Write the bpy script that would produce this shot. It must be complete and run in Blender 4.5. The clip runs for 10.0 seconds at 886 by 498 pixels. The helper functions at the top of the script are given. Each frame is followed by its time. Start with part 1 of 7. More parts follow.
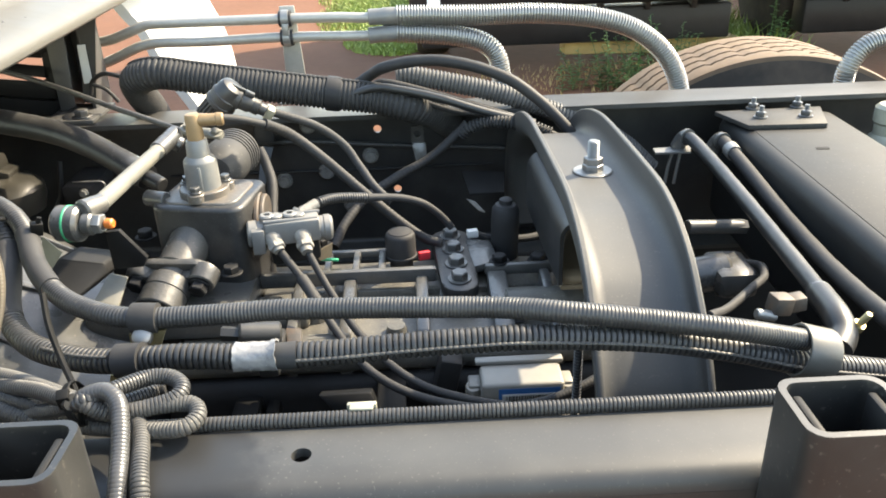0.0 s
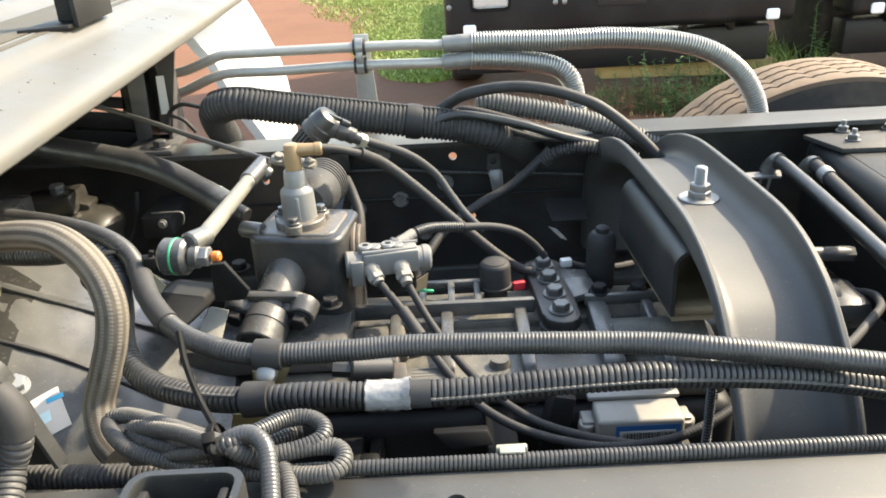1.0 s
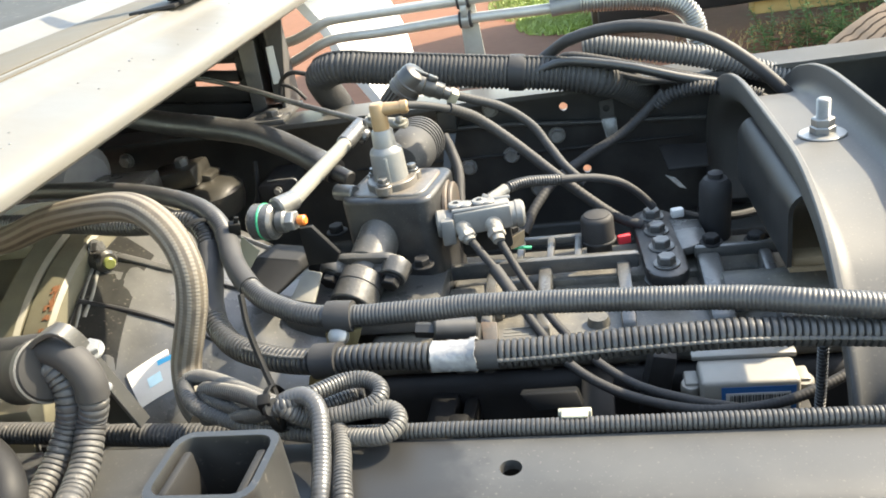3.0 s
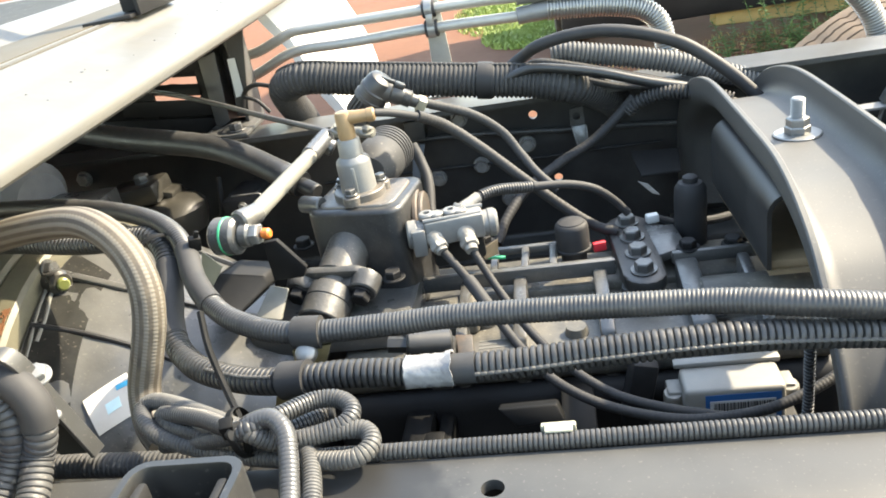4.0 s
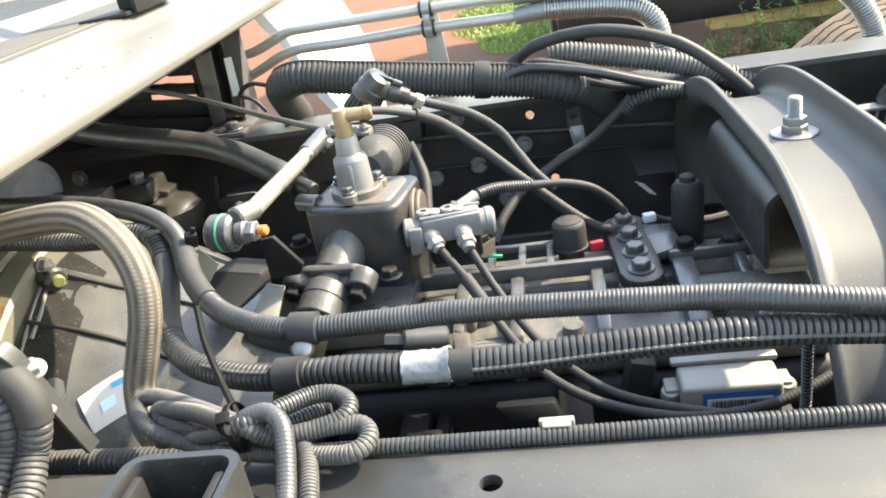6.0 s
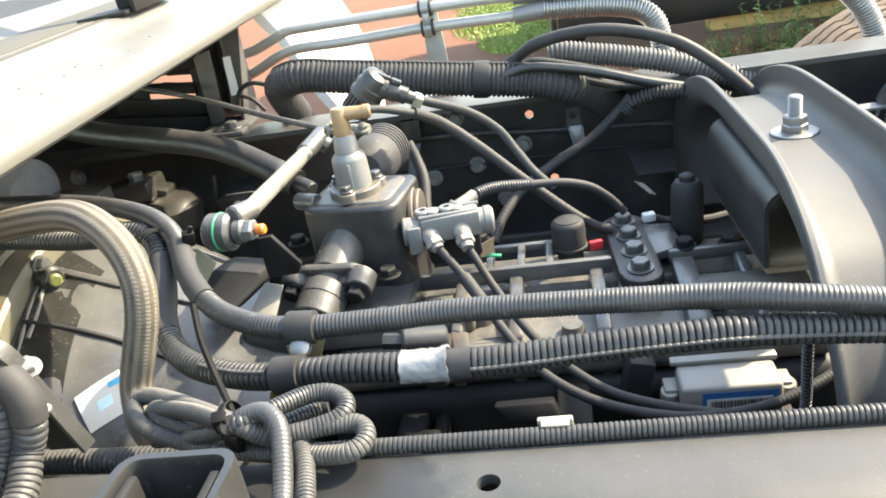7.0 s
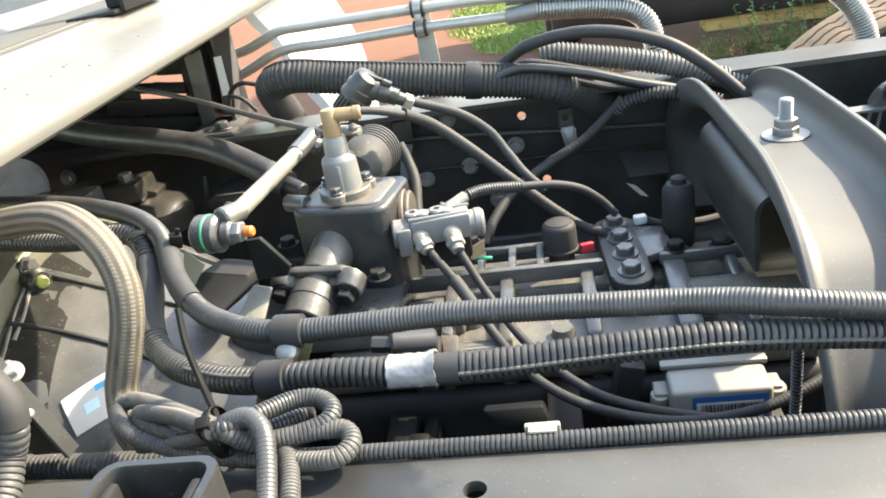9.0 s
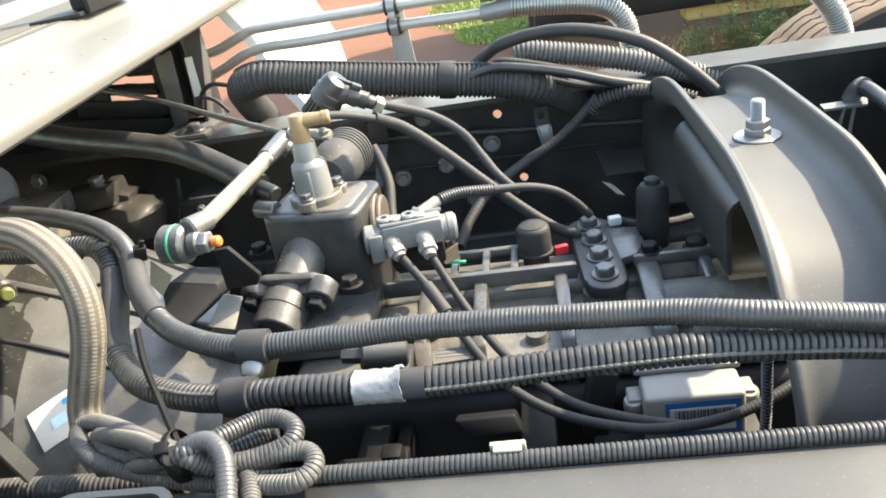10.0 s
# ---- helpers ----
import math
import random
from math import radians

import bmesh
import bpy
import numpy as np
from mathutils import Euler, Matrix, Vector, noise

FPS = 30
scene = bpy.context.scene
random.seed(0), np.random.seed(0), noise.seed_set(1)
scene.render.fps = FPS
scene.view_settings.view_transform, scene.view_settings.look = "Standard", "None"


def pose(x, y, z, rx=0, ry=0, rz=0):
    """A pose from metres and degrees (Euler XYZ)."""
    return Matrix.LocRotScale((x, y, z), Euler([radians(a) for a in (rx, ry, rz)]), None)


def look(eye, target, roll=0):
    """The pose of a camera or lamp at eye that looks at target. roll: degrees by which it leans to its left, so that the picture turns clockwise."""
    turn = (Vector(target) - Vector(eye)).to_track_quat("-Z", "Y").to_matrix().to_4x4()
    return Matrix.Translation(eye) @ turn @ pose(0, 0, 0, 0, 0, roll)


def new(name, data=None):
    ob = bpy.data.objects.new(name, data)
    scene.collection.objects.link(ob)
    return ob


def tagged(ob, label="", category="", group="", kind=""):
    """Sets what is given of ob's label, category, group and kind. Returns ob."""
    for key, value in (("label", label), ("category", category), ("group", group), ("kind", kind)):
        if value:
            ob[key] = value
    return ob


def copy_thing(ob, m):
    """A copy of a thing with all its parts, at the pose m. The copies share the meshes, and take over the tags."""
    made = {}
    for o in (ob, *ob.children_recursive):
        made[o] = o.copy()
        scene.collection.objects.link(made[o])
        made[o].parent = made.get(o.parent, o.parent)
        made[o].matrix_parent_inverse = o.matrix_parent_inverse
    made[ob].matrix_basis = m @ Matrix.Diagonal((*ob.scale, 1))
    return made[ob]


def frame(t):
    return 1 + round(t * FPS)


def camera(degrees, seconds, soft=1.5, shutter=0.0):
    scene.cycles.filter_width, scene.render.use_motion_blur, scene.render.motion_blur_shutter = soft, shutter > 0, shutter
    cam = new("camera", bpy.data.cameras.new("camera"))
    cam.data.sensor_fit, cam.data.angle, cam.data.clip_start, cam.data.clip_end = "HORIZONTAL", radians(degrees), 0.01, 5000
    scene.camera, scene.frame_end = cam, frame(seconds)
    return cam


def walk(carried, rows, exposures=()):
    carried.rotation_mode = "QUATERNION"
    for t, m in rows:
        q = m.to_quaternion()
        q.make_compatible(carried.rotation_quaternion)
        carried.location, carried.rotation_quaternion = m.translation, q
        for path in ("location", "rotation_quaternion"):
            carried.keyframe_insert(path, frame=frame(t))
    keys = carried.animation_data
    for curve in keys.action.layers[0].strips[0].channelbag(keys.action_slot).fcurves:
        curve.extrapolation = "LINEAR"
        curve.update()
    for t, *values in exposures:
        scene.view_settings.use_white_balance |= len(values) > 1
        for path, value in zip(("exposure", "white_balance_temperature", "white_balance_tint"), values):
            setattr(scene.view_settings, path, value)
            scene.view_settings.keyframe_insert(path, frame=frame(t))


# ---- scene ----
cam = camera(58.7, 10.0, 1.8)
PATH = [
    (0, (0.073, -0.421, 1.334), (0.11, 1.375, 0.454), -2.1),
    (0.2, (0.065, -0.405, 1.325), (0.07, 1.394, 0.452), -3.2),
    (0.5, (0.046, -0.409, 1.338), (0.057, 1.395, 0.473), -3.8),
    (0.8, (0.017, -0.412, 1.333), (0.04, 1.409, 0.506), -3.3),
    (1, (-0.008, -0.396, 1.333), (-0.032, 1.428, 0.513), -3.3),
    (1.2, (0.008, -0.376, 1.332), (-0.082, 1.454, 0.53), -3.4),
    (1.5, (0.042, -0.376, 1.35), (-0.247, 1.433, 0.547), -4.8),
    (1.7, (0.037, -0.388, 1.352), (-0.331, 1.407, 0.551), -6.1),
    (1.8, (0.035, -0.392, 1.337), (-0.362, 1.39, 0.521), -6.7),
    (2, (0.043, -0.388, 1.333), (-0.408, 1.37, 0.491), -8.1),
    (2.2, (0.056, -0.38, 1.322), (-0.419, 1.366, 0.47), -9.2),
    (2.5, (0.053, -0.375, 1.315), (-0.4, 1.369, 0.448), -9.7),
    (2.7, (0.053, -0.374, 1.315), (-0.385, 1.37, 0.44), -10.2),
    (3.8, (0.048, -0.35, 1.299), (-0.305, 1.428, 0.454), -11.1),
    (4, (0.046, -0.348, 1.297), (-0.293, 1.432, 0.451), -11.0),
    (4.5, (0.041, -0.355, 1.295), (-0.287, 1.427, 0.447), -10.8),
    (5, (0.042, -0.357, 1.296), (-0.285, 1.428, 0.454), -10.7),
    (5.5, (0.043, -0.353, 1.294), (-0.284, 1.432, 0.453), -10.7),
    (7, (0.044, -0.347, 1.289), (-0.282, 1.439, 0.451), -10.6),
    (7.5, (0.043, -0.348, 1.288), (-0.282, 1.439, 0.449), -10.6),
    (8, (0.043, -0.349, 1.288), (-0.283, 1.438, 0.452), -10.5),
    (8.5, (0.045, -0.346, 1.288), (-0.278, 1.442, 0.452), -10.5),
    (9, (0.048, -0.342, 1.289), (-0.265, 1.445, 0.448), -10.3),
    (9.5, (0.047, -0.341, 1.287), (-0.255, 1.444, 0.436), -10.2),
    (10, (0.062, -0.327, 1.297), (-0.22, 1.452, 0.427), -10.7),
]
walk(cam, [(t, look(eye, target, roll)) for t, eye, target, roll in PATH], ((0, 2.81, 8700, 7), (0.5, 2.76, 8700, 7), (1, 2.73, 8700, 7), (1.3, 3.05, 8700, 7), (1.5, 3.23, 8700, 7), (1.7, 3.20, 8700, 7), (2, 2.97, 8450, 6), (2.5, 2.99, 8450, 6), (5, 3.14, 8450, 6), (10, 3.08, 8450, 6)))

# ---- world and light ----
world = bpy.data.worlds.new("world")
scene.world = world
world.use_nodes = True
SUN_TO = Vector((0.64, 0.36, 0.68)).normalized()
sky = world.node_tree.nodes.new("ShaderNodeTexSky")
sky.sky_type = "NISHITA"
sky.sun_disc = False
sky.sun_elevation = math.asin(SUN_TO.z)
sky.sun_rotation = math.atan2(SUN_TO.x, SUN_TO.y)
sky.dust_density = 1.0
sky.air_density = 1.0
world.node_tree.links.new(sky.outputs[0], world.node_tree.nodes["Background"].inputs[0])
world.node_tree.nodes["Background"].inputs[1].default_value = 0.15
sun = new("sun", bpy.data.lights.new("sun", "SUN"))
sun.data.energy = 2.25
sun.data.angle = radians(0.9)
sun.data.color = (1.0, 0.965, 0.915)
sun.matrix_world = look(SUN_TO * 20, (0, 0, 0))


# ---- materials ----
def material(name, colour, rough=0.5, metal=0.0, grain=60.0, vary=0.25, stain=None, stain_amount=0.3, stain_scale=9.0, bump=0.1, bump_scale=300.0, coat=0.0, rough_vary=0.15, speck=0.0, speck_scale=260.0, spec=0.5, stretch=None):
    """Paint, plastic, rubber or metal with fine grain, broad stains and a little relief."""
    m = bpy.data.materials.new(name)
    m.use_nodes = True
    n, l = m.node_tree.nodes, m.node_tree.links
    p = n["Principled BSDF"]
    co = n.new("ShaderNodeTexCoord")
    fine = n.new("ShaderNodeTexNoise")
    fine.inputs["Scale"].default_value = grain
    fine.inputs["Detail"].default_value = 5
    l.new(co.outputs["Object"], fine.inputs["Vector"])
    mix = n.new("ShaderNodeMix")
    mix.data_type = "RGBA"
    mix.inputs["A"].default_value = (*[c * (1 - vary) for c in colour], 1)
    mix.inputs["B"].default_value = (*[min(1, c * (1 + vary)) for c in colour], 1)
    l.new(fine.outputs["Fac"], mix.inputs["Factor"])
    out = mix.outputs["Result"]
    broad = n.new("ShaderNodeTexNoise")
    broad.inputs["Scale"].default_value = stain_scale
    broad.inputs["Detail"].default_value = 6
    broad.inputs["Roughness"].default_value = 0.65
    if stretch:
        pull = n.new("ShaderNodeVectorMath")
        pull.operation = "MULTIPLY"
        pull.inputs[1].default_value = stretch
        l.new(co.outputs["Object"], pull.inputs[0])
        l.new(pull.outputs["Vector"], broad.inputs["Vector"])
    else:
        l.new(co.outputs["Object"], broad.inputs["Vector"])
    if stain:
        ramp = n.new("ShaderNodeMapRange")
        ramp.inputs["From Min"].default_value = 0.42
        ramp.inputs["From Max"].default_value = 0.72
        ramp.inputs["To Max"].default_value = stain_amount
        l.new(broad.outputs["Fac"], ramp.inputs["Value"])
        over = n.new("ShaderNodeMix")
        over.data_type = "RGBA"
        over.inputs["B"].default_value = (*stain, 1)
        l.new(ramp.outputs["Result"], over.inputs["Factor"])
        l.new(out, over.inputs["A"])
        out = over.outputs["Result"]
    if speck:
        dots = n.new("ShaderNodeTexNoise")
        dots.inputs["Scale"].default_value = speck_scale
        dots.inputs["Detail"].default_value = 2
        l.new(co.outputs["Object"], dots.inputs["Vector"])
        cut = n.new("ShaderNodeMapRange")
        cut.inputs["From Min"].default_value = 0.64
        cut.inputs["From Max"].default_value = 0.72
        cut.inputs["To Max"].default_value = speck
        l.new(dots.outputs["Fac"], cut.inputs["Value"])
        dusty = n.new("ShaderNodeMix")
        dusty.data_type = "RGBA"
        dusty.inputs["B"].default_value = (*DUST, 1)
        l.new(cut.outputs["Result"], dusty.inputs["Factor"])
        l.new(out, dusty.inputs["A"])
        out = dusty.outputs["Result"]
    l.new(out, p.inputs["Base Color"])
    rr = n.new("ShaderNodeMapRange")
    rr.inputs["To Min"].default_value = max(0.02, rough - rough_vary)
    rr.inputs["To Max"].default_value = min(1.0, rough + rough_vary)
    l.new(broad.outputs["Fac"], rr.inputs["Value"])
    l.new(rr.outputs["Result"], p.inputs["Roughness"])
    p.inputs["Metallic"].default_value = metal
    p.inputs["Specular IOR Level"].default_value = spec
    p.inputs["Coat Weight"].default_value = coat
    p.inputs["Coat Roughness"].default_value = 0.32
    if bump:
        tex = n.new("ShaderNodeTexNoise")
        tex.inputs["Scale"].default_value = bump_scale
        tex.inputs["Detail"].default_value = 3
        l.new(co.outputs["Object"], tex.inputs["Vector"])
        b = n.new("ShaderNodeBump")
        b.inputs["Strength"].default_value = bump
        b.inputs["Distance"].default_value = 0.0007
        l.new(tex.outputs["Fac"], b.inputs["Height"])
        l.new(b.outputs["Normal"], p.inputs["Normal"])
    return m


DUST = (0.26, 0.23, 0.19)
FRAME = material("chassis_paint", (0.028, 0.0282, 0.0276), 0.52, spec=0.38, grain=40, vary=0.15, coat=0.12, stain=(0.082, 0.080, 0.074), stain_amount=0.30, rough_vary=0.1, bump=0.03, bump_scale=500, speck=0.14, speck_scale=420)
ARCH_PAINT = material("satin_crossmember_paint", (0.043, 0.043, 0.042), 0.56, grain=40, vary=0.12, stain=(0.085, 0.082, 0.076), stain_amount=0.4, bump=0.05, bump_scale=400, speck=0.15, speck_scale=420, spec=0.45)
FRAME_GREY = material("crossmember_paint", (0.056, 0.0555, 0.055), 0.46, grain=40, vary=0.12, stain=(0.12, 0.115, 0.106), stain_amount=0.3, bump=0.04, bump_scale=400, speck=0.15, speck_scale=420)
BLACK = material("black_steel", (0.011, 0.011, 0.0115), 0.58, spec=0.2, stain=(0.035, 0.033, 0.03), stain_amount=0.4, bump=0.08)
SOCKET = material("socket_paint", (0.013, 0.0132, 0.013), 0.42, grain=60, vary=0.2, stain=(0.032, 0.031, 0.029), stain_amount=0.4, stain_scale=18, bump=0.08, coat=0.15, speck=0.15)
BLACK_PAINT = material("dull_black_paint", (0.015, 0.0154, 0.0158), 0.42, grain=60, vary=0.2, stain=(0.06, 0.058, 0.054), stain_amount=0.4, stain_scale=16, bump=0.06)
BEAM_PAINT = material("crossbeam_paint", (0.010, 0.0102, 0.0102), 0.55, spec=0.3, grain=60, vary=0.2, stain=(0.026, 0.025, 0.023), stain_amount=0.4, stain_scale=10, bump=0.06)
# paler than BEAM_PAINT: some dust, and sky light put into the colour
BEAM_TOP = material("dusty_lit_crossbeam_paint", (0.019, 0.0192, 0.0188), 0.6, spec=0.3, grain=60, vary=0.2, stain=(0.045, 0.043, 0.040), stain_amount=0.5, stain_scale=8, bump=0.06, speck=0.2)
CONDUIT = material("conduit_plastic", (0.021, 0.0212, 0.0218), 0.45, spec=0.5, speck=0.16, grain=120, vary=0.15, stain=(0.085, 0.082, 0.078), stain_amount=0.22, stain_scale=20, bump=0.03)
CONDUIT_GREY = material("dusty_conduit_plastic", (0.033, 0.033, 0.0335), 0.52, spec=0.4, speck=0.3, grain=120, vary=0.2, stain=(0.16, 0.15, 0.13), stain_amount=0.35, stain_scale=18, bump=0.03)
CONDUIT_PALE = material("pale_dusty_conduit_plastic", (0.066, 0.066, 0.066), 0.6, spec=0.35, speck=0.5, speck_scale=500, grain=160, vary=0.3, stain=(0.12, 0.115, 0.105), stain_amount=0.4, stain_scale=30, bump=0.05)
COIL_GLOSS = material("smooth_conduit_plastic", (0.042, 0.042, 0.043), 0.3, grain=120, vary=0.15, stain=(0.085, 0.082, 0.078), stain_amount=0.2, stain_scale=20, bump=0.02)
CONDUIT_BLACK = material("black_conduit_plastic", (0.032, 0.032, 0.0325), 0.66, spec=0.3, speck=0.3, grain=120, vary=0.2, stain=(0.06, 0.055, 0.05), stain_amount=0.3, stain_scale=18, bump=0.03)
TAPE = material("harness_tape", (0.030, 0.030, 0.031), 0.66, spec=0.25, stain=(0.07, 0.066, 0.06), stain_amount=0.25, stain_scale=25, bump=0.12, bump_scale=700)
RUBBER = material("black_rubber", (0.018, 0.018, 0.019), 0.62, spec=0.28, stain=(0.07, 0.065, 0.06), stain_amount=0.3, bump=0.08)
GLOSS_CAST = material("gloss_black_casting", (0.015, 0.015, 0.0154), 0.42, grain=70, vary=0.3, stain=(0.065, 0.060, 0.052), stain_amount=0.4, stain_scale=22, bump=0.4, bump_scale=220, speck=0.15, speck_scale=500, coat=0.1)
# dust and rust, with sky light on upward faces put into the base colour
TOP_DUST_SKY = material("dusty_rusty_skylit_casting", (0.078, 0.076, 0.072), 0.42, grain=60, vary=0.3, stain=(0.14, 0.095, 0.055), stain_amount=0.55, stain_scale=28, bump=0.5, bump_scale=200, speck=0.5)
CAST = material("painted_casting", (0.050, 0.050, 0.049), 0.30, grain=80, vary=0.3, stain=(0.14, 0.13, 0.11), stain_amount=0.40, stain_scale=14, bump=0.5, bump_scale=240, speck=0.2, speck_scale=500, coat=0.3)
TOWER = material("dusty_tower_casting", (0.040, 0.0395, 0.038), 0.42, grain=90, vary=0.25, stain=(0.085, 0.076, 0.062), stain_amount=0.5, stain_scale=24, bump=0.4, bump_scale=260, speck=0.3, speck_scale=420)
CAST_DUSTY = material("dusty_casting", (0.056, 0.055, 0.051), 0.45, grain=80, vary=0.3, stain=(0.16, 0.14, 0.105), stain_amount=0.6, stain_scale=20, bump=0.4, bump_scale=300, speck=0.5)
OIL_SHADE = material("black_oil_and_shade_film", (0.014, 0.014, 0.013), 0.22, grain=40, vary=0.3, coat=0.5, stain=(0.05, 0.048, 0.042), stain_amount=0.5, stain_scale=22, bump=0.1, rough_vary=0.12, speck=0.3)
BELL = material("oily_bell_casting", (0.046, 0.046, 0.0445), 0.30, grain=50, vary=0.3, coat=0.4, speck=0.22, speck_scale=330, stain=(0.104, 0.102, 0.096), stain_amount=0.8, stain_scale=11, bump=0.15, bump_scale=500, rough_vary=0.18)
ENGINE = material("engine_paint", (0.105, 0.096, 0.066), 0.5, grain=60, vary=0.25, stain=(0.06, 0.055, 0.04), stain_amount=0.5, stain_scale=9, bump=0.25)
STEEL = material("galvanised_pipe", (0.29, 0.28, 0.255), 0.42, metal=0.35, grain=90, vary=0.15, stain=(0.30, 0.27, 0.22), stain_amount=0.3, bump=0.05)
FLEX = material("bright_flexible_steel", (0.26, 0.26, 0.25), 0.36, metal=0.7, grain=150, vary=0.1, stain=(0.35, 0.33, 0.3), stain_amount=0.25, bump=0.0)
ALU = material("cast_aluminium", (0.155, 0.155, 0.15), 0.5, metal=0.35, grain=150, vary=0.12, stain=(0.22, 0.20, 0.17), stain_amount=0.5, stain_scale=45, bump=0.25, bump_scale=600)
ZINC = material("zinc_plating", (0.22, 0.22, 0.213), 0.4, metal=0.6, grain=200, vary=0.12, bump=0.05, bump_scale=600)
ZINC_YELLOW = material("yellow_zinc_plating", (0.42, 0.36, 0.20), 0.38, metal=0.8, stain=(0.2, 0.15, 0.08), stain_amount=0.4, stain_scale=40)
BRASS = material("dull_brass", (0.22, 0.145, 0.075), 0.45, metal=0.25, grain=150, vary=0.2, stain=(0.22, 0.15, 0.08), stain_amount=0.4, stain_scale=40)
CAB = material("cream_cab_paint", (0.094, 0.092, 0.085), 0.5, spec=0.35, grain=20, vary=0.04, stretch=(0.6, 1.6, 0.6), stain=(0.100, 0.092, 0.076), stain_amount=0.6, stain_scale=7, bump=0.02, bump_scale=120)
CORRODED = material("corroded_union_metal", (0.21, 0.20, 0.18), 0.7, grain=220, vary=0.3, stain=(0.13, 0.105, 0.075), stain_amount=0.7, stain_scale=90, bump=0.9, bump_scale=420)
PALE = material("pale_plated_rod", (0.122, 0.12, 0.106), 0.6, metal=0.0, grain=120, vary=0.12, stain=(0.24, 0.21, 0.16), stain_amount=0.4, stain_scale=25, bump=0.08)
CAB_WHITE = material("white_fender_paint", (0.52, 0.52, 0.505), 0.45, grain=20, vary=0.03, stain=(0.68, 0.66, 0.6), stain_amount=0.3, stain_scale=4, bump=0.02)
SILL_GREY = material("grey_duct_plastic", (0.13, 0.13, 0.135), 0.6, stain=(0.2, 0.19, 0.17), stain_amount=0.4, bump=0.2)
FLOOR_MAT = material("grey_rubber_floor_mat", (0.017, 0.017, 0.0172), 0.75, spec=0.2, grain=40, vary=0.2, stain=(0.035, 0.033, 0.030), stain_amount=0.5, stain_scale=6, bump=0.2, speck=0.3, speck_scale=60)
ECU = material("module_plastic", (0.185, 0.176, 0.158), 0.45, grain=100, vary=0.08, stain=(0.34, 0.31, 0.26), stain_amount=0.3, bump=0.1, bump_scale=500)
BOLT_WORN = material("worn_bolt_steel", (0.24, 0.24, 0.235), 0.34, metal=0.4, grain=200, vary=0.25, stain=(0.05, 0.045, 0.04), stain_amount=0.5, stain_scale=60, bump=0.1)
PLATE = material("worn_plate_metal", (0.13, 0.12, 0.105), 0.4, metal=0.3, grain=120, vary=0.3, stain=(0.05, 0.048, 0.043), stain_amount=0.6, stain_scale=60, bump=0.1)
BLUE = material("blue_label", (0.012, 0.10, 0.27), 0.35, bump=0.0, vary=0.1)
WHITE = material("white_label", (0.50, 0.50, 0.485), 0.4, bump=0.02, vary=0.05, stain=(0.36, 0.34, 0.30), stain_amount=0.4, stain_scale=30)
CYAN = material("cyan_print", (0.02, 0.36, 0.62), 0.4, bump=0.0)
PALE_BLUE = material("pale_blue_print", (0.45, 0.66, 0.72), 0.4, bump=0.0)
OIL_DARK = material("oily_rubber", (0.024, 0.0225, 0.0195), 0.32, stain=(0.06, 0.054, 0.044), stain_amount=0.5, stain_scale=14, bump=0.2)
NYLON = material("black_nylon", (0.004, 0.004, 0.004), 0.6, spec=0.15, bump=0.0)
INK = material("label_ink", (0.012, 0.012, 0.013), 0.45, bump=0.0)
ORANGE = material("orange_marking_paint", (0.50, 0.13, 0.025), 0.45, bump=0.1)
GREEN = material("green_marking_paint", (0.02, 0.34, 0.16), 0.45, bump=0.05)
RED = material("red_plastic", (0.55, 0.03, 0.04), 0.4, bump=0.0)
YELLOW_GREEN = material("yellow_green_plug", (0.11, 0.12, 0.035), 0.4, bump=0.05)
CREAM_CLIP = material("ivory_nylon", (0.25, 0.243, 0.19), 0.45, bump=0.03, stain=(0.20, 0.18, 0.14), stain_amount=0.4, stain_scale=40)
RUST_BLOOM = material("rust_bloom_casting", (0.050, 0.043, 0.036), 0.6, grain=90, vary=0.3, stain=(0.13, 0.075, 0.04), stain_amount=0.6, stain_scale=45, bump=0.4, bump_scale=260)
RUST = material("rusty_paint", (0.14, 0.055, 0.023), 0.7, stain=(0.12, 0.05, 0.02), stain_amount=0.6, stain_scale=40, bump=0.4)
TAN = material("cardboard_packing", (0.20, 0.15, 0.09), 0.75, stain=(0.2, 0.14, 0.08), stain_amount=0.5, stain_scale=20)
CLEAR_TAPE = material("white_wrap_tape", (0.215, 0.212, 0.211), 0.25, grain=100, vary=0.2, stain=(0.13, 0.13, 0.135), stain_amount=0.95, stain_scale=75, bump=0.7, bump_scale=160)
TYRE_TREAD = material("dusty_tread_rubber", (0.095, 0.060, 0.035), 0.8, grain=50, vary=0.3, stain=(0.145, 0.095, 0.056), stain_amount=0.6, stain_scale=8, bump=0.3, bump_scale=120)
TYRE_WALL = material("tyre_wall_rubber", (0.022, 0.019, 0.016), 0.75, spec=0.25, grain=50, vary=0.2, stain=(0.12, 0.09, 0.065), stain_amount=0.5, stain_scale=7, bump=0.15)
TRUCK = material("black_truck_plastic", (0.007, 0.007, 0.0075), 0.45, spec=0.3, grain=10, vary=0.2, stain=(0.035, 0.03, 0.026), stain_amount=0.4, stain_scale=3, bump=0.05, bump_scale=80)
LENS = material("headlamp_lens", (0.55, 0.56, 0.54), 0.12, metal=0.3, grain=30, vary=0.2, bump=0.2, bump_scale=60)
DROP = material("water_drop", (0.10, 0.10, 0.094), 0.08, grain=30, vary=0.05, bump=0.0, rough_vary=0.04)
STRAP = material("dusty_strap_metal", (0.088, 0.085, 0.076), 0.45, metal=0.1, grain=120, vary=0.15, stain=(0.13, 0.115, 0.09), stain_amount=0.4, stain_scale=25, bump=0.06)
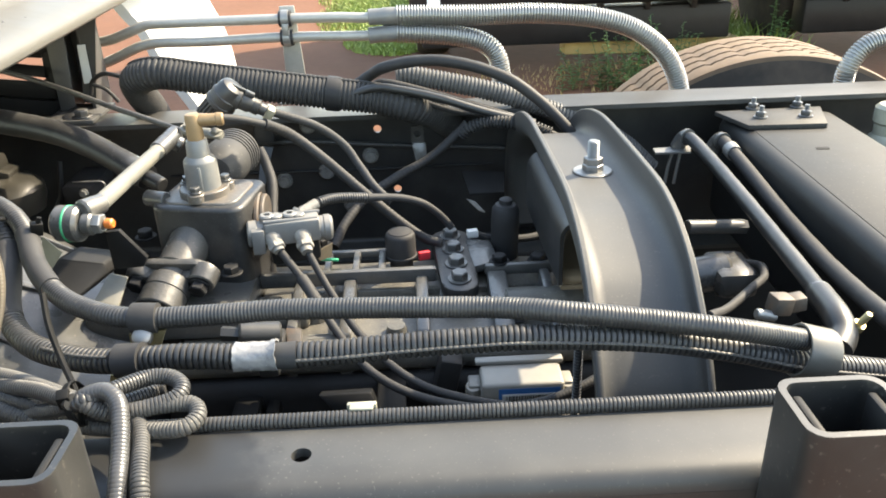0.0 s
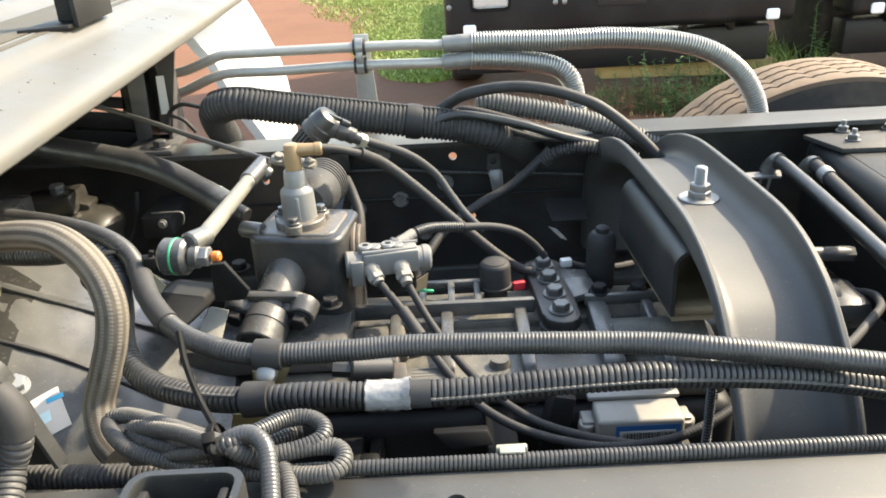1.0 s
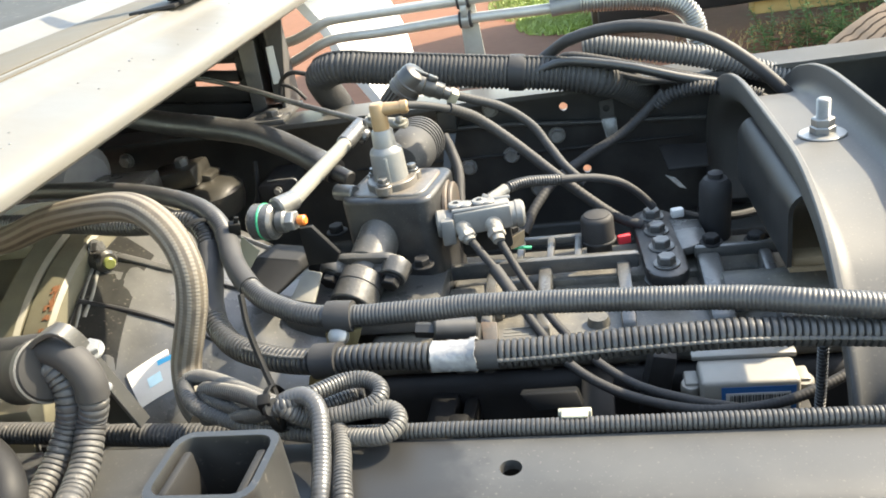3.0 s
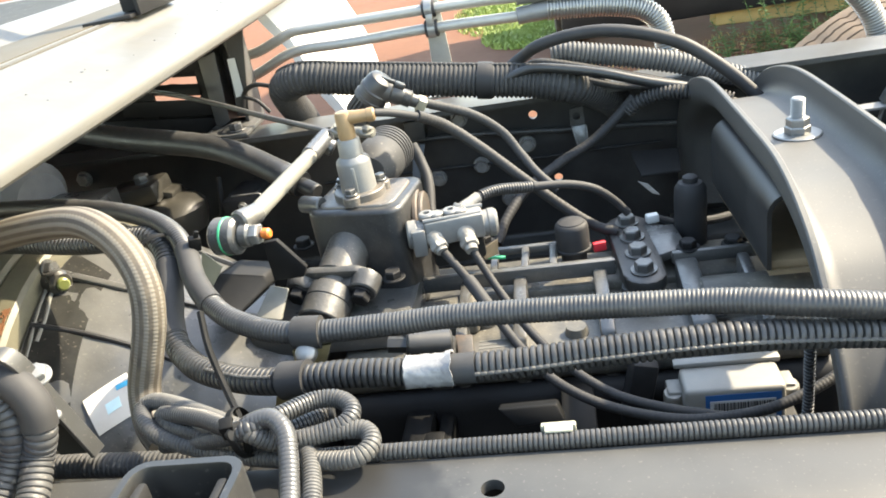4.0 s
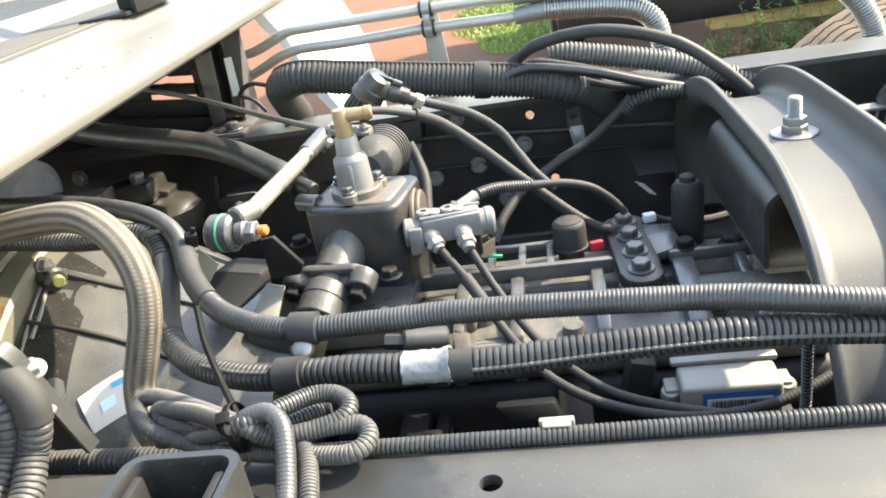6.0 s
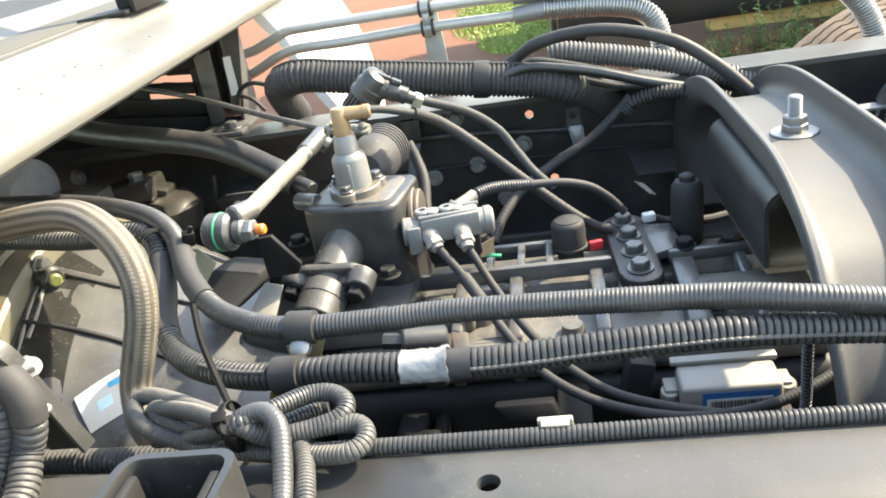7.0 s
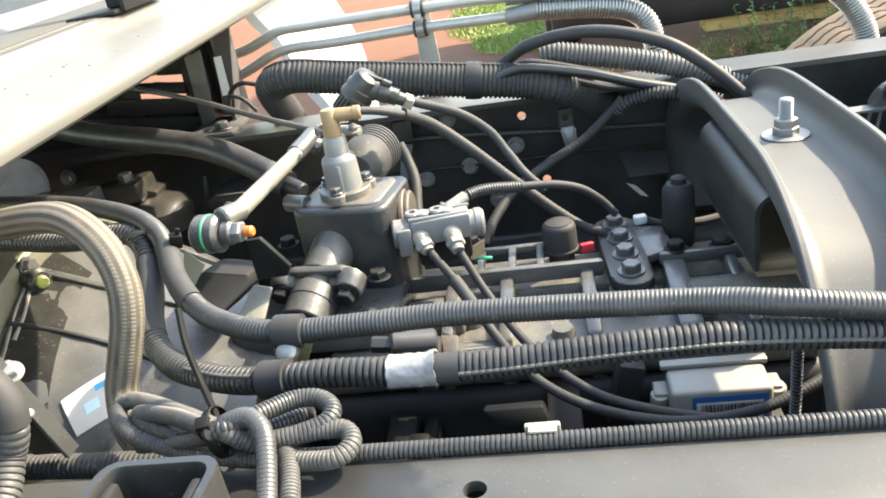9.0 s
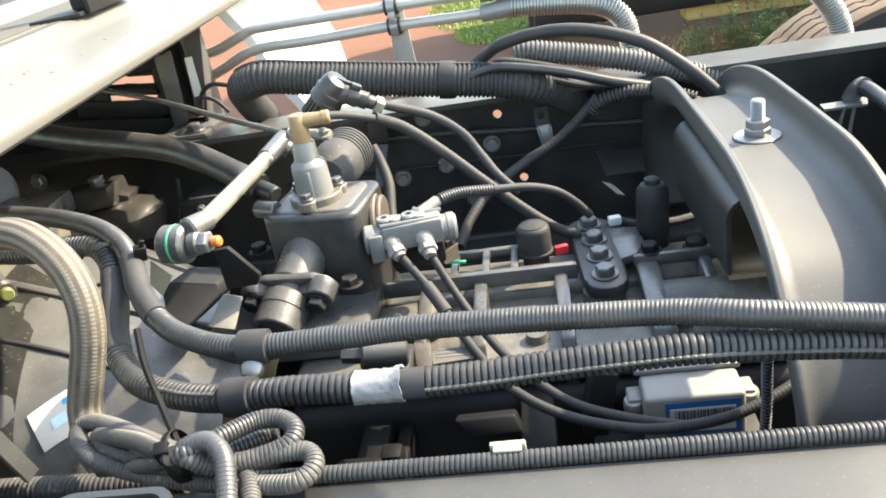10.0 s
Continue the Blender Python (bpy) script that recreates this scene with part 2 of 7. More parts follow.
CAB_FLOOR = material("dusty_cab_floor_paint", (0.066, 0.060, 0.048), 0.7, spec=0.2, grain=40, vary=0.12, stain=(0.085, 0.066, 0.042), stain_amount=0.6, stain_scale=9, bump=0.08, bump_scale=200)
LAMP_WHITE = material("white_marker_lens", (0.85, 0.85, 0.86), 0.25, bump=0.0)
BARK = material("dry_timber", (0.36, 0.25, 0.10), 0.8, grain=8, vary=0.4, stain=(0.12, 0.08, 0.04), stain_amount=0.6, stain_scale=3, bump=0.4, bump_scale=40)
LEAF = material("weed_leaf", (0.030, 0.085, 0.018), 0.55, grain=6, vary=0.4, stain=(0.06, 0.12, 0.03), stain_amount=0.6, stain_scale=2, bump=0.0)
GRASS = material("lawn_grass", (0.19, 0.26, 0.055), 0.6, grain=5, vary=0.4, stain=(0.22, 0.25, 0.085), stain_amount=0.6, stain_scale=1.5, bump=0.0)


def patched_rail(places):
    """The rail paint with dark ragged patches round the places (x, y, reach)."""
    m = FRAME.copy()
    m.name = "dark_patched_rail_paint"
    n, l = m.node_tree.nodes, m.node_tree.links
    p = n["Principled BSDF"]
    co = n.new("ShaderNodeTexCoord")
    rough = n.new("ShaderNodeTexNoise")
    rough.inputs["Scale"].default_value = 70
    rough.inputs["Detail"].default_value = 4
    l.new(co.outputs["Object"], rough.inputs["Vector"])
    out = p.inputs["Base Color"].links[0].from_socket
    for x, y, reach in places:
        far = n.new("ShaderNodeVectorMath"); far.operation = "DISTANCE"; far.inputs[1].default_value = (x, y, RAIL_TOP)
        l.new(co.outputs["Object"], far.inputs[0])
        add = n.new("ShaderNodeMath"); add.operation = "MULTIPLY_ADD"; add.inputs[1].default_value = reach * 1.3
        l.new(rough.outputs["Fac"], add.inputs[0]); l.new(far.outputs["Value"], add.inputs[2])
        cut = n.new("ShaderNodeMapRange")
        cut.inputs["From Min"].default_value = reach * 1.4
        cut.inputs["From Max"].default_value = reach * 2.0
        cut.inputs["To Min"].default_value = 0.85
        cut.inputs["To Max"].default_value = 0.0
        l.new(add.outputs[0], cut.inputs["Value"])
        mix = n.new("ShaderNodeMix"); mix.data_type = "RGBA"; mix.inputs["B"].default_value = (0.010, 0.010, 0.010, 1)
        l.new(cut.outputs["Result"], mix.inputs["Factor"]); l.new(out, mix.inputs["A"])
        out = mix.outputs["Result"]
    l.new(out, p.inputs["Base Color"])
    return m


RAIL_TOP = 1.0
RAIL_PATCHED = patched_rail(((-0.073, -0.040, 0.036), (-0.082, -0.022, 0.034), (-0.135, -0.030, 0.05), (-0.215, -0.02, 0.03)))


def braid_material():
    """Brown braided jacket: rows of small stitches along the hose."""
    m = material("brown_braided_jacket", (0.040, 0.032, 0.024), 0.72, grain=150, vary=0.2, stain=(0.16, 0.125, 0.085), stain_amount=0.4, stain_scale=40, bump=0.0)
    n, l = m.node_tree.nodes, m.node_tree.links
    uv = n.new("ShaderNodeTexCoord")
    sep = n.new("ShaderNodeSeparateXYZ")
    l.new(uv.outputs["UV"], sep.inputs[0])
    def wave(socket, times):
        k = n.new("ShaderNodeMath"); k.operation = "MULTIPLY"; k.inputs[1].default_value = times
        l.new(socket, k.inputs[0])
        c = n.new("ShaderNodeMath"); c.operation = "SINE"
        l.new(k.outputs[0], c.inputs[0])
        r = n.new("ShaderNodeMapRange"); r.inputs["From Min"].default_value = -1
        l.new(c.outputs[0], r.inputs["Value"])
        return r.outputs["Result"]
    rows = wave(sep.outputs["X"], 2 * math.pi * 11)
    beads = wave(sep.outputs["Y"], 2 * math.pi / 0.0027)
    both = n.new("ShaderNodeMath"); both.operation = "MULTIPLY"
    l.new(rows, both.inputs[0]); l.new(beads, both.inputs[1])
    bump = n.new("ShaderNodeBump"); bump.inputs["Strength"].default_value = 0.3; bump.inputs["Distance"].default_value = 0.0008
    l.new(both.outputs[0], bump.inputs["Height"])
    p = n["Principled BSDF"]
    l.new(bump.outputs["Normal"], p.inputs["Normal"])
    rng = n.new("ShaderNodeMapRange"); rng.inputs["From Min"].default_value = 0.25; rng.inputs["From Max"].default_value = 0.62
    soft = n.new("ShaderNodeMath"); soft.operation = "MULTIPLY_ADD"; soft.inputs[1].default_value = 0.22; soft.inputs[2].default_value = 0.78
    l.new(beads, soft.inputs[0])
    stitch = n.new("ShaderNodeMath"); stitch.operation = "MULTIPLY"
    l.new(rows, stitch.inputs[0]); l.new(soft.outputs[0], stitch.inputs[1])
    l.new(stitch.outputs[0], rng.inputs["Value"])
    old = p.inputs["Base Color"].links[0].from_socket
    mix = n.new("ShaderNodeMix"); mix.data_type = "RGBA"; mix.inputs["B"].default_value = (0.112, 0.098, 0.078, 1)
    l.new(rng.outputs["Result"], mix.inputs["Factor"]); l.new(old, mix.inputs["A"])
    l.new(mix.outputs["Result"], p.inputs["Base Color"])
    return m


BRAID = braid_material()


def ground_material():
    m = material("red_laterite_soil", (0.125, 0.056, 0.033), 0.9, grain=14, vary=0.22, stain=(0.095, 0.045, 0.028), stain_amount=0.7, stain_scale=0.9, bump=0.5, bump_scale=45)
    n, l = m.node_tree.nodes, m.node_tree.links
    n["Principled BSDF"].inputs["Specular IOR Level"].default_value = 0.15
    return m


SOIL = ground_material()


# ---- mesh helpers ----
def finish(bm, name, mat):
    bmesh.ops.recalc_face_normals(bm, faces=bm.faces)
    for f in bm.faces:
        f.smooth = True
    for e in bm.edges:
        if len(e.link_faces) == 2 and e.calc_face_angle(0) > 0.62:
            e.smooth = False
    me = bpy.data.meshes.new(name)
    bm.to_mesh(me)
    bm.free()
    me.materials.append(mat)
    return me


def part(name, bm, mat, parent=None, label=""):
    """One mesh object; under a thing or a part where one is given."""
    ob = new(name, finish(bm, name, mat))
    if parent is not None:
        ob.parent = parent
        if parent.type == "EMPTY":
            ob.matrix_parent_inverse = Matrix.Translation(-parent.location)
    if label:
        tagged(ob, label)
    return ob


def thing(name, place, label, category, group="", kind=""):
    ob = new(name)
    ob.location = place
    ob.empty_display_size = 0.02
    return tagged(ob, label, category, group, kind)


def single(name, bm, mat, label, category, group="", kind=""):
    return tagged(part(name, bm, mat), label, category, group, kind)


def basis(way):
    z = Vector(way).normalized()
    x = z.orthogonal().normalized()
    return Matrix((x, z.cross(x), z)).transposed()


def lathe(bm, origin, way, profile, seg=24, ring=False):
    """Rings of (radius, height) round an axis from origin; closed at both ends, or joined end to end to a hollow ring."""
    o, b = Vector(origin), basis(way)
    rings = []
    for r, h in profile:
        rings.append([bm.verts.new(o + b @ Vector((r * math.cos(2 * math.pi * i / seg), r * math.sin(2 * math.pi * i / seg), h))) for i in range(seg)])
    for a, c in zip(rings, rings[1:] + (rings[:1] if ring else [])):
        for i in range(seg):
            bm.faces.new((a[i], a[(i + 1) % seg], c[(i + 1) % seg], c[i]))
    if not ring:
        bm.faces.new(rings[0][::-1])
        bm.faces.new(rings[-1])
    return bm


def rod(bm, a, c, r, seg=16, bevel=0.0, r2=None):
    a, c = Vector(a), Vector(c)
    h = (c - a).length
    r2 = r if r2 is None else r2
    if bevel:
        prof = [(r - bevel, 0), (r, bevel), (r2, h - bevel), (r2 - bevel, h)]
    else:
        prof = [(r, 0), (r2, h)]
    return lathe(bm, a, c - a, prof, seg)


def box(bm, centre, size, turn=(0, 0, 0), bevel=0.002, segments=2):
    m = pose(*centre, *turn) @ Matrix.Diagonal((*size, 1))
    made = bmesh.ops.create_cube(bm, size=1, matrix=m)["verts"]
    if bevel:
        edges = list({e for v in made for e in v.link_edges})
        bmesh.ops.bevel(bm, geom=edges, offset=bevel, segments=segments, profile=0.5, affect="EDGES")
    return bm


def slab(bm, outline, way, bevel=0.0):
    """A flat outline pushed along way to a solid."""
    low = [bm.verts.new(p) for p in outline]
    high = [bm.verts.new(Vector(p) + Vector(way)) for p in outline]
    n = len(low)
    faces = [bm.faces.new(low[::-1]), bm.faces.new(high)]
    for i in range(n):
        faces.append(bm.faces.new((low[i], low[(i + 1) % n], high[(i + 1) % n], high[i])))
    if bevel:
        edges = list({e for f in faces for e in f.edges})
        bmesh.ops.bevel(bm, geom=edges, offset=bevel, segments=2, profile=0.5, affect="EDGES")
    return bm


def splined(bm, a, c, r, teeth=18, depth=0.0016):
    """A round body with grooves along it."""
    a, c = Vector(a), Vector(c)
    b = basis(c - a)
    rings = []
    for end in (a, c):
        ring = []
        for k in range(teeth * 4):
            rk = r if k % 4 in (0, 1) else r - depth
            w = 2 * math.pi * k / (teeth * 4)
            ring.append(bm.verts.new(end + b @ Vector((rk * math.cos(w), rk * math.sin(w), 0))))
        rings.append(ring)
    n = teeth * 4
    for k in range(n):
        bm.faces.new((rings[0][k], rings[0][(k + 1) % n], rings[1][(k + 1) % n], rings[1][k]))
    bm.faces.new(rings[0][::-1])
    bm.faces.new(rings[1])
    return bm


def hexagon(bm, base, way, across, height):
    r = across / math.sqrt(3)
    return lathe(bm, base, way, [(r * 0.97, 0), (r, height * 0.06), (r, height * 0.85), (r * 0.88, height)], 6)


def bolt(bm, base, way, across=0.014, washer=0.0, stud=0.0):
    """A hexagon head, with a washer under it and a stud through it where asked."""
    w = Vector(way).normalized()
    p = Vector(base)
    if washer:
        lathe(bm, p, w, [(washer - 0.0005, 0), (washer, 0.0006), (washer, 0.0016), (washer - 0.0005, 0.0022)], 24)
        p = p + w * 0.0022
    hexagon(bm, p, w, across, across * 0.5)
    if stud:
        prof, h = [], across * 0.6
        k = 0
        while h < stud:
            prof.append((across * (0.29 if k % 2 else 0.26), h))
            h += 0.0009
            k += 1
        prof.append((across * 0.2, stud))
        lathe(bm, p, w, prof, 16)
    return bm


def bolts(name, mat, parent, places, way, across, washer=0.0, stud=0.0, label=""):
    """One part for each bolt."""
    for p in places:
        b = bmesh.new()
        bolt(b, p, way, across, washer, stud)
        part(name, b, mat, parent, label)


def bezier_samples(points, step):
    """Catmull-Rom through the points, at even steps."""
    pts = [Vector(p) for p in points]
    pts = [2 * pts[0] - pts[1]] + pts + [2 * pts[-1] - pts[-2]]
    dense = []
    for i in range(1, len(pts) - 2):
        p0, p1, p2, p3 = pts[i - 1:i + 3]
        for k in range(24):
            t = k / 24
            dense.append(0.5 * (2 * p1 + (p2 - p0) * t + (2 * p0 - 5 * p1 + 4 * p2 - p3) * t * t + (3 * p1 - p0 - 3 * p2 + p3) * t ** 3))
    dense.append(pts[-2])
    for _ in range(3):
        dense = [dense[0]] + [(a + 2 * b + c) / 4 for a, b, c in zip(dense, dense[1:], dense[2:])] + [dense[-1]]
    length = [0.0]
    for a, b in zip(dense, dense[1:]):
        length.append(length[-1] + (b - a).length)
    n = max(2, int(length[-1] / step))
    where = np.linspace(0, length[-1], n + 1)
    arr = np.array([tuple(v) for v in dense])
    return [Vector(c) for c in zip(*(np.interp(where, length, arr[:, k]) for k in range(3)))], length[-1] / n


def tube(bm, points, radius, seg=14, step=0.006, pitch=0.0, depth=0.0012, wobble=0.0, narrow=False):
    """A round tube along the points. pitch: ribs every so far; narrow: broad ribs with thin grooves."""
    sub = 5 if pitch else 1
    line, ds = bezier_samples(points, pitch / sub if pitch else step)
    uv = bm.loops.layers.uv.verify()
    up = None
    rings = []
    for i, p in enumerate(line):
        d = (line[min(i + 1, len(line) - 1)] - line[max(i - 1, 0)]).normalized()
        if up is None:
            up = Vector((0, 0, 1)) if abs(d.z) < 0.9 else Vector((0, -1, 0))
        up = (up - d * up.dot(d)).normalized()
        side = d.cross(up)
        r = radius
        if pitch:
            r = radius - (depth * 0.12, 0, depth * 0.12, depth, depth)[i % 5] if not narrow else radius - (depth * 0.1, 0, 0, depth * 0.1, depth)[i % 5]
        if wobble:
            r *= 1 + wobble * noise.noise(p * 60)
        ring = []
        for k in range(seg):
            a = 2 * math.pi * k / seg
            ring.append(bm.verts.new(p + (up * math.cos(a) + side * math.sin(a)) * r))
        rings.append(ring)
    for i, (a, c) in enumerate(zip(rings, rings[1:])):
        for k in range(seg):
            f = bm.faces.new((a[k], c[k], c[(k + 1) % seg], a[(k + 1) % seg]))
            us = (k / seg, k / seg, (k + 1) / seg, (k + 1) / seg)
            vs = (i * ds, (i + 1) * ds, (i + 1) * ds, i * ds)
            for lp, u, v in zip(f.loops, us, vs):
                lp[uv].uv = (u, v)
    bm.faces.new(rings[0])
    bm.faces.new(rings[-1][::-1])
    return bm


def ribbon(bm, points, wide, thick):
    """A flat band bent along the points; wide: its breadth as a vector."""
    line, _ = bezier_samples(points, 0.003)
    rings = []
    for i, p in enumerate(line):
        d = (line[min(i + 1, len(line) - 1)] - line[max(i - 1, 0)]).normalized()
        up = d.cross(wide).normalized() * thick / 2
        rings.append([bm.verts.new(p + up * v + wide * u / 2) for u, v in ((-1, -0.7), (-0.93, -1), (0.93, -1), (1, -0.7), (1, 0.7), (0.93, 1), (-0.93, 1), (-1, 0.7))])
    for a, c in zip(rings, rings[1:]):
        for k in range(8):
            bm.faces.new((a[k], a[(k + 1) % 8], c[(k + 1) % 8], c[k]))
    bm.faces.new(rings[0][::-1])
    bm.faces.new(rings[-1])
    return bm


def stretch(points, start, end):
    """The piece of a hose's line between two shares of its length."""
    line, _ = bezier_samples(points, 0.004)
    n = len(line) - 1
    a, c = int(start * n), int(end * n)
    keep = line[a:c + 1]
    return keep[::3] + ([keep[-1]] if (len(keep) - 1) % 3 else [])


def share(points, place):
    """How far along a hose's line a place lies, from 0 to 1."""
    line, _ = bezier_samples(points, 0.002)
    return min(range(len(line)), key=lambda i: (line[i] - Vector(place)).length) / (len(line) - 1)


def plate_with_holes(bm, outline, holes, to_world, thick):
    """A flat plate in its own u, v with round holes (u, v, radius), placed by to_world and given thickness."""
    edges = []
    for loop in [outline] + [[(u + r * math.cos(2 * math.pi * k / 16), v + r * math.sin(2 * math.pi * k / 16)) for k in range(16)] for u, v, r in holes]:
        vs = [bm.verts.new(to_world(u, v)) for u, v in loop]
        edges += [bm.edges.new((vs[i], vs[(i + 1) % len(vs)])) for i in range(len(vs))]
    made = bmesh.ops.triangle_fill(bm, use_beauty=True, use_dissolve=False, edges=edges)
    faces = [g for g in made["geom"] if isinstance(g, bmesh.types.BMFace)]
    ext = bmesh.ops.extrude_face_region(bm, geom=faces)
    bmesh.ops.translate(bm, verts=[g for g in ext["geom"] if isinstance(g, bmesh.types.BMVert)], vec=thick)
    return bm


def rounded(w, d, r, n=5):
    out = []
    for cx, cy, a0 in ((w / 2 - r, d / 2 - r, 0), (-w / 2 + r, d / 2 - r, 90), (-w / 2 + r, -d / 2 + r, 180), (w / 2 - r, -d / 2 + r, 270)):
        for k in range(n):
            a = radians(a0 + 90 * k / (n - 1))
            out.append((cx + r * math.cos(a), cy + r * math.sin(a)))
    return out


def rounded_block(bm, centre, w, d, r, z0, z1, yaw, edge):
    """An upright block with round corners and a rounded top edge."""
    c, s = math.cos(radians(yaw)), math.sin(radians(yaw))
    loops = []
    for inset, z in [(0, z0), (0, z1 - edge)] + [(edge * (1 - math.cos(a)), z1 - edge + edge * math.sin(a)) for a in (0.4, 0.8, 1.2, math.pi / 2)]:
        pts = rounded(w - 2 * inset, d - 2 * inset, max(0.002, r - inset), 7)
        loops.append([bm.verts.new((centre[0] + c * x - s * y, centre[1] + s * x + c * y, z)) for x, y in pts])
    n = len(loops[0])
    for a, b in zip(loops, loops[1:]):
        for k in range(n):
            bm.faces.new((a[k], a[(k + 1) % n], b[(k + 1) % n], b[k]))
    bm.faces.new(loops[0][::-1])
    bm.faces.new(loops[-1])
    return bm


def bm_new():
    return bmesh.new()


# ---- centre lines of hoses, conduits and cables ----
UPPER_CONDUIT = [(-0.694, 0.4, 1.059), (-0.541, 0.35, 1.067), (-0.454, 0.325, 1.069), (-0.386, 0.3, 1.068), (-0.332, 0.27, 1.066), (-0.301, 0.248, 1.059), (-0.282, 0.225, 1.048), (-0.266, 0.195, 1.038), (-0.242, 0.165, 1.028), (-0.211, 0.14, 1.023), (-0.164, 0.122, 1.02), (-0.089, 0.123, 1.019), (-0.035, 0.122, 1.021), (0.113, 0.106, 1.024), (0.176, 0.084, 1.029), (0.238, 0.079, 1.022), (0.296, 0.067, 1.018), (0.331, 0.075, 1.006), (0.358, 0.08, 0.997)]
LOWER_CONDUIT = [(-0.654, 0.34, 1.044), (-0.554, 0.315, 1.045), (-0.476, 0.295, 1.046), (-0.428, 0.285, 1.044), (-0.387, 0.275, 1.046), (-0.354, 0.265, 1.052), (-0.328, 0.255, 1.054), (-0.312, 0.242, 1.046), (-0.301, 0.222, 1.036), (-0.292, 0.195, 1.022), (-0.285, 0.17, 1.008), (-0.269, 0.145, 1), (-0.243, 0.12, 0.998), (-0.208, 0.1, 1), (-0.178, 0.088, 1.003), (-0.15, 0.083, 1.006), (-0.116, 0.08, 1.009), (-0.062, 0.08, 1.006), (-0.008, 0.08, 1.006), (0.047, 0.08, 1.009), (0.101, 0.08, 1.011), (0.152, 0.08, 1.011), (0.238, 0.08, 1.004), (0.304, 0.08, 0.991), (0.355, 0.08, 0.977), (0.403, 0.09, 0.962), (0.458, 0.1, 0.947)]
BIG_CONDUIT = [(-0.359, 0.86, 0.961), (-0.355, 0.82, 0.998), (-0.351, 0.77, 1.037), (-0.341, 0.735, 1.064), (-0.311, 0.716, 1.077), (-0.285, 0.712, 1.077), (-0.253, 0.712, 1.071), (-0.175, 0.712, 1.058), (-0.059, 0.712, 1.039), (0.002, 0.71, 1.03), (0.054, 0.706, 1.018), (0.084, 0.735, 0.999), (0.11, 0.775, 0.971), (0.125, 0.8, 0.953)]
GREY_CONDUIT = [(0.037, 0.735, 1.054), (0.058, 0.735, 1.054), (0.096, 0.735, 1.046), (0.155, 0.735, 1.032), (0.221, 0.735, 1.012), (0.28, 0.735, 0.988), (0.331, 0.735, 0.967), (0.382, 0.735, 0.936), (0.427, 0.735, 0.893)]
LOOSE_CABLE = [(-0.042, 0.714, 1.038), (-0.019, 0.716, 1.05), (0.002, 0.71, 1.064), (0.022, 0.69, 1.078), (0.06, 0.68, 1.087), (0.102, 0.67, 1.089), (0.149, 0.66, 1.081), (0.195, 0.65, 1.064), (0.232, 0.64, 1.038), (0.263, 0.63, 1.009), (0.284, 0.62, 0.983), (0.304, 0.62, 0.94)]
WRAPPED_BUNDLE = [(0.129, 0.68, 0.978), (0.142, 0.675, 0.99), (0.167, 0.67, 0.998), (0.194, 0.66, 1), (0.227, 0.65, 0.995), (0.252, 0.64, 0.987)]
SLIM_LINES = [(-0.043, 0.714, 1.036), (-0.016, 0.712, 1.046), (0.02, 0.705, 1.053), (0.092, 0.695, 1.039), (0.163, 0.69, 1.016), (0.234, 0.69, 0.996)]
PIPE_UPPER = [(-0.519, 0.93, 1.083), (-0.46, 0.91, 1.088), (-0.428, 0.9, 1.093), (-0.389, 0.89, 1.107), (-0.363, 0.89, 1.116), (-0.33, 0.89, 1.117), (-0.265, 0.89, 1.117), (-0.142, 0.89, 1.117), (-0.058, 0.89, 1.116), (-0.018, 0.89, 1.114), (0.037, 0.89, 1.114)]
PIPE_LOWER = [(-0.52, 0.93, 1.029), (-0.461, 0.91, 1.05), (-0.426, 0.9, 1.063), (-0.389, 0.89, 1.079), (-0.367, 0.89, 1.085), (-0.338, 0.89, 1.087), (-0.272, 0.89, 1.086), (-0.143, 0.89, 1.088), (-0.01, 0.89, 1.085), (0.038, 0.89, 1.086)]
HOSE_UPPER = [(0.039, 0.89, 1.115), (0.092, 0.89, 1.114), (0.174, 0.89, 1.111), (0.266, 0.89, 1.11), (0.359, 0.89, 1.1), (0.425, 0.89, 1.08), (0.473, 0.89, 1.046), (0.501, 0.89, 1.007), (0.514, 0.89, 0.968), (0.525, 0.89, 0.902)]
HOSE_LOWER = [(0.038, 0.89, 1.088), (0.085, 0.89, 1.085), (0.135, 0.89, 1.079), (0.176, 0.89, 1.068), (0.2, 0.89, 1.046), (0.208, 0.89, 1.014), (0.211, 0.89, 0.984), (0.211, 0.89, 0.93)]
HOSE_THIRD = [(0.765, 0.822, 0.883), (0.783, 0.86, 0.91), (0.796, 0.89, 0.96), (0.798, 0.89, 0.997), (0.816, 0.89, 1.029), (0.846, 0.89, 1.045), (0.902, 0.89, 1.054), (0.998, 0.89, 1.052), (1.128, 0.89, 1.033)]
BRAIDED_HOSE = [(-0.528, 0.2, 1.072), (-0.457, 0.18, 1.086), (-0.401, 0.168, 1.104), (-0.351, 0.158, 1.113), (-0.311, 0.147, 1.116), (-0.287, 0.138, 1.108), (-0.271, 0.13, 1.091), (-0.262, 0.12, 1.07), (-0.264, 0.113, 1.046), (-0.272, 0.107, 1.021), (-0.281, 0.102, 0.995), (-0.274, 0.085, 0.976), (-0.259, 0.07, 0.969)]
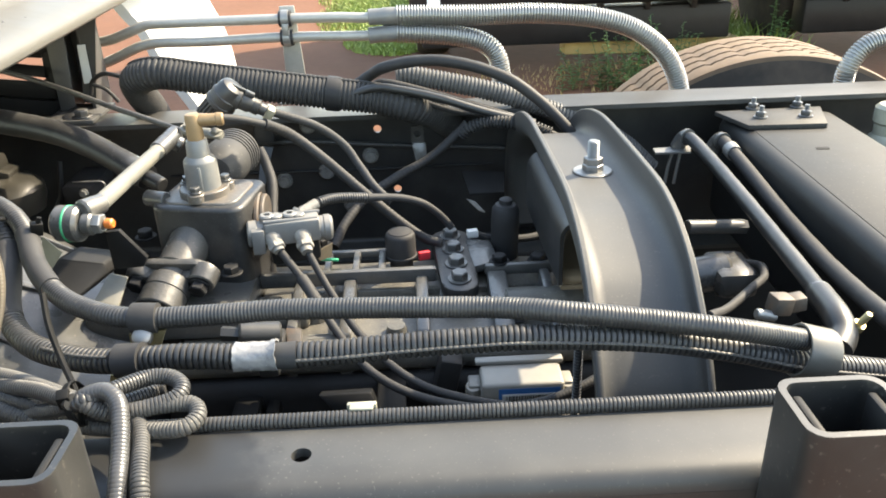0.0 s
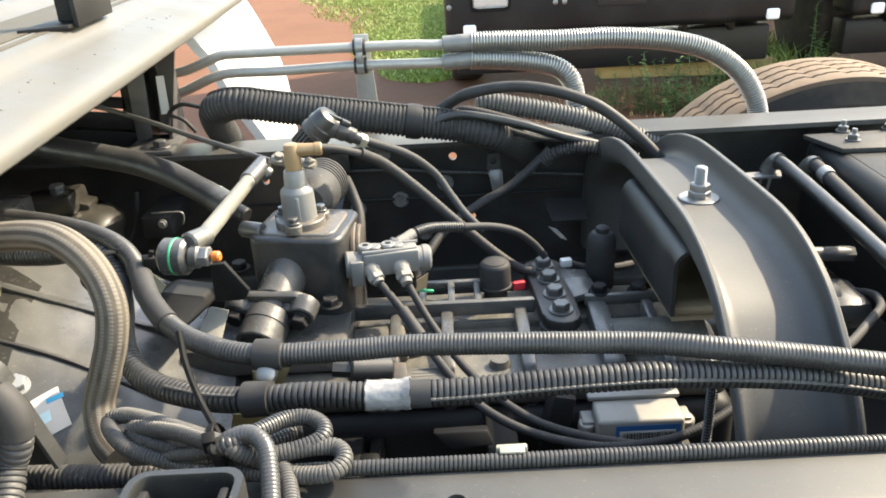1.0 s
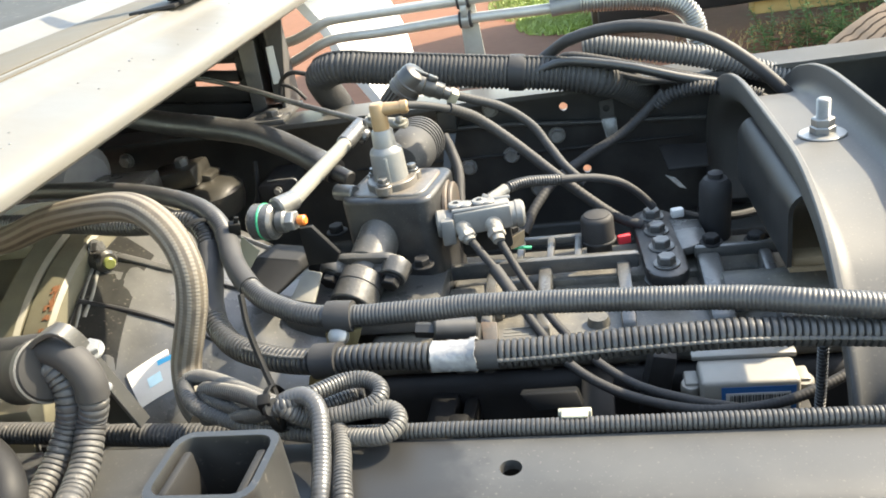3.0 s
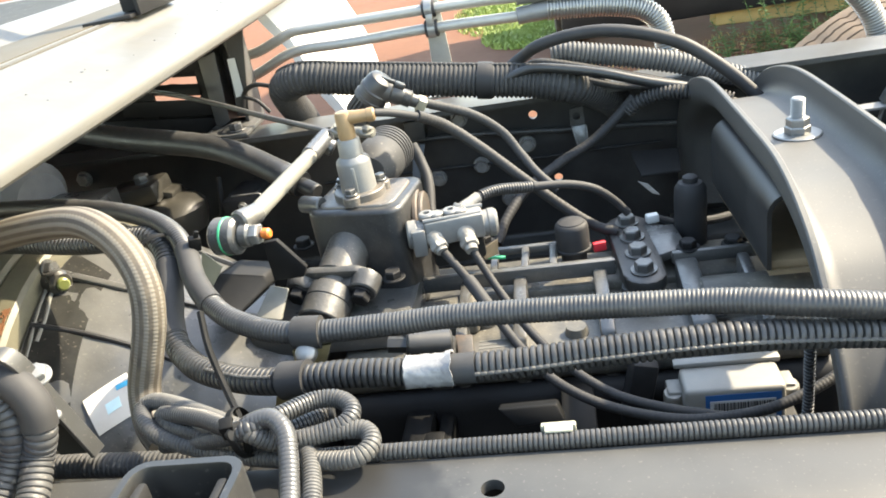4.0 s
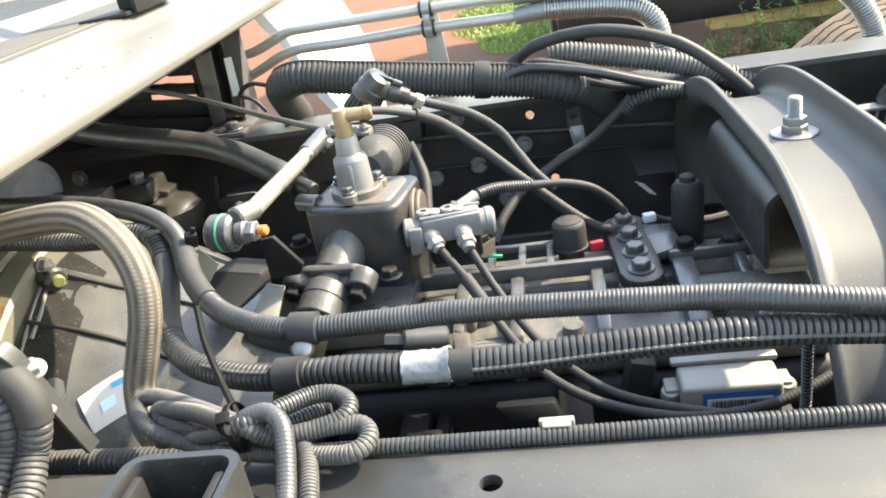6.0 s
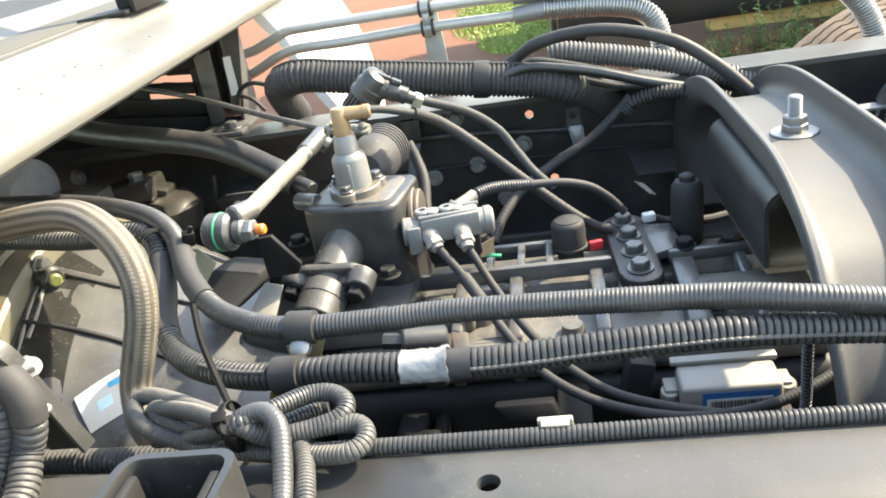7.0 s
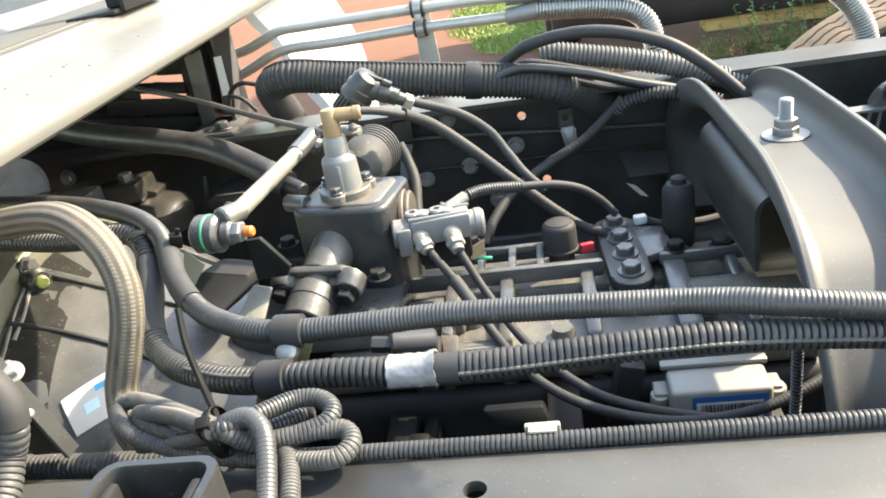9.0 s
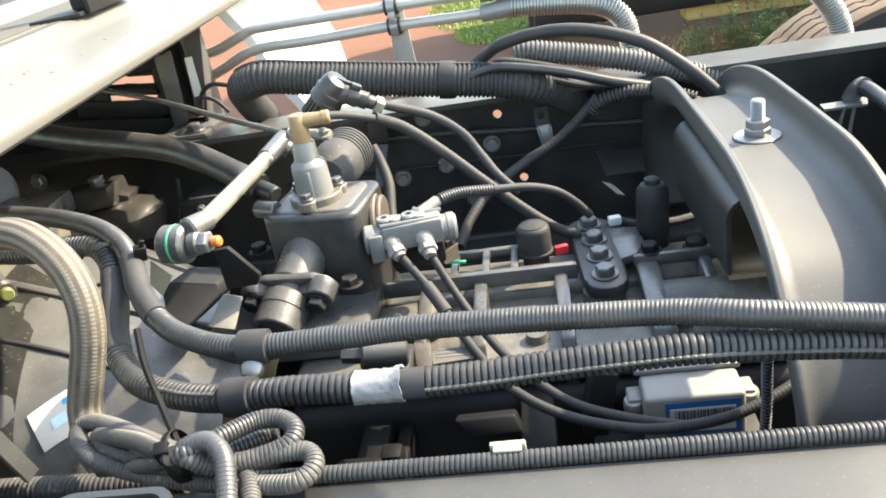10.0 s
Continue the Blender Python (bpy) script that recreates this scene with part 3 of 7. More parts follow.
COIL_FIRST = [(-0.132, -0.001, 1.018), (-0.142, -0.005, 1.026), (-0.154, -0.004, 1.033), (-0.184, 0.016, 1.03), (-0.217, 0.037, 1.026), (-0.238, 0.048, 1.022), (-0.247, 0.046, 1.018), (-0.236, 0.029, 1.018), (-0.221, 0.019, 1.014), (-0.188, 0.009, 1.01), (-0.159, 0.001, 1.01), (-0.133, -0.004, 1.01), (-0.106, -0.01, 1.012), (-0.089, -0.011, 1.014), (-0.082, -0.002, 1.016), (-0.088, 0.008, 1.018), (-0.105, 0.006, 1.02), (-0.128, -0, 1.02)]
COIL_SECOND = [(-0.225, 0.023, 1.006), (-0.205, 0.018, 1.01), (-0.177, 0.004, 1.022), (-0.152, -0.005, 1.034), (-0.138, 0.008, 1.032), (-0.122, 0.026, 1.028), (-0.107, 0.029, 1.026), (-0.097, 0.021, 1.024), (-0.099, 0.01, 1.022), (-0.118, 0.003, 1.02), (-0.138, 0, 1.02), (-0.165, 0.006, 1.02), (-0.196, 0.016, 1.018), (-0.219, 0.027, 1.018), (-0.224, 0.033, 1.022), (-0.191, 0.016, 1.03), (-0.156, -0.008, 1.036)]
COIL_TAIL = [(-0.16, -0.004, 1.03), (-0.149, -0.001, 1.036), (-0.137, -0.001, 1.038), (-0.128, -0.008, 1.034), (-0.124, -0.02, 1.026), (-0.121, -0.037, 1.016), (-0.1185, -0.055, 1.007), (-0.118, -0.076, 0.985), (-0.118, -0.083, 0.95), (-0.118, -0.085, 0.88)]
COIL_THIRD = [(-0.155, -0.003, 1.03), (-0.178, 0.009, 1.024), (-0.208, 0.027, 1.018), (-0.227, 0.031, 1.012), (-0.221, 0.024, 1.008), (-0.192, 0.013, 1.012), (-0.163, 0.006, 1.016), (-0.138, 0.019, 1.014), (-0.12, 0.033, 1.012), (-0.114, 0.035, 1.012)]
COIL_STUB = [(-0.132, 0.01, 1.014), (-0.12, -0.005, 1.013), (-0.113, -0.024, 1.012), (-0.108, -0.044, 1.01), (-0.104, -0.06, 1.004), (-0.103, -0.074, 0.98), (-0.103, -0.078, 0.9)]
LOOM_STRAIGHT = [(-0.496, 0.046, 0.99), (-0.432, 0.043, 0.985), (-0.368, 0.039, 0.985), (-0.306, 0.034, 0.985), (-0.245, 0.031, 0.985), (-0.179, 0.031, 0.985)]
CABLE_A = [(-0.089, 0.35, 0.966), (-0.061, 0.32, 0.941), (-0.026, 0.27, 0.91), (0.006, 0.22, 0.897), (0.044, 0.185, 0.891), (0.087, 0.165, 0.888), (0.125, 0.155, 0.889), (0.171, 0.155, 0.894), (0.207, 0.165, 0.901), (0.236, 0.18, 0.907), (0.272, 0.2, 0.914)]
CABLE_B = [(-0.059, 0.35, 0.963), (-0.034, 0.32, 0.927), (-0.003, 0.27, 0.905), (0.03, 0.225, 0.895), (0.063, 0.19, 0.892), (0.101, 0.17, 0.89), (0.143, 0.16, 0.886)]
CABLE_C = [(-0.068, 0.39, 0.992), (-0.05, 0.4, 0.996), (-0.03, 0.415, 0.995), (0.004, 0.43, 0.988), (0.04, 0.445, 0.98), (0.067, 0.455, 0.968), (0.087, 0.462, 0.95), (0.103, 0.466, 0.929)]
CABLE_D = [(-0.105, 0.442, 1.078), (-0.08, 0.47, 1.054), (-0.042, 0.47, 1.02), (-0.003, 0.465, 0.982), (0.037, 0.46, 0.945), (0.066, 0.455, 0.923), (0.089, 0.45, 0.915)]
CABLE_D_THIN = [(-0.149, 0.405, 1.098), (-0.128, 0.42, 1.091), (-0.103, 0.444, 1.076)]
CABLE_E = [(-0.125, 0.455, 1.105), (-0.102, 0.48, 1.081), (-0.057, 0.5, 1.056), (-0.026, 0.51, 1.028), (-0.007, 0.5, 1.002), (0.01, 0.48, 0.983), (0.03, 0.47, 0.964)]
CABLE_F = [(0.138, 0.68, 0.996), (0.116, 0.68, 0.974), (0.079, 0.67, 0.947), (0.031, 0.65, 0.928), (-0.013, 0.62, 0.909), (-0.041, 0.58, 0.889), (-0.055, 0.55, 0.869)]
THROTTLE = [(-0.649, 0.86, 1.083), (-0.586, 0.8, 1.079), (-0.499, 0.75, 1.069), (-0.417, 0.69, 1.061), (-0.341, 0.63, 1.053), (-0.272, 0.575, 1.048), (-0.225, 0.53, 1.047)]
BLACK_HOSE = [(-0.746, 0.74, 1.069), (-0.667, 0.72, 1.049), (-0.588, 0.7, 1.034), (-0.511, 0.68, 1.024), (-0.445, 0.66, 1.015), (-0.387, 0.63, 1.004), (-0.334, 0.6, 0.986), (-0.297, 0.58, 0.97)]
TOWER_HOSE = [(-0.14, 0.56, 1.01), (-0.131, 0.55, 0.99), (-0.123, 0.53, 0.971), (-0.121, 0.5, 0.946), (-0.119, 0.47, 0.923)]
CROSS_LINE = [(0.097, 0.79, 0.925), (0.147, 0.79, 0.922), (0.203, 0.79, 0.917), (0.243, 0.79, 0.914)]
CROSS_LINE_B = [(-0.192, 0.79, 0.944), (-0.096, 0.79, 0.941), (-0.02, 0.79, 0.934), (0.056, 0.79, 0.928)]
TUBE_A = [(0.442, 0.66, 0.951), (0.45, 0.65, 0.97), (0.458, 0.6, 0.965), (0.453, 0.45, 0.962), (0.446, 0.32, 0.96), (0.435, 0.22, 0.964), (0.425, 0.155, 0.969)]
TUBE_B = [(0.495, 0.66, 0.943), (0.5, 0.65, 0.963), (0.503, 0.58, 0.956), (0.499, 0.44, 0.945), (0.491, 0.32, 0.944), (0.474, 0.22, 0.959), (0.465, 0.15, 0.97), (0.471, 0.1, 0.968)]
WIRE_RIGHT = [(0.331, 0.2, 0.948), (0.37, 0.25, 0.925), (0.414, 0.3, 0.918), (0.445, 0.34, 0.909), (0.457, 0.38, 0.902), (0.445, 0.42, 0.886)]
CONV_A = [(-0.481, 0.06, 1.043), (-0.401, 0.04, 1.057), (-0.338, 0.015, 1.073), (-0.306, 0.005, 1.08), (-0.287, 0, 1.077), (-0.276, -0.004, 1.064), (-0.276, -0.008, 1.046), (-0.282, -0.012, 1.031), (-0.28, -0.03, 1.017), (-0.277, -0.05, 1.012), (-0.271, -0.07, 1.01), (-0.262, -0.088, 0.985), (-0.264, -0.095, 0.9)]
CONV_B = [(-0.485, 0.06, 1.034), (-0.405, 0.04, 1.048), (-0.341, 0.015, 1.065), (-0.306, 0, 1.071), (-0.294, -0.005, 1.06), (-0.292, -0.01, 1.048), (-0.297, -0.014, 1.032), (-0.302, -0.03, 1.017), (-0.302, -0.05, 1.011), (-0.298, -0.07, 1.009), (-0.288, -0.088, 0.985), (-0.29, -0.095, 0.9)]
BENT_PIPE = [(-0.416, -0.03, 1.041), (-0.361, -0.04, 1.045), (-0.328, -0.05, 1.045), (-0.305, -0.065, 1.038), (-0.297, -0.08, 1.021), (-0.31, -0.09, 0.95)]
DROP_TUBE = [(0.197, 0.14, 0.96), (0.197, 0.14, 0.941), (0.197, 0.14, 0.916), (0.196, 0.14, 0.89)]

# ---- ground ----
bm = bm_new()
bmesh.ops.create_grid(bm, x_segments=60, y_segments=60, size=300, matrix=Matrix.Translation((0, 100, 0)))
single("ground", bm, SOIL, "red laterite soil of the truck yard", "ground", kind="structure")

# ---- chassis rails ----
def channel_rail(name, edge, web, x0, x1, holes, top_holes, label):
    """A pressed channel: top and bottom flange, web, rounded bends. edge: flange tip; web: outer face of the web."""
    rail = thing(name, (0, web, 0.75), label, "chassis rail")
    s = 1 if edge > web else -1
    t, top, low, r = 0.007, RAIL_TOP, 0.75, 0.014
    for nm, z, up, cut in (("top_flange", top, 1, top_holes), ("bottom_flange", low, -1, [])):
        bm = bm_new()
        bend = web + s * r
        plate_with_holes(bm, [(x0, edge), (x1, edge), (x1, bend), (x0, bend)], cut, lambda u, v: (u, v, z), (0, 0, -up * t))
        loop = [(bend - s * r * math.sin(a), z - up * (r - r * math.cos(a))) for a in [math.pi / 2 * k / 5 for k in range(6)]]
        loop += [(bend - s * (r - t) * math.sin(a), z - up * (r - (r - t) * math.cos(a))) for a in [math.pi / 2 * k / 5 for k in range(5, -1, -1)]]
        slab(bm, [(x0, y, zz) for y, zz in loop], (x1 - x0, 0, 0))
        bmesh.ops.remove_doubles(bm, verts=bm.verts, dist=0.00005)
        part(nm, bm, RAIL_PATCHED if edge == 0.0 and up > 0 else FRAME, rail)
    bm = bm_new()
    z0, z1 = low + r + 0.0003, top - r - 0.0003
    plate_with_holes(bm, [(x0, z0), (x1, z0), (x1, z1), (x0, z1)], holes, lambda u, v: (u, web if s > 0 else web - t, v), (0, t, 0))
    part("web", bm, FRAME if edge == 0.0 else BLACK_PAINT, rail)
    return rail


near_rail = channel_rail("chassis_rail", 0.0, -0.062, -1.7, 2.6, [], [(-0.0135, -0.0265, 0.0066)], "dark grey painted steel chassis rail, dusty on top")
far_rail = channel_rail("chassis_rail", 0.727, 0.807, -1.7, 2.6,
    [(0.0, 0.955, 0.0065), (0.027, 0.851, 0.0065), (0.62, 0.92, 0.007), (-0.30, 0.93, 0.006)], [],
    "black painted steel chassis rail with punched holes")
bolts("web_bolt", BOLT_WORN, far_rail, ((-0.1101, 0.7990, 0.9657), (-0.0137, 0.7990, 0.9117), (-0.157, 0.799, 0.875), (-0.0511, 0.7990, 0.8274), (-0.0872, 0.7990, 0.8875), (0.1130, 0.7990, 0.9560), (-0.7399, 0.7990, 0.9521), (0.6321, 0.7990, 0.9210)), (0, -1, 0), 0.018, 0.0132)

# added black sheet and side walls: close the frame from below, keep gaps dark
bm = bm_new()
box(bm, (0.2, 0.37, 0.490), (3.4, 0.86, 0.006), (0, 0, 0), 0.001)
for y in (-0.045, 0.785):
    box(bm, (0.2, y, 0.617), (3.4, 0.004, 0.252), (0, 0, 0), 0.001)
single("undertray", bm, BLACK, "plain black sheet added under the frame to keep its gaps dark", "undertray", kind="structure")

# ---- arched crossmember ----
def arch():
    x0, x1, t, deep, tip = 0.203, 0.299, 0.006, 0.0375, 0.0012
    line = [(0.788, 0.80), (0.787, 0.87), (0.772, 0.925), (0.735, 0.968), (0.67, 1.008), (0.61, 1.030), (0.555, 1.043), (0.50, 1.050), (0.42, 1.0535), (0.33, 1.056), (0.27, 1.056), (0.225, 1.049), (0.19, 1.037), (0.165, 1.024), (0.142, 1.006), (0.12, 0.986), (0.10, 0.962), (0.085, 0.935), (0.074, 0.89), (0.067, 0.84), (0.063, 0.77)]
    pts, _ = bezier_samples([(0, y, z) for y, z in line], 0.012)
    big, small = 0.022, 0.016

    def bend(cx, cz, r, a0, a1):
        return [(cx + r * math.cos(radians(a0 + (a1 - a0) * k / 6)), cz + r * math.sin(radians(a0 + (a1 - a0) * k / 6))) for k in range(7)]
    section = [(x0 + tip, 0), (x0, tip)] + bend(x0 + big, deep - big, big, 180, 90) + bend(x1 - big, deep - big, big, 90, 0) + [(x1, tip), (x1 - tip, 0), (x1 - t + tip, 0), (x1 - t, tip)]
    section += bend(x1 - big, deep - big, small, 0, 90) + bend(x0 + big, deep - big, small, 90, 180) + [(x0 + t, tip), (x0 + t - tip, 0)]
    bm = bm_new()
    rings = []
    for i, p in enumerate(pts):
        d = (pts[min(i + 1, len(pts) - 1)] - pts[max(i - 1, 0)]).normalized()
        inward = Vector((0, d.z, -d.y))
        if inward.z > 0:
            inward = -inward
        centre = Vector((0, 0.42, 0.85))
        if inward.dot(centre - p) < 0:
            inward = -inward
        low = 0.62 + 0.38 * min(1.0, max(0.0, (p.y - 0.09) / 0.14))
        rings.append([bm.verts.new(Vector((x, p.y, p.z)) + inward * h * low) for x, h in section])
    n = len(section)
    for a, c in zip(rings, rings[1:]):
        for k in range(n):
            bm.faces.new((a[k], a[(k + 1) % n], c[(k + 1) % n], c[k]))
    bm.faces.new(rings[0]); bm.faces.new(rings[-1][::-1])
    body = thing("crossmember", (0.25, 0.4, 0.77), "arched grey steel crossmember over the gearbox, scuffed edges", "crossmember")
    part("arched_channel", bm, ARCH_PAINT, body)
    bm = bm_new()
    box(bm, (0.2485, 0.025, 0.764), (0.12, 0.11, 0.012))
    part("foot_plate", bm, FRAME, body)
    bm = bm_new()
    box(bm, (0.2485, 0.755, 0.764), (0.12, 0.09, 0.012))
    part("foot_plate", bm, FRAME, body)
    bm = bm_new()
    lathe(bm, (0.2575, 0.390, 1.0225), (0, 0.02, 1), [(0.0205, 0), (0.0215, 0.0008), (0.0215, 0.002), (0.0205, 0.0028)], 32)
    hexagon(bm, (0.2575, 0.390, 1.0250), (0, 0.02, 1), 0.020, 0.0075)
    hexagon(bm, (0.2575, 0.390, 1.0325), (0, 0.02, 1), 0.018, 0.008)
    prof = [(0.0062, 0)]
    for k in range(26):
        prof.append((0.0064 if k % 2 else 0.0057, 0.0006 + k * 0.0007))
    prof.append((0.0048, 0.0195))
    lathe(bm, (0.2575, 0.390, 1.0395), (0, 0.02, 1), prof, 18)
    part("stud_and_nut", bm, ZINC, body, "zinc plated stud with nut and wide washer")
    return body


arch()

# bent sheet shield under the crossmember
bm = bm_new()
xa, xb, za, zb, t = 0.206, 0.290, 0.9365, 1.009, 0.004
corner = [(xa + 0.02 - 0.02 * math.cos(a), zb - 0.02 + 0.02 * math.sin(a)) for a in [math.pi / 2 * k / 6 for k in range(7)]]
inner = [(xa + 0.02 - 0.016 * math.cos(a), zb - 0.02 + 0.016 * math.sin(a)) for a in [math.pi / 2 * k / 6 for k in range(6, -1, -1)]]
left_side = [(xa, za)] + corner + inner + [(xa + t, za)]
run = Vector((-0.005, 0.215, 0.0))
slab(bm, [(x, 0.292, z) for x, z in left_side], run)
slab(bm, [(x, 0.292, z) for x, z in [(xa + 0.0202, zb), (xb, zb), (xb, zb - t), (xa + 0.0202, zb - t)]], run)
shield = thing("mount_shield", (0.24, 0.4, 0.937), "black bent sheet steel shield beneath the crossmember", "shield")
part("shield_sheet", bm, BLACK_PAINT, shield)
bm = bm_new()
slab(bm, [(x, 0.30, z) for x, z in [(xa + t + 0.0002, za - 0.010), (xb, za - 0.010), (xb, za - 0.006), (xa + t + 0.0002, za - 0.006)]], run * 0.9)
part("shield_floor", bm, TAN, shield)
bm = bm_new()
slab(bm, [(x, 0.292, z) for x, z in [(xb - t, za - 0.005), (xb, za - 0.005), (xb, zb - t - 0.0002), (xb - t, zb - t - 0.0002)]], run)
part("shield_side", bm, BLACK, shield)
bm = bm_new()
box(bm, (0.238, 0.312, 0.9355), (0.052, 0.020, 0.010), (0, 0, 0), 0.003)
part("packing", bm, TAN, shield, "dusty tan packing inside")

# ---- square crossbeam with bolted plate ----
beam = thing("crossmember", (0.63, 0.38, 0.80), "dusty black box crossmember with a bolted end plate", "crossmember")
bm = bm_new()
box(bm, (0.6025, 0.37, 0.8975), (0.175, 0.72, 0.165), (0, 0, -1.0), 0.020, 5)
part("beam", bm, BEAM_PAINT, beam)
# thin added sheet that carries the paler, lit colour of the beam's top
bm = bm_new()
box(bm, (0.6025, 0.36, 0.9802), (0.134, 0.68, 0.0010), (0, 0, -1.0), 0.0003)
part("lit_top_face", bm, BEAM_TOP, beam, "dusty black top face, sky light put into its paler colour")
bm = bm_new()
slab(bm, [(0.5090, 0.7100, 0.988), (0.6700, 0.7130, 0.988), (0.6420, 0.6310, 0.988), (0.5320, 0.6360, 0.988)], (0, 0, -0.007), 0.001)
part("end_plate", bm, BEAM_TOP, beam)
bolts("plate_bolt", CAST, beam, ((0.5680, 0.7140, 0.988), (0.5620, 0.6700, 0.988), (0.6340, 0.7130, 0.988), (0.6270, 0.6670, 0.988)), (0, 0, 1), 0.013, 0.010, 0.015)
bm = bm_new()
slab(bm, [(0.5870, 0.545, 0.9809), (0.6040, 0.544, 0.9809), (0.6060, 0.552, 0.9809), (0.5890, 0.553, 0.9809)], (0, 0, 0.0005))
part("slot", bm, NYLON, beam, "punched slot seen black")

# translucent bottle by the beam
bottle = thing("reservoir", (0.775, 0.70, 0.955), "cream translucent plastic reservoir with a ribbed neck", "reservoir")
bm = bm_new()
lathe(bm, (0.775, 0.70, 0.86), (0, 0, 1), [(0.025, 0), (0.03, 0.004), (0.03, 0.07), (0.027, 0.08), (0.022, 0.085), (0.022, 0.10), (0.025, 0.104), (0.025, 0.125), (0.02, 0.13)], 24)
part("bottle_body", bm, CREAM_CLIP, bottle)

# ---- stake sockets on the near rail ----
def socket(place):
    x, y, z = place
    ob = thing("stake_socket", (x, y, z - 0.16), "black rectangular steel socket welded to the chassis rail", "bracket", "sockets on the near rail")
    bm = bm_new()
    o, i = rounded(0.062, 0.052, 0.011), rounded(0.052, 0.042, 0.008)
    loops = []
    for pts, h in ((o, -0.16), (o, -0.002), ([(a * 0.985, b * 0.985) for a, b in o], 0), ([(a * 1.02, b * 1.02) for a, b in i], 0), (i, -0.002), (i, -0.16)):
        loops.append([bm.verts.new((x + a, y + b, z + h)) for a, b in pts])
    n = len(o)
    for a, c in zip(loops, loops[1:] + loops[:1]):
        for k in range(n):
            bm.faces.new((a[k], a[(k + 1) % n], c[(k + 1) % n], c[k]))
    part("socket_wall", bm, SOCKET, ob)
    for sx in (-1, 1):
        bm = bm_new()
        box(bm, (x + sx * 0.021, y - 0.002, z - 0.018), (0.005, 0.032, 0.030), (0, 0, 0), 0.0015)
        part("guide_strip", bm, BLACK, ob)
    return ob


left_socket = socket((-0.153, -0.0873, 1.063))
copy_thing(left_socket, Matrix.Translation((0.293, -0.0873, 0.907)))
# welded tab below the right socket
bm = bm_new()
box(bm, (0.292, -0.117, 0.985), (0.055, 0.012, 0.05), (0, 0, 0), 0.002)
bolt(bm, (0.302, -0.123, 0.99), (0, -1, 0.3), 0.016, 0.012)
single("socket_clip", bm, ZINC, "zinc plated clip bolted to the rail socket", "clip")

# ---- corrugated harness conduits ----
def conduit(name, points, r, mat, label, pitch=0.0034, depth=0.0013, seg=16, category="cable conduit", narrow=False):
    bm = bm_new()
    tube(bm, points, r, seg, pitch=pitch, depth=depth, narrow=narrow)
    return single(name, bm, mat, label, category, "wiring conduits")


def cable(name, points, r, mat, label, category="cable", seg=12, wrap=0.0):
    bm = bm_new()
    tube(bm, points, r, seg, step=0.005, wobble=0.05, pitch=wrap, depth=r * 0.035)
    return single(name, bm, mat, label, category)


def collar(parent, points, start, end, r, mat, name="tape_wrap", label=""):
    bm = bm_new()
    tube(bm, stretch(points, start, end), r, 18, step=0.003, wobble=0.05)
    return part(name, bm, mat, parent, label)


upper = conduit("corrugated_conduit", UPPER_CONDUIT, 0.0087, CONDUIT, "dark grey corrugated cable conduit strapped above the gearbox", 0.0029, 0.00045, 20)
lower = conduit("corrugated_conduit", LOWER_CONDUIT, 0.0100, CONDUIT, "dark grey split corrugated conduit strapped beside the gearbox", 0.0045, 0.0018, 20, narrow=True)
for host, pts, a, c, r, mat, nm, lab in (
        (upper, UPPER_CONDUIT, (-0.2826, 0.2250, 1.0550), (-0.2405, 0.1650, 1.0251), 0.0096, TAPE, "tape_wrap", "smooth grey tape wrapping"),
        (upper, UPPER_CONDUIT, (-0.1633, 0.1200, 1.0210), (-0.1429, 0.1200, 1.0198), 0.0122, RUBBER, "rubber_band", "black rubber band"),
        (lower, LOWER_CONDUIT, (-0.1641, 0.0850, 1.0057), (-0.1428, 0.0830, 1.0059), 0.0134, RUBBER, "rubber_band", "black rubber band"),
        (lower, LOWER_CONDUIT, (-0.3019, 0.2250, 1.0398), (-0.2800, 0.1600, 0.9979), 0.0105, TAPE, "tape_wrap", "smooth grey tape wrapping"),
        (lower, LOWER_CONDUIT, (-0.0451, 0.0800, 1.0060), (-0.0291, 0.0800, 1.0062), 0.0104, TAPE, "tape_wrap", "grey tape wrapping")):
    collar(host, pts, share(pts, a), share(pts, c), r, mat, nm, lab)


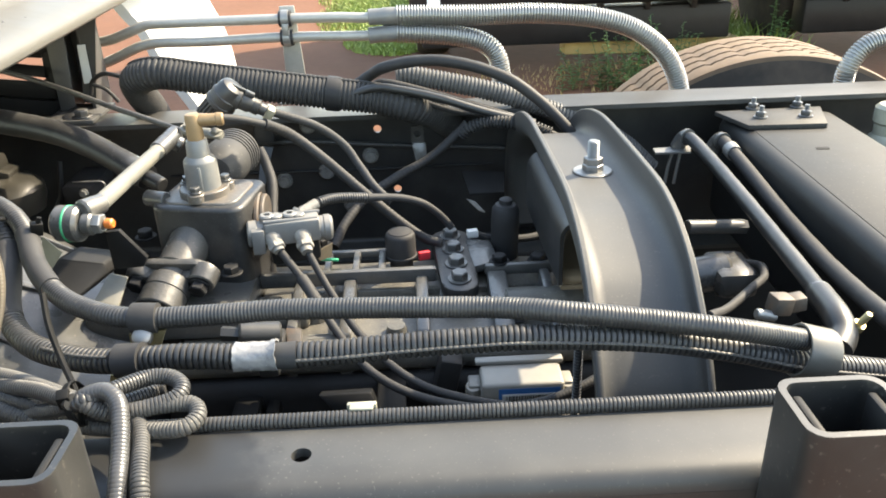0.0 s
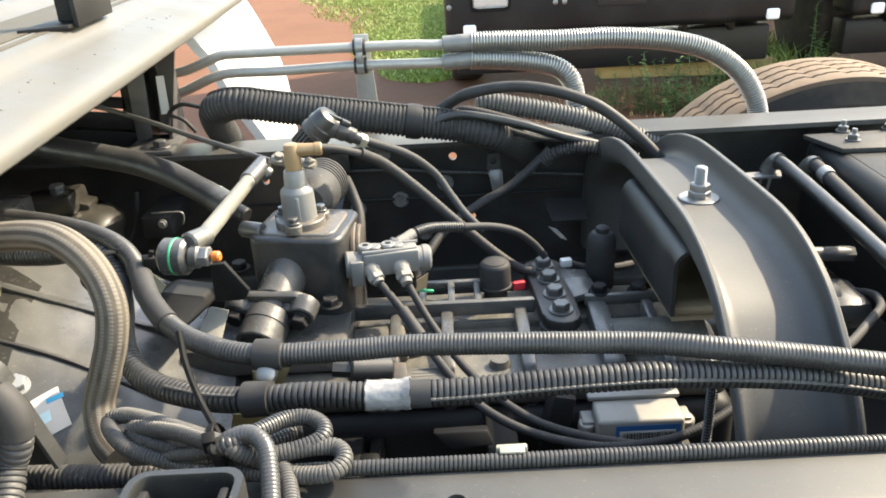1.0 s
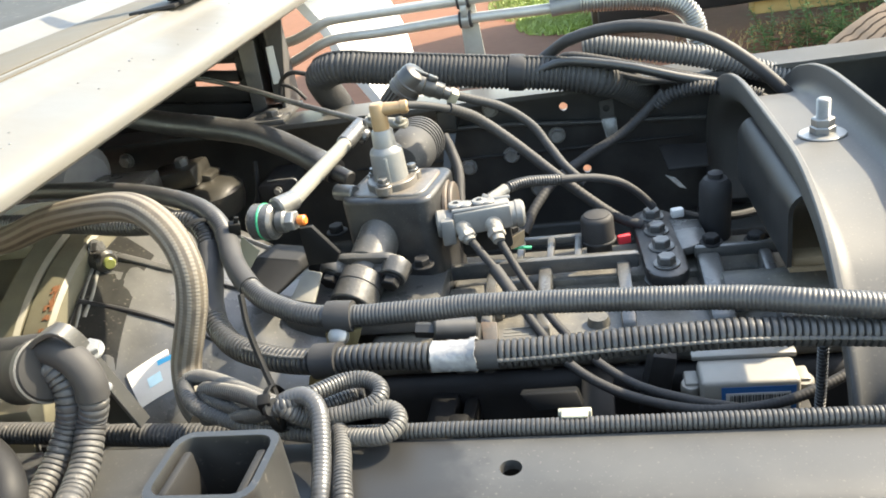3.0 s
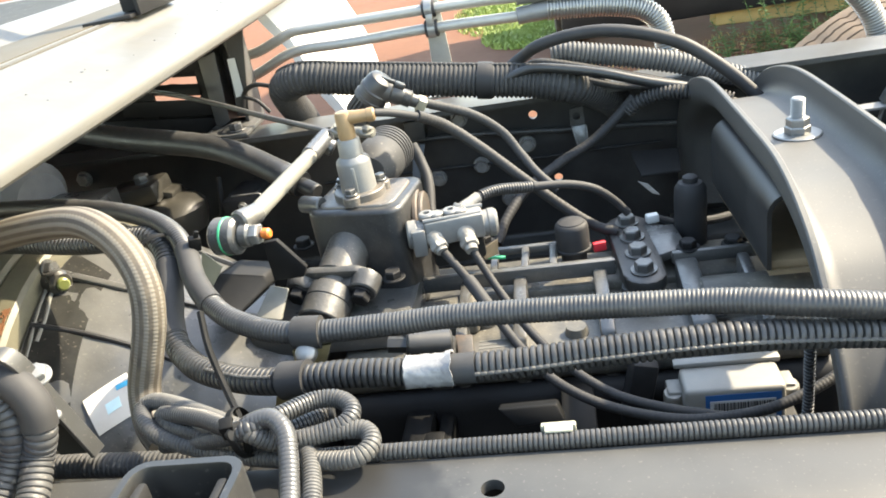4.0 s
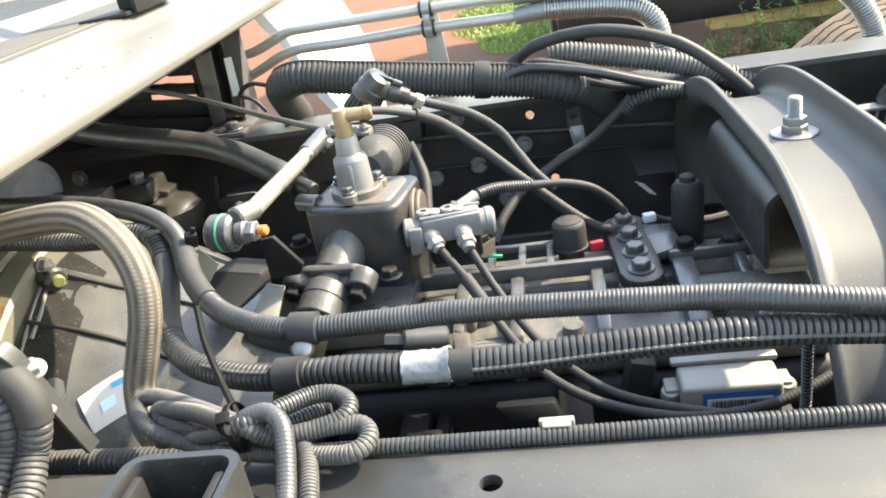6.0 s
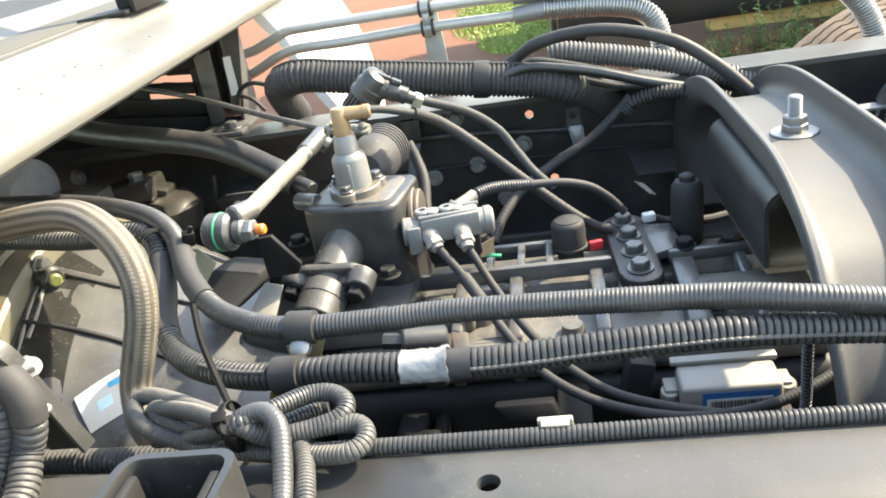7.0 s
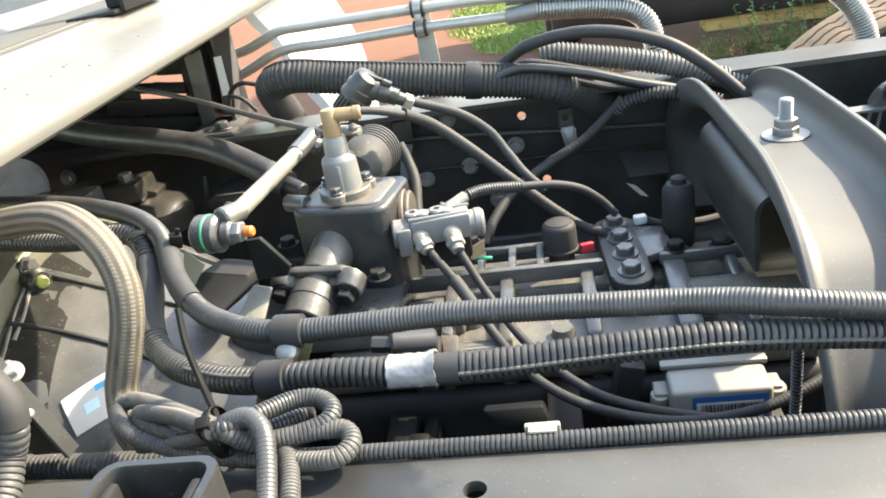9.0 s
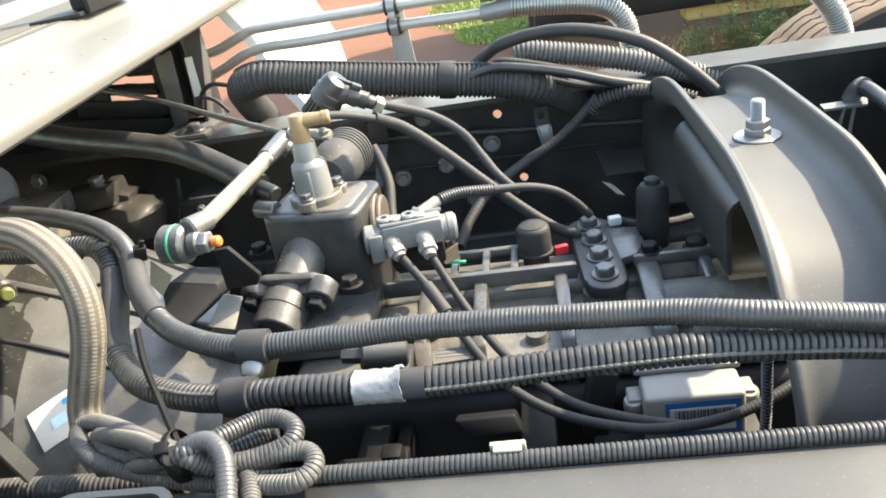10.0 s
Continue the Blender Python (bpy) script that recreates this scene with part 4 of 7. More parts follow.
def crumpled_tape(host, points, start, end, r):
    """A loose wrap of tape: creased, with torn uneven ends and one lifted corner."""
    line = stretch(points, start, end)
    mid = sum(line, Vector()) / len(line)
    way = (line[-1] - line[0]).normalized()
    half = (line[-1] - line[0]).length / 2
    up = (Vector((0, 0, 1)) - way * way.z).normalized()
    side = way.cross(up)
    bm = bm_new()
    around, along = 40, 18
    rows = []
    for i in range(along + 1):
        row = []
        for k in range(around):
            a = 2 * math.pi * k / around
            torn = 0.0026 * noise.noise(Vector((math.cos(a) * 2.2, math.sin(a) * 2.2, 5 if i > along / 2 else 9)))
            x = (2 * i / along - 1) * (half + torn)
            q = Vector((x * 190, math.cos(a) * 1.9, math.sin(a) * 1.9))
            crease = abs(noise.noise(q)) * 0.0013 + 0.0004 * noise.noise(q * 3.1)
            flap = 0.0035 * max(0.0, i / along - 0.72) * max(0.0, math.cos(a - 0.5)) / 0.28
            row.append(bm.verts.new(mid + way * x + (up * math.cos(a) + side * math.sin(a)) * (r + 0.0002 + crease + flap)))
        rows.append(row)
    for a, c in zip(rows, rows[1:]):
        for k in range(around):
            bm.faces.new((a[k], a[(k + 1) % around], c[(k + 1) % around], c[k]))
    # an inner skin closes the wrap
    core = [[bm.verts.new(v.co - (v.co - mid - way * (v.co - mid).dot(way)).normalized() * 0.0016) for v in row] for row in (rows[0], rows[-1])]
    for row, inner in ((rows[0], core[0]), (rows[-1], core[1])):
        for k in range(around):
            bm.faces.new((row[k], row[(k + 1) % around], inner[(k + 1) % around], inner[k]))
    for k in range(around):
        bm.faces.new((core[0][k], core[0][(k + 1) % around], core[1][(k + 1) % around], core[1][k]))
    tape = part("printed_tape", bm, CLEAR_TAPE, host, "crumpled white printed tape")
    return tape


crumpled_tape(lower, LOWER_CONDUIT, share(LOWER_CONDUIT, (-0.0754, 0.0800, 1.0059)), share(LOWER_CONDUIT, (-0.0440, 0.0800, 1.0060)), 0.0106)


def slit(host, points, r, way, start, end, mat, size=0.0016, pitch=0.0045):
    """The raised lip of the slit along a split conduit, on the side that way points to."""
    line = stretch(points, start, end)
    out = []
    for i, p in enumerate(line):
        d = (line[min(i + 1, len(line) - 1)] - line[max(i - 1, 0)]).normalized()
        w = Vector(way)
        out.append(p + (w - d * w.dot(d)).normalized() * r)
    bm = bm_new()
    tube(bm, out, size, 8, pitch=pitch, depth=size * 0.3, narrow=True)
    return part("split_lip", bm, mat, host)


slit(lower, LOWER_CONDUIT, 0.0098, (0, -0.93, 0.1), share(LOWER_CONDUIT, (-0.0272, 0.0800, 1.0060)), 1.0, CONDUIT_GREY)
slit(lower, LOWER_CONDUIT, 0.0098, (0, -0.6, 0.75), share(LOWER_CONDUIT, (-0.2256, 0.1100, 0.9983)), share(LOWER_CONDUIT, (-0.1656, 0.0850, 1.0049)), CONDUIT_GREY)
# bracket that carries the rubber bands
hold = thing("conduit_bracket", (-0.15, 0.10, 0.97), "small plated bracket with a bolt between the conduits", "bracket")
bm = bm_new()
slab(bm, [(-0.1655, 0.1150, 1.0088), (-0.1360, 0.1150, 1.0115), (-0.1448, 0.1150, 0.9928), (-0.1660, 0.1150, 0.9949)], (0, 0.003, 0))
slab(bm, [(-0.1805, 0.1000, 0.9818), (-0.1551, 0.1000, 0.9793), (-0.1618, 0.1000, 0.9437), (-0.1923, 0.1000, 0.9464)], (0, 0.003, 0))
part("bracket_plate", bm, ZINC_YELLOW, hold)
bm = bm_new()
lathe(bm, (-0.1538, 0.1120, 1.0076), (0.1, -0.6, 0.6), [(0.008, 0), (0.0085, 0.002), (0.007, 0.006), (0.004, 0.008)], 20)
part("bolt_head", bm, ZINC, hold)

# strap and fitting where the conduits meet the tubes
clampx = thing("pipe_strap", (0.3757, 0.1000, 0.9734), "bright steel strap band round the conduits", "strap")
bm = bm_new()
lathe(bm, (0.3527, 0.0810, 0.9880), (0.96, 0.0, -0.28), [(0.0192, 0.0), (0.0208, 0.0), (0.0212, 0.001), (0.0212, 0.025), (0.0208, 0.026), (0.0192, 0.026)], 36, True)
part("strap_band", bm, STRAP, clampx)
fit_end = thing("pipe_fitting", (0.4174, 0.1300, 0.9654), "grey elbow fitting at the pipe's end", "pipe fitting")
bm = bm_new()
tube(bm, [(0.4309, 0.2000, 0.9663), (0.4240, 0.1550, 0.9694), (0.4211, 0.1350, 0.9638), (0.4097, 0.1200, 0.9594)], 0.0120, 20, step=0.004)
part("elbow", bm, BLACK_PAINT, fit_end)
bm = bm_new()
box(bm, (0.3775, 0.165, 0.9785), (0.018, 0.016, 0.017), (0, 8, 10), 0.002)
box(bm, (0.3930, 0.170, 0.9765), (0.017, 0.014, 0.014), (0, -6, 5), 0.002)
part("union_block", bm, RUST_BLOOM, fit_end, "rusty brown union block")
bm = bm_new()
rod(bm, (0.3550, 0.160, 0.9730), (0.3730, 0.160, 0.9690), 0.0048, 14, 0.001)
part("union_stub", bm, ZINC, fit_end, "bright plated stub")
bm = bm_new()
bolt(bm, (0.4343, 0.1400, 0.9667), (0.2, -0.4, 0.9), 0.011, 0, 0.02)
part("fitting_bolt", bm, ZINC_YELLOW, fit_end)

rail_tube = [(-0.13, 0.006, 1.002), (-0.10, 0.0055, 1.0025), (0.05, 0.005, 1.003), (0.2, 0.005, 1.003), (0.4, 0.005, 1.003), (0.9, 0.005, 1.003)]
thin = conduit("corrugated_conduit", rail_tube, 0.0052, CONDUIT, "slim dusty corrugated conduit lying along the chassis rail", 0.0029, 0.0009, 14, narrow=True)
bm = bm_new()
c = Vector((0.0233, 0.0120, 1.0027))
box(bm, (c.x, 0.0125, 1.004), (0.020, 0.004, 0.010), (0, 0, 0), 0.001)
box(bm, (c.x, 0.009, 1.0088), (0.016, 0.008, 0.002), (0, 0, 0), 0.001)
part("edge_clip", bm, CREAM_CLIP, thin, "ivory nylon edge clip")

big = conduit("corrugated_conduit", BIG_CONDUIT, 0.0235, CONDUIT_BLACK, "thick black split corrugated conduit on the far rail", 0.0063, 0.0022, 22)
slit(big, BIG_CONDUIT, 0.0232, (0, -0.2, 1.0), 0.2, 0.98, CONDUIT_BLACK, 0.0024, 0.0063)
collar(big, BIG_CONDUIT, share(BIG_CONDUIT, (-0.0620, 0.7120, 1.0417)), share(BIG_CONDUIT, (-0.0422, 0.7120, 1.0388)), 0.0250, RUBBER, "rubber_band", "black rubber band")
conduit("corrugated_conduit", GREY_CONDUIT, 0.0150, CONDUIT_PALE, "dusty grey corrugated conduit along the far rail", 0.0058, 0.0024, 18)
cable("loose_cable", LOOSE_CABLE, 0.0080, RUBBER, "smooth black rubber cable arching over the conduits")
conduit("corrugated_conduit", WRAPPED_BUNDLE, 0.0095, CONDUIT_BLACK, "black split conduit with wires showing", 0.005, 0.003, 14)
for dy in (0.0, 0.009, 0.017):
    cable("harness_cable", [(x, y - dy, z - 0.008 + dy * 0.3) for x, y, z in SLIM_LINES], 0.006, BLACK_PAINT, "black wire bundle beside the thick conduit")
conduit("corrugated_conduit", LOOM_STRAIGHT, 0.0085, CONDUIT_BLACK, "grey corrugated conduit running inside the near rail", 0.0036, 0.0015)
conduit("corrugated_conduit", DROP_TUBE, 0.0042, CONDUIT, "slim corrugated conduit hanging beside the crossmember", 0.003, 0.001, 10)

# coil of spare conduit tied on the near rail
coil = thing("conduit_coil", (-0.155, 0.0, 1.0), "coiled spare grey corrugated conduit tied with a black cable tie", "cable coil")
for k, pts in enumerate((COIL_FIRST, COIL_SECOND, COIL_TAIL, COIL_THIRD, COIL_STUB)):
    bm = bm_new()
    tube(bm, pts, 0.0057 if k != 3 else 0.0052, 18, pitch=0.0025, depth=0.0002 if k == 2 else 0.0007, narrow=True)
    part("coil_strand", bm, COIL_GLOSS if k == 2 else CONDUIT_GREY if k in (0, 4) else CONDUIT, coil)
bm = bm_new()
tube(bm, [(-0.1922, 0.0600, 1.0784), (-0.1862, 0.0450, 1.0618), (-0.1760, 0.0300, 1.0435), (-0.1610, 0.0080, 1.0343), (-0.1543, -0.0040, 1.0273), (-0.1566, -0.0040, 1.0158)], 0.0022, 8, step=0.004)
part("cable_tie", bm, NYLON, coil, "black nylon cable tie")
bm = bm_new()
box(bm, (-0.1616, -0.0060, 1.0370), (0.008, 0.008, 0.012), (20, 0, 15), 0.001)
part("tie_head", bm, NYLON, coil)
tube_ring = bm_new()
lathe(tube_ring, (-0.1618, 0.0030, 1.0257), (0.9, 0.1, 0.25), [(0.0145, 0), (0.0153, 0.0006), (0.0153, 0.0044), (0.0145, 0.005)], 24, True)
part("tie_band", tube_ring, NYLON, coil)

# tie round the two left conduits
bm = bm_new()
m = Vector((-0.2950, 0.2350, 1.0494))
lathe(bm, m + Vector((-0.024, 0.002, -0.004)), (0.7, -0.6, -0.35), [(0.0205, 0), (0.0215, 0.0008), (0.0215, 0.0042), (0.0205, 0.005)], 26, True)
two = bm
bm = bm_new()
box(bm, (-0.2720, 0.2250, 1.0558), (0.010, 0.008, 0.012), (10, 10, 30), 0.001)
box(bm, (-0.2690, 0.2250, 1.0619), (0.004, 0.003, 0.010), (10, 20, 30), 0.0006)
tie = single("cable_tie", two, NYLON, "black nylon cable tie round two conduits", "cable tie")
part("tie_head", bm, NYLON, tie)

# braided hose
bm = bm_new()
tube(bm, BRAIDED_HOSE, 0.0118, 24, step=0.003)
hose = single("braided_hose", bm, BRAID, "brown fabric braided hose arching over the bell housing", "hose")
bm = bm_new()
tube(bm, stretch(BRAIDED_HOSE, 0.0, share(BRAIDED_HOSE, (-0.4865, 0.1900, 1.0796))), 0.0132, 20, step=0.004)
part("hose_socket", bm, RUBBER, hose, "dark rubber hose socket")
collar(hose, BRAIDED_HOSE, share(BRAIDED_HOSE, (-0.4865, 0.1900, 1.0796)), share(BRAIDED_HOSE, (-0.4678, 0.1850, 1.0835)), 0.0124, PALE, "end_ring", "pale worn end ring")

# corrugated pair held by a ring clamp at the near side
conv_a = conduit("corrugated_conduit", CONV_A, 0.0094, CONDUIT_GREY, "thick dusty grey corrugated conduit turning down past the rail", 0.0044, 0.0011, 24, narrow=True)
conduit("corrugated_conduit", CONV_B, 0.0082, CONDUIT_GREY, "grey corrugated conduit beside a thicker one", 0.0044, 0.0011, 22, narrow=True)
collar(conv_a, CONV_A, share(CONV_A, (-0.4011, 0.0400, 1.0567)), share(CONV_A, (-0.2760, -0.0070, 1.0499)), 0.0104, RUBBER, "tape_wrap", "smooth grey tape wrapping")
cable("bent_hose", BENT_PIPE, 0.0115, BLACK, "thick smooth grey rubber hose bending down", "hose", 18)
ring = thing("hose_clamp", (-0.3236, 0.0000, 1.0816), "black rubber ring clamp on an angled steel strip", "clamp")
bm = bm_new()
ra, rb = Vector((-0.3344, 0.0080, 1.0598)), Vector((-0.3003, -0.0040, 1.0704))
rl = (rb - ra).length
lathe(bm, ra, rb - ra, [(0.0150, -0.002), (0.0185, 0.0), (0.0205, 0.002), (0.0195, rl * 0.4), (0.0205, rl * 0.5), (0.0205, rl - 0.002), (0.0190, rl), (0.0130, rl + 0.001)], 32)
part("ring_rubber", bm, BLACK, ring)
bm = bm_new()
rd = (rb - ra).normalized()
lathe(bm, rb - rd * 0.009, rd, [(0.0203, 0.002), (0.0216, 0.0024), (0.0216, 0.0076), (0.0203, 0.008)], 32, True)
ribbon(bm, [(-0.3205, 0.0, 1.0665), (-0.3130, 0.0, 1.0797), (-0.3023, 0.0, 1.0909), (-0.2861, 0.0, 1.0965), (-0.2794, 0.003, 1.0872), (-0.2801, 0.010, 1.0670), (-0.2796, 0.018, 1.0408), (-0.2766, 0.028, 1.0005)], Vector((0.15, 1, 0.1)).normalized() * 0.011, 0.0034)
part("strip", bm, FRAME, ring, "grey painted steel strip")
bm = bm_new()
slab(bm, [(-0.2911, 0.0200, 1.0610), (-0.2826, 0.0300, 0.9985), (-0.3059, 0.0300, 0.9983), (-0.3077, 0.0250, 1.0314)], (0.0, 0.004, 0.001))
part("backing_plate", bm, BLACK, ring)
bm = bm_new()
bolt(bm, (-0.2789, 0.0120, 1.0720), (0.3, -0.4, 0.9), 0.010, 0.008)
part("clamp_bolt", bm, ZINC, ring)
bm = bm_new()
lathe(bm, (-0.2793, 0.0120, 1.0431), (0.6, -0.5, 0.4), [(0.003, 0), (0.003, 0.004), (0.002, 0.005)], 10)
part("rivet", bm, ZINC, ring)

# ---- steel pipes and flexible hoses over the far rail ----
for nm, pts, hose_pts in (("pipe_pair_upper", PIPE_UPPER, HOSE_UPPER), ("pipe_pair_lower", PIPE_LOWER, HOSE_LOWER)):
    line = thing("coolant_pipe", pts[5], "galvanised steel pipe joined to a bright flexible hose", "pipe", "pipes above the far rail")
    bm = bm_new()
    tube(bm, pts, 0.0080, 16, step=0.006)
    part("pipe", bm, STEEL, line)
    bm = bm_new()
    a, c = Vector(pts[-2]), Vector(hose_pts[0])
    d = (c - a).normalized()
    lathe(bm, c - d * 0.046, d, [(0.0085, 0), (0.0125, 0.0005), (0.0130, 0.001), (0.0130, 0.022), (0.0138, 0.024), (0.0138, 0.05), (0.0130, 0.052)], 24)
    part("sleeve", bm, ALU, line, "smooth pale grey crimped sleeve")
    bm = bm_new()
    tube(bm, hose_pts, 0.0166, 20, pitch=0.0048, depth=0.0034)
    part("flexible_hose", bm, FLEX, line, "bright corrugated flexible steel hose")
bm = bm_new()
tube(bm, HOSE_THIRD, 0.0166, 20, pitch=0.0048, depth=0.0027)
single("flexible_hose", bm, FLEX, "bright corrugated flexible steel hose rising behind the rail", "hose")
clip = thing("pipe_clip", (-0.139, 0.885, 1.0), "double pipe clip with black rubber linings on a steel strip", "pipe clip")
bm = bm_new()
for z in (1.0875, 1.117):
    lathe(bm, (-0.1505, 0.89, z), (1, 0, 0), [(0.0085, 0), (0.0125, 0), (0.0130, 0.001), (0.0130, 0.019), (0.0125, 0.020), (0.0085, 0.020)], 20, True)
part("rubber_lining", bm, RUBBER, clip)
bm = bm_new()
for z in (1.0875, 1.117):
    lathe(bm, (-0.1465, 0.89, z), (1, 0, 0), [(0.0130, 0), (0.0142, 0.0005), (0.0142, 0.0115), (0.0130, 0.012)], 20, True)
box(bm, (-0.140, 0.876, 1.102), (0.010, 0.003, 0.018), (0, 0, 0), 0.0008)
part("metal_band", bm, ZINC, clip)
bm = bm_new()
slab(bm, [(-0.152, 0.900, 1.000), (-0.118, 0.900, 1.000), (-0.126, 0.900, 1.135), (-0.150, 0.900, 1.135)], (0, 0.004, 0), 0.0008)
part("support_strip", bm, STEEL, clip)
bm = bm_new()
box(bm, (-0.135, 0.86, 0.998), (0.04, 0.09, 0.004), (0, 0, 0), 0.001)
part("strip_foot", bm, STEEL, clip)

# ---- cables across the gearbox ----
brake = cable("brake_cable", CABLE_A, 0.0044, RUBBER, "black rubber hose looping from the valve past the module", wrap=0.0032)
collar(brake, CABLE_A, 0.10, 0.17, 0.0064, TAPE, "sleeve", "grey protective sleeve")
cable("brake_cable", CABLE_B, 0.0042, RUBBER, "black rubber hose looping from the valve past the module", wrap=0.0032)
taped = cable("air_hose", CABLE_C, 0.0046, TAPE, "grey taped cable from the valve to the lug plate")
bm = bm_new()
tube(bm, stretch(CABLE_C, 0.12, 0.42), 0.0062, 14, pitch=0.003, depth=0.0009)
part("corrugated_sleeve", bm, CONDUIT, taped)
sensor_line = cable("sensor_cable", CABLE_D, 0.0062, RUBBER, "thick black sensor cable crossing the gearbox", wrap=0.0055)
bm = bm_new()
tube(bm, CABLE_D_THIN, 0.0042, 12, step=0.005)
part("bare_end", bm, TAPE, sensor_line)
cable("sensor_cable", CABLE_E, 0.0052, TAPE, "taped grey sensor cable from the round connector", wrap=0.005)
for strand, r9 in (([(0.000, 0.718, 1.046), (0.026, 0.716, 1.0500), (0.095, 0.716, 1.0300), (0.189, 0.712, 0.9985), (0.225, 0.708, 0.985), (0.275, 0.705, 0.960)], 0.0056), ([(0.035, 0.710, 1.030), (0.075, 0.708, 1.0210), (0.122, 0.706, 1.0055), (0.165, 0.712, 0.9975), (0.205, 0.716, 0.9890)], 0.0048)):
    cable("harness_cable", strand, r9, RUBBER, "black harness cable running out of the thick conduit", wrap=0.006)
cable("harness_cable", CABLE_F, 0.0068, RUBBER, "black harness cable slanting down the far rail", wrap=0.006)
cable("throttle_cable", THROTTLE, 0.0036, CONDUIT_GREY, "thin grey control cable running to the cab")
hosebig = cable("air_hose", BLACK_HOSE, 0.0172, CONDUIT, "thick black rubber hose below the cab", "hose", 18)
bm = bm_new()
rod(bm, (-0.2994, 0.5810, 0.9710), (-0.2741, 0.5650, 0.9630), 0.0105, 16, 0.002)
part("hose_nozzle", bm, BLACK_PAINT, hosebig)
collar(hosebig, BLACK_HOSE, 0.95, 0.985, 0.0184, CAST, "hose_clamp", "dull dark hose clamp")
cable("air_hose", TOWER_HOSE, 0.0065, RUBBER, "black hose curving down behind the gear tower", "hose")
cable("rail_line", [(-0.34, 0.797, 0.8905), (-0.145, 0.797, 0.8895), (-0.012, 0.797, 0.8880), (0.09, 0.797, 0.8895), (0.185, 0.797, 0.8890)], 0.0022, RUBBER, "thin black line clipped along the far rail")
cable("rail_line", CROSS_LINE, 0.0040, CONDUIT_GREY, "thin black line clipped to the far rail")
cable("rail_line", CROSS_LINE_B, 0.0040, CONDUIT_GREY, "thin black line clipped to the far rail")
tube_a = cable("steel_tube", TUBE_A, 0.0090, BLACK_PAINT, "black painted tube leading across the frame", "pipe", 18)
tube_b = cable("rubber_tube", TUBE_B, 0.0090, RUBBER, "black rubber hose beside a painted tube", "hose", 18)
collar(tube_a, TUBE_A, 0.0, 0.06, 0.0120, CAST, "end_fitting", "dark cast end fitting")
collar(tube_a, TUBE_A, 0.90, 0.97, 0.0115, CAST, "joint_collar", "dull metal joint collar")
collar(tube_b, TUBE_B, 0.0, 0.06, 0.0120, CAST, "end_fitting", "dark cast end fitting")
collar(tube_b, TUBE_B, 0.10, 0.125, 0.0112, ZINC, "hose_clamp", "plated hose clamp")
cable("wire", WIRE_RIGHT, 0.0045, TAPE, "grey wire curling beside the gearbox", "wire")
bm = bm_new()
box(bm, (-0.1050, 0.4780, 1.0799), (0.010, 0.014, 0.016), (20, 30, 20), 0.002)
single("cable_clip", bm, CREAM_CLIP, "pale nylon clip joining two sensor cables", "cable clip")
# round sensor connector
conn = thing("connector", (-0.1351, 0.4500, 1.1112), "black round plug connector with a knurled collar", "connector")
ca, cc = Vector((-0.1690, 0.4560, 1.0840)), Vector((-0.1350, 0.4500, 1.1180))
way = (cc - ca).normalized()
bm = bm_new()
splined(bm, ca, ca + way * 0.022, 0.0158, 20, 0.0022)
part("knurled_collar", bm, BLACK_PAINT, conn)
bm = bm_new()
lathe(bm, ca + way * 0.0215, way, [(0.0150, 0), (0.0176, 0.0006), (0.0176, 0.0050), (0.0166, 0.0056), (0.0166, 0.0120), (0.0172, 0.0124), (0.0172, 0.0150), (0.0160, 0.0160), (0.0154, 0.0240), (0.0132, 0.0290), (0.0080, 0.0315), (0.002, 0.0320)], 30)
part("plug_ring", bm, BLACK_PAINT, conn)
bm = bm_new()
ta, tb = Vector((-0.1400, 0.4490, 1.1105)), Vector((-0.1030, 0.4520, 1.0895))
tw = (tb - ta).normalized()
tl = (tb - ta).length
lathe(bm, ta, tw, [(0.0085, 0), (0.0118, 0.003), (0.0118, tl * 0.30), (0.0104, tl * 0.34), (0.0104, tl * 0.55), (0.0086, tl * 0.62), (0.0086, tl * 0.80), (0.0070, tl * 0.84), (0.0066, tl)], 20)
for k in range(4):
    lathe(bm, ta + tw * tl * (0.64 + 0.045 * k), tw, [(0.0086, 0), (0.0093, 0.0003), (0.0093, 0.0011), (0.0086, 0.0014)], 18, True)
part("plug_body", bm, BLACK_PAINT, conn)
bm = bm_new()
box(bm, ta + tw * tl * 0.50 + Vector((0.004, -0.002, 0.0105)), (0.011, 0.009, 0.006), (0, 30, 10), 0.0015)
box(bm, ta + tw * tl * 0.20 + Vector((0.004, -0.002, 0.0118)), (0.016, 0.006, 0.004), (0, 30, 10), 0.0012)
part("latch", bm, BLACK_PAINT, conn)


# ---- gearbox ----
gearbox = thing("gearbox", (0.0, 0.36, 0.62), "dark cast gearbox with ribs and bolted covers, dusty", "gearbox")
bm = bm_new()
box(bm, (0.03, 0.36, 0.872), (0.46, 0.20, 0.026), (0, 0, 0), 0.010, 3)
part("casing", bm, CAST_DUSTY, gearbox)
bm = bm_new()
box(bm, (0.03, 0.36, 0.73), (0.48, 0.22, 0.258), (0, 0, 0), 0.02, 3)
part("lower_casing", bm, BLACK, gearbox)
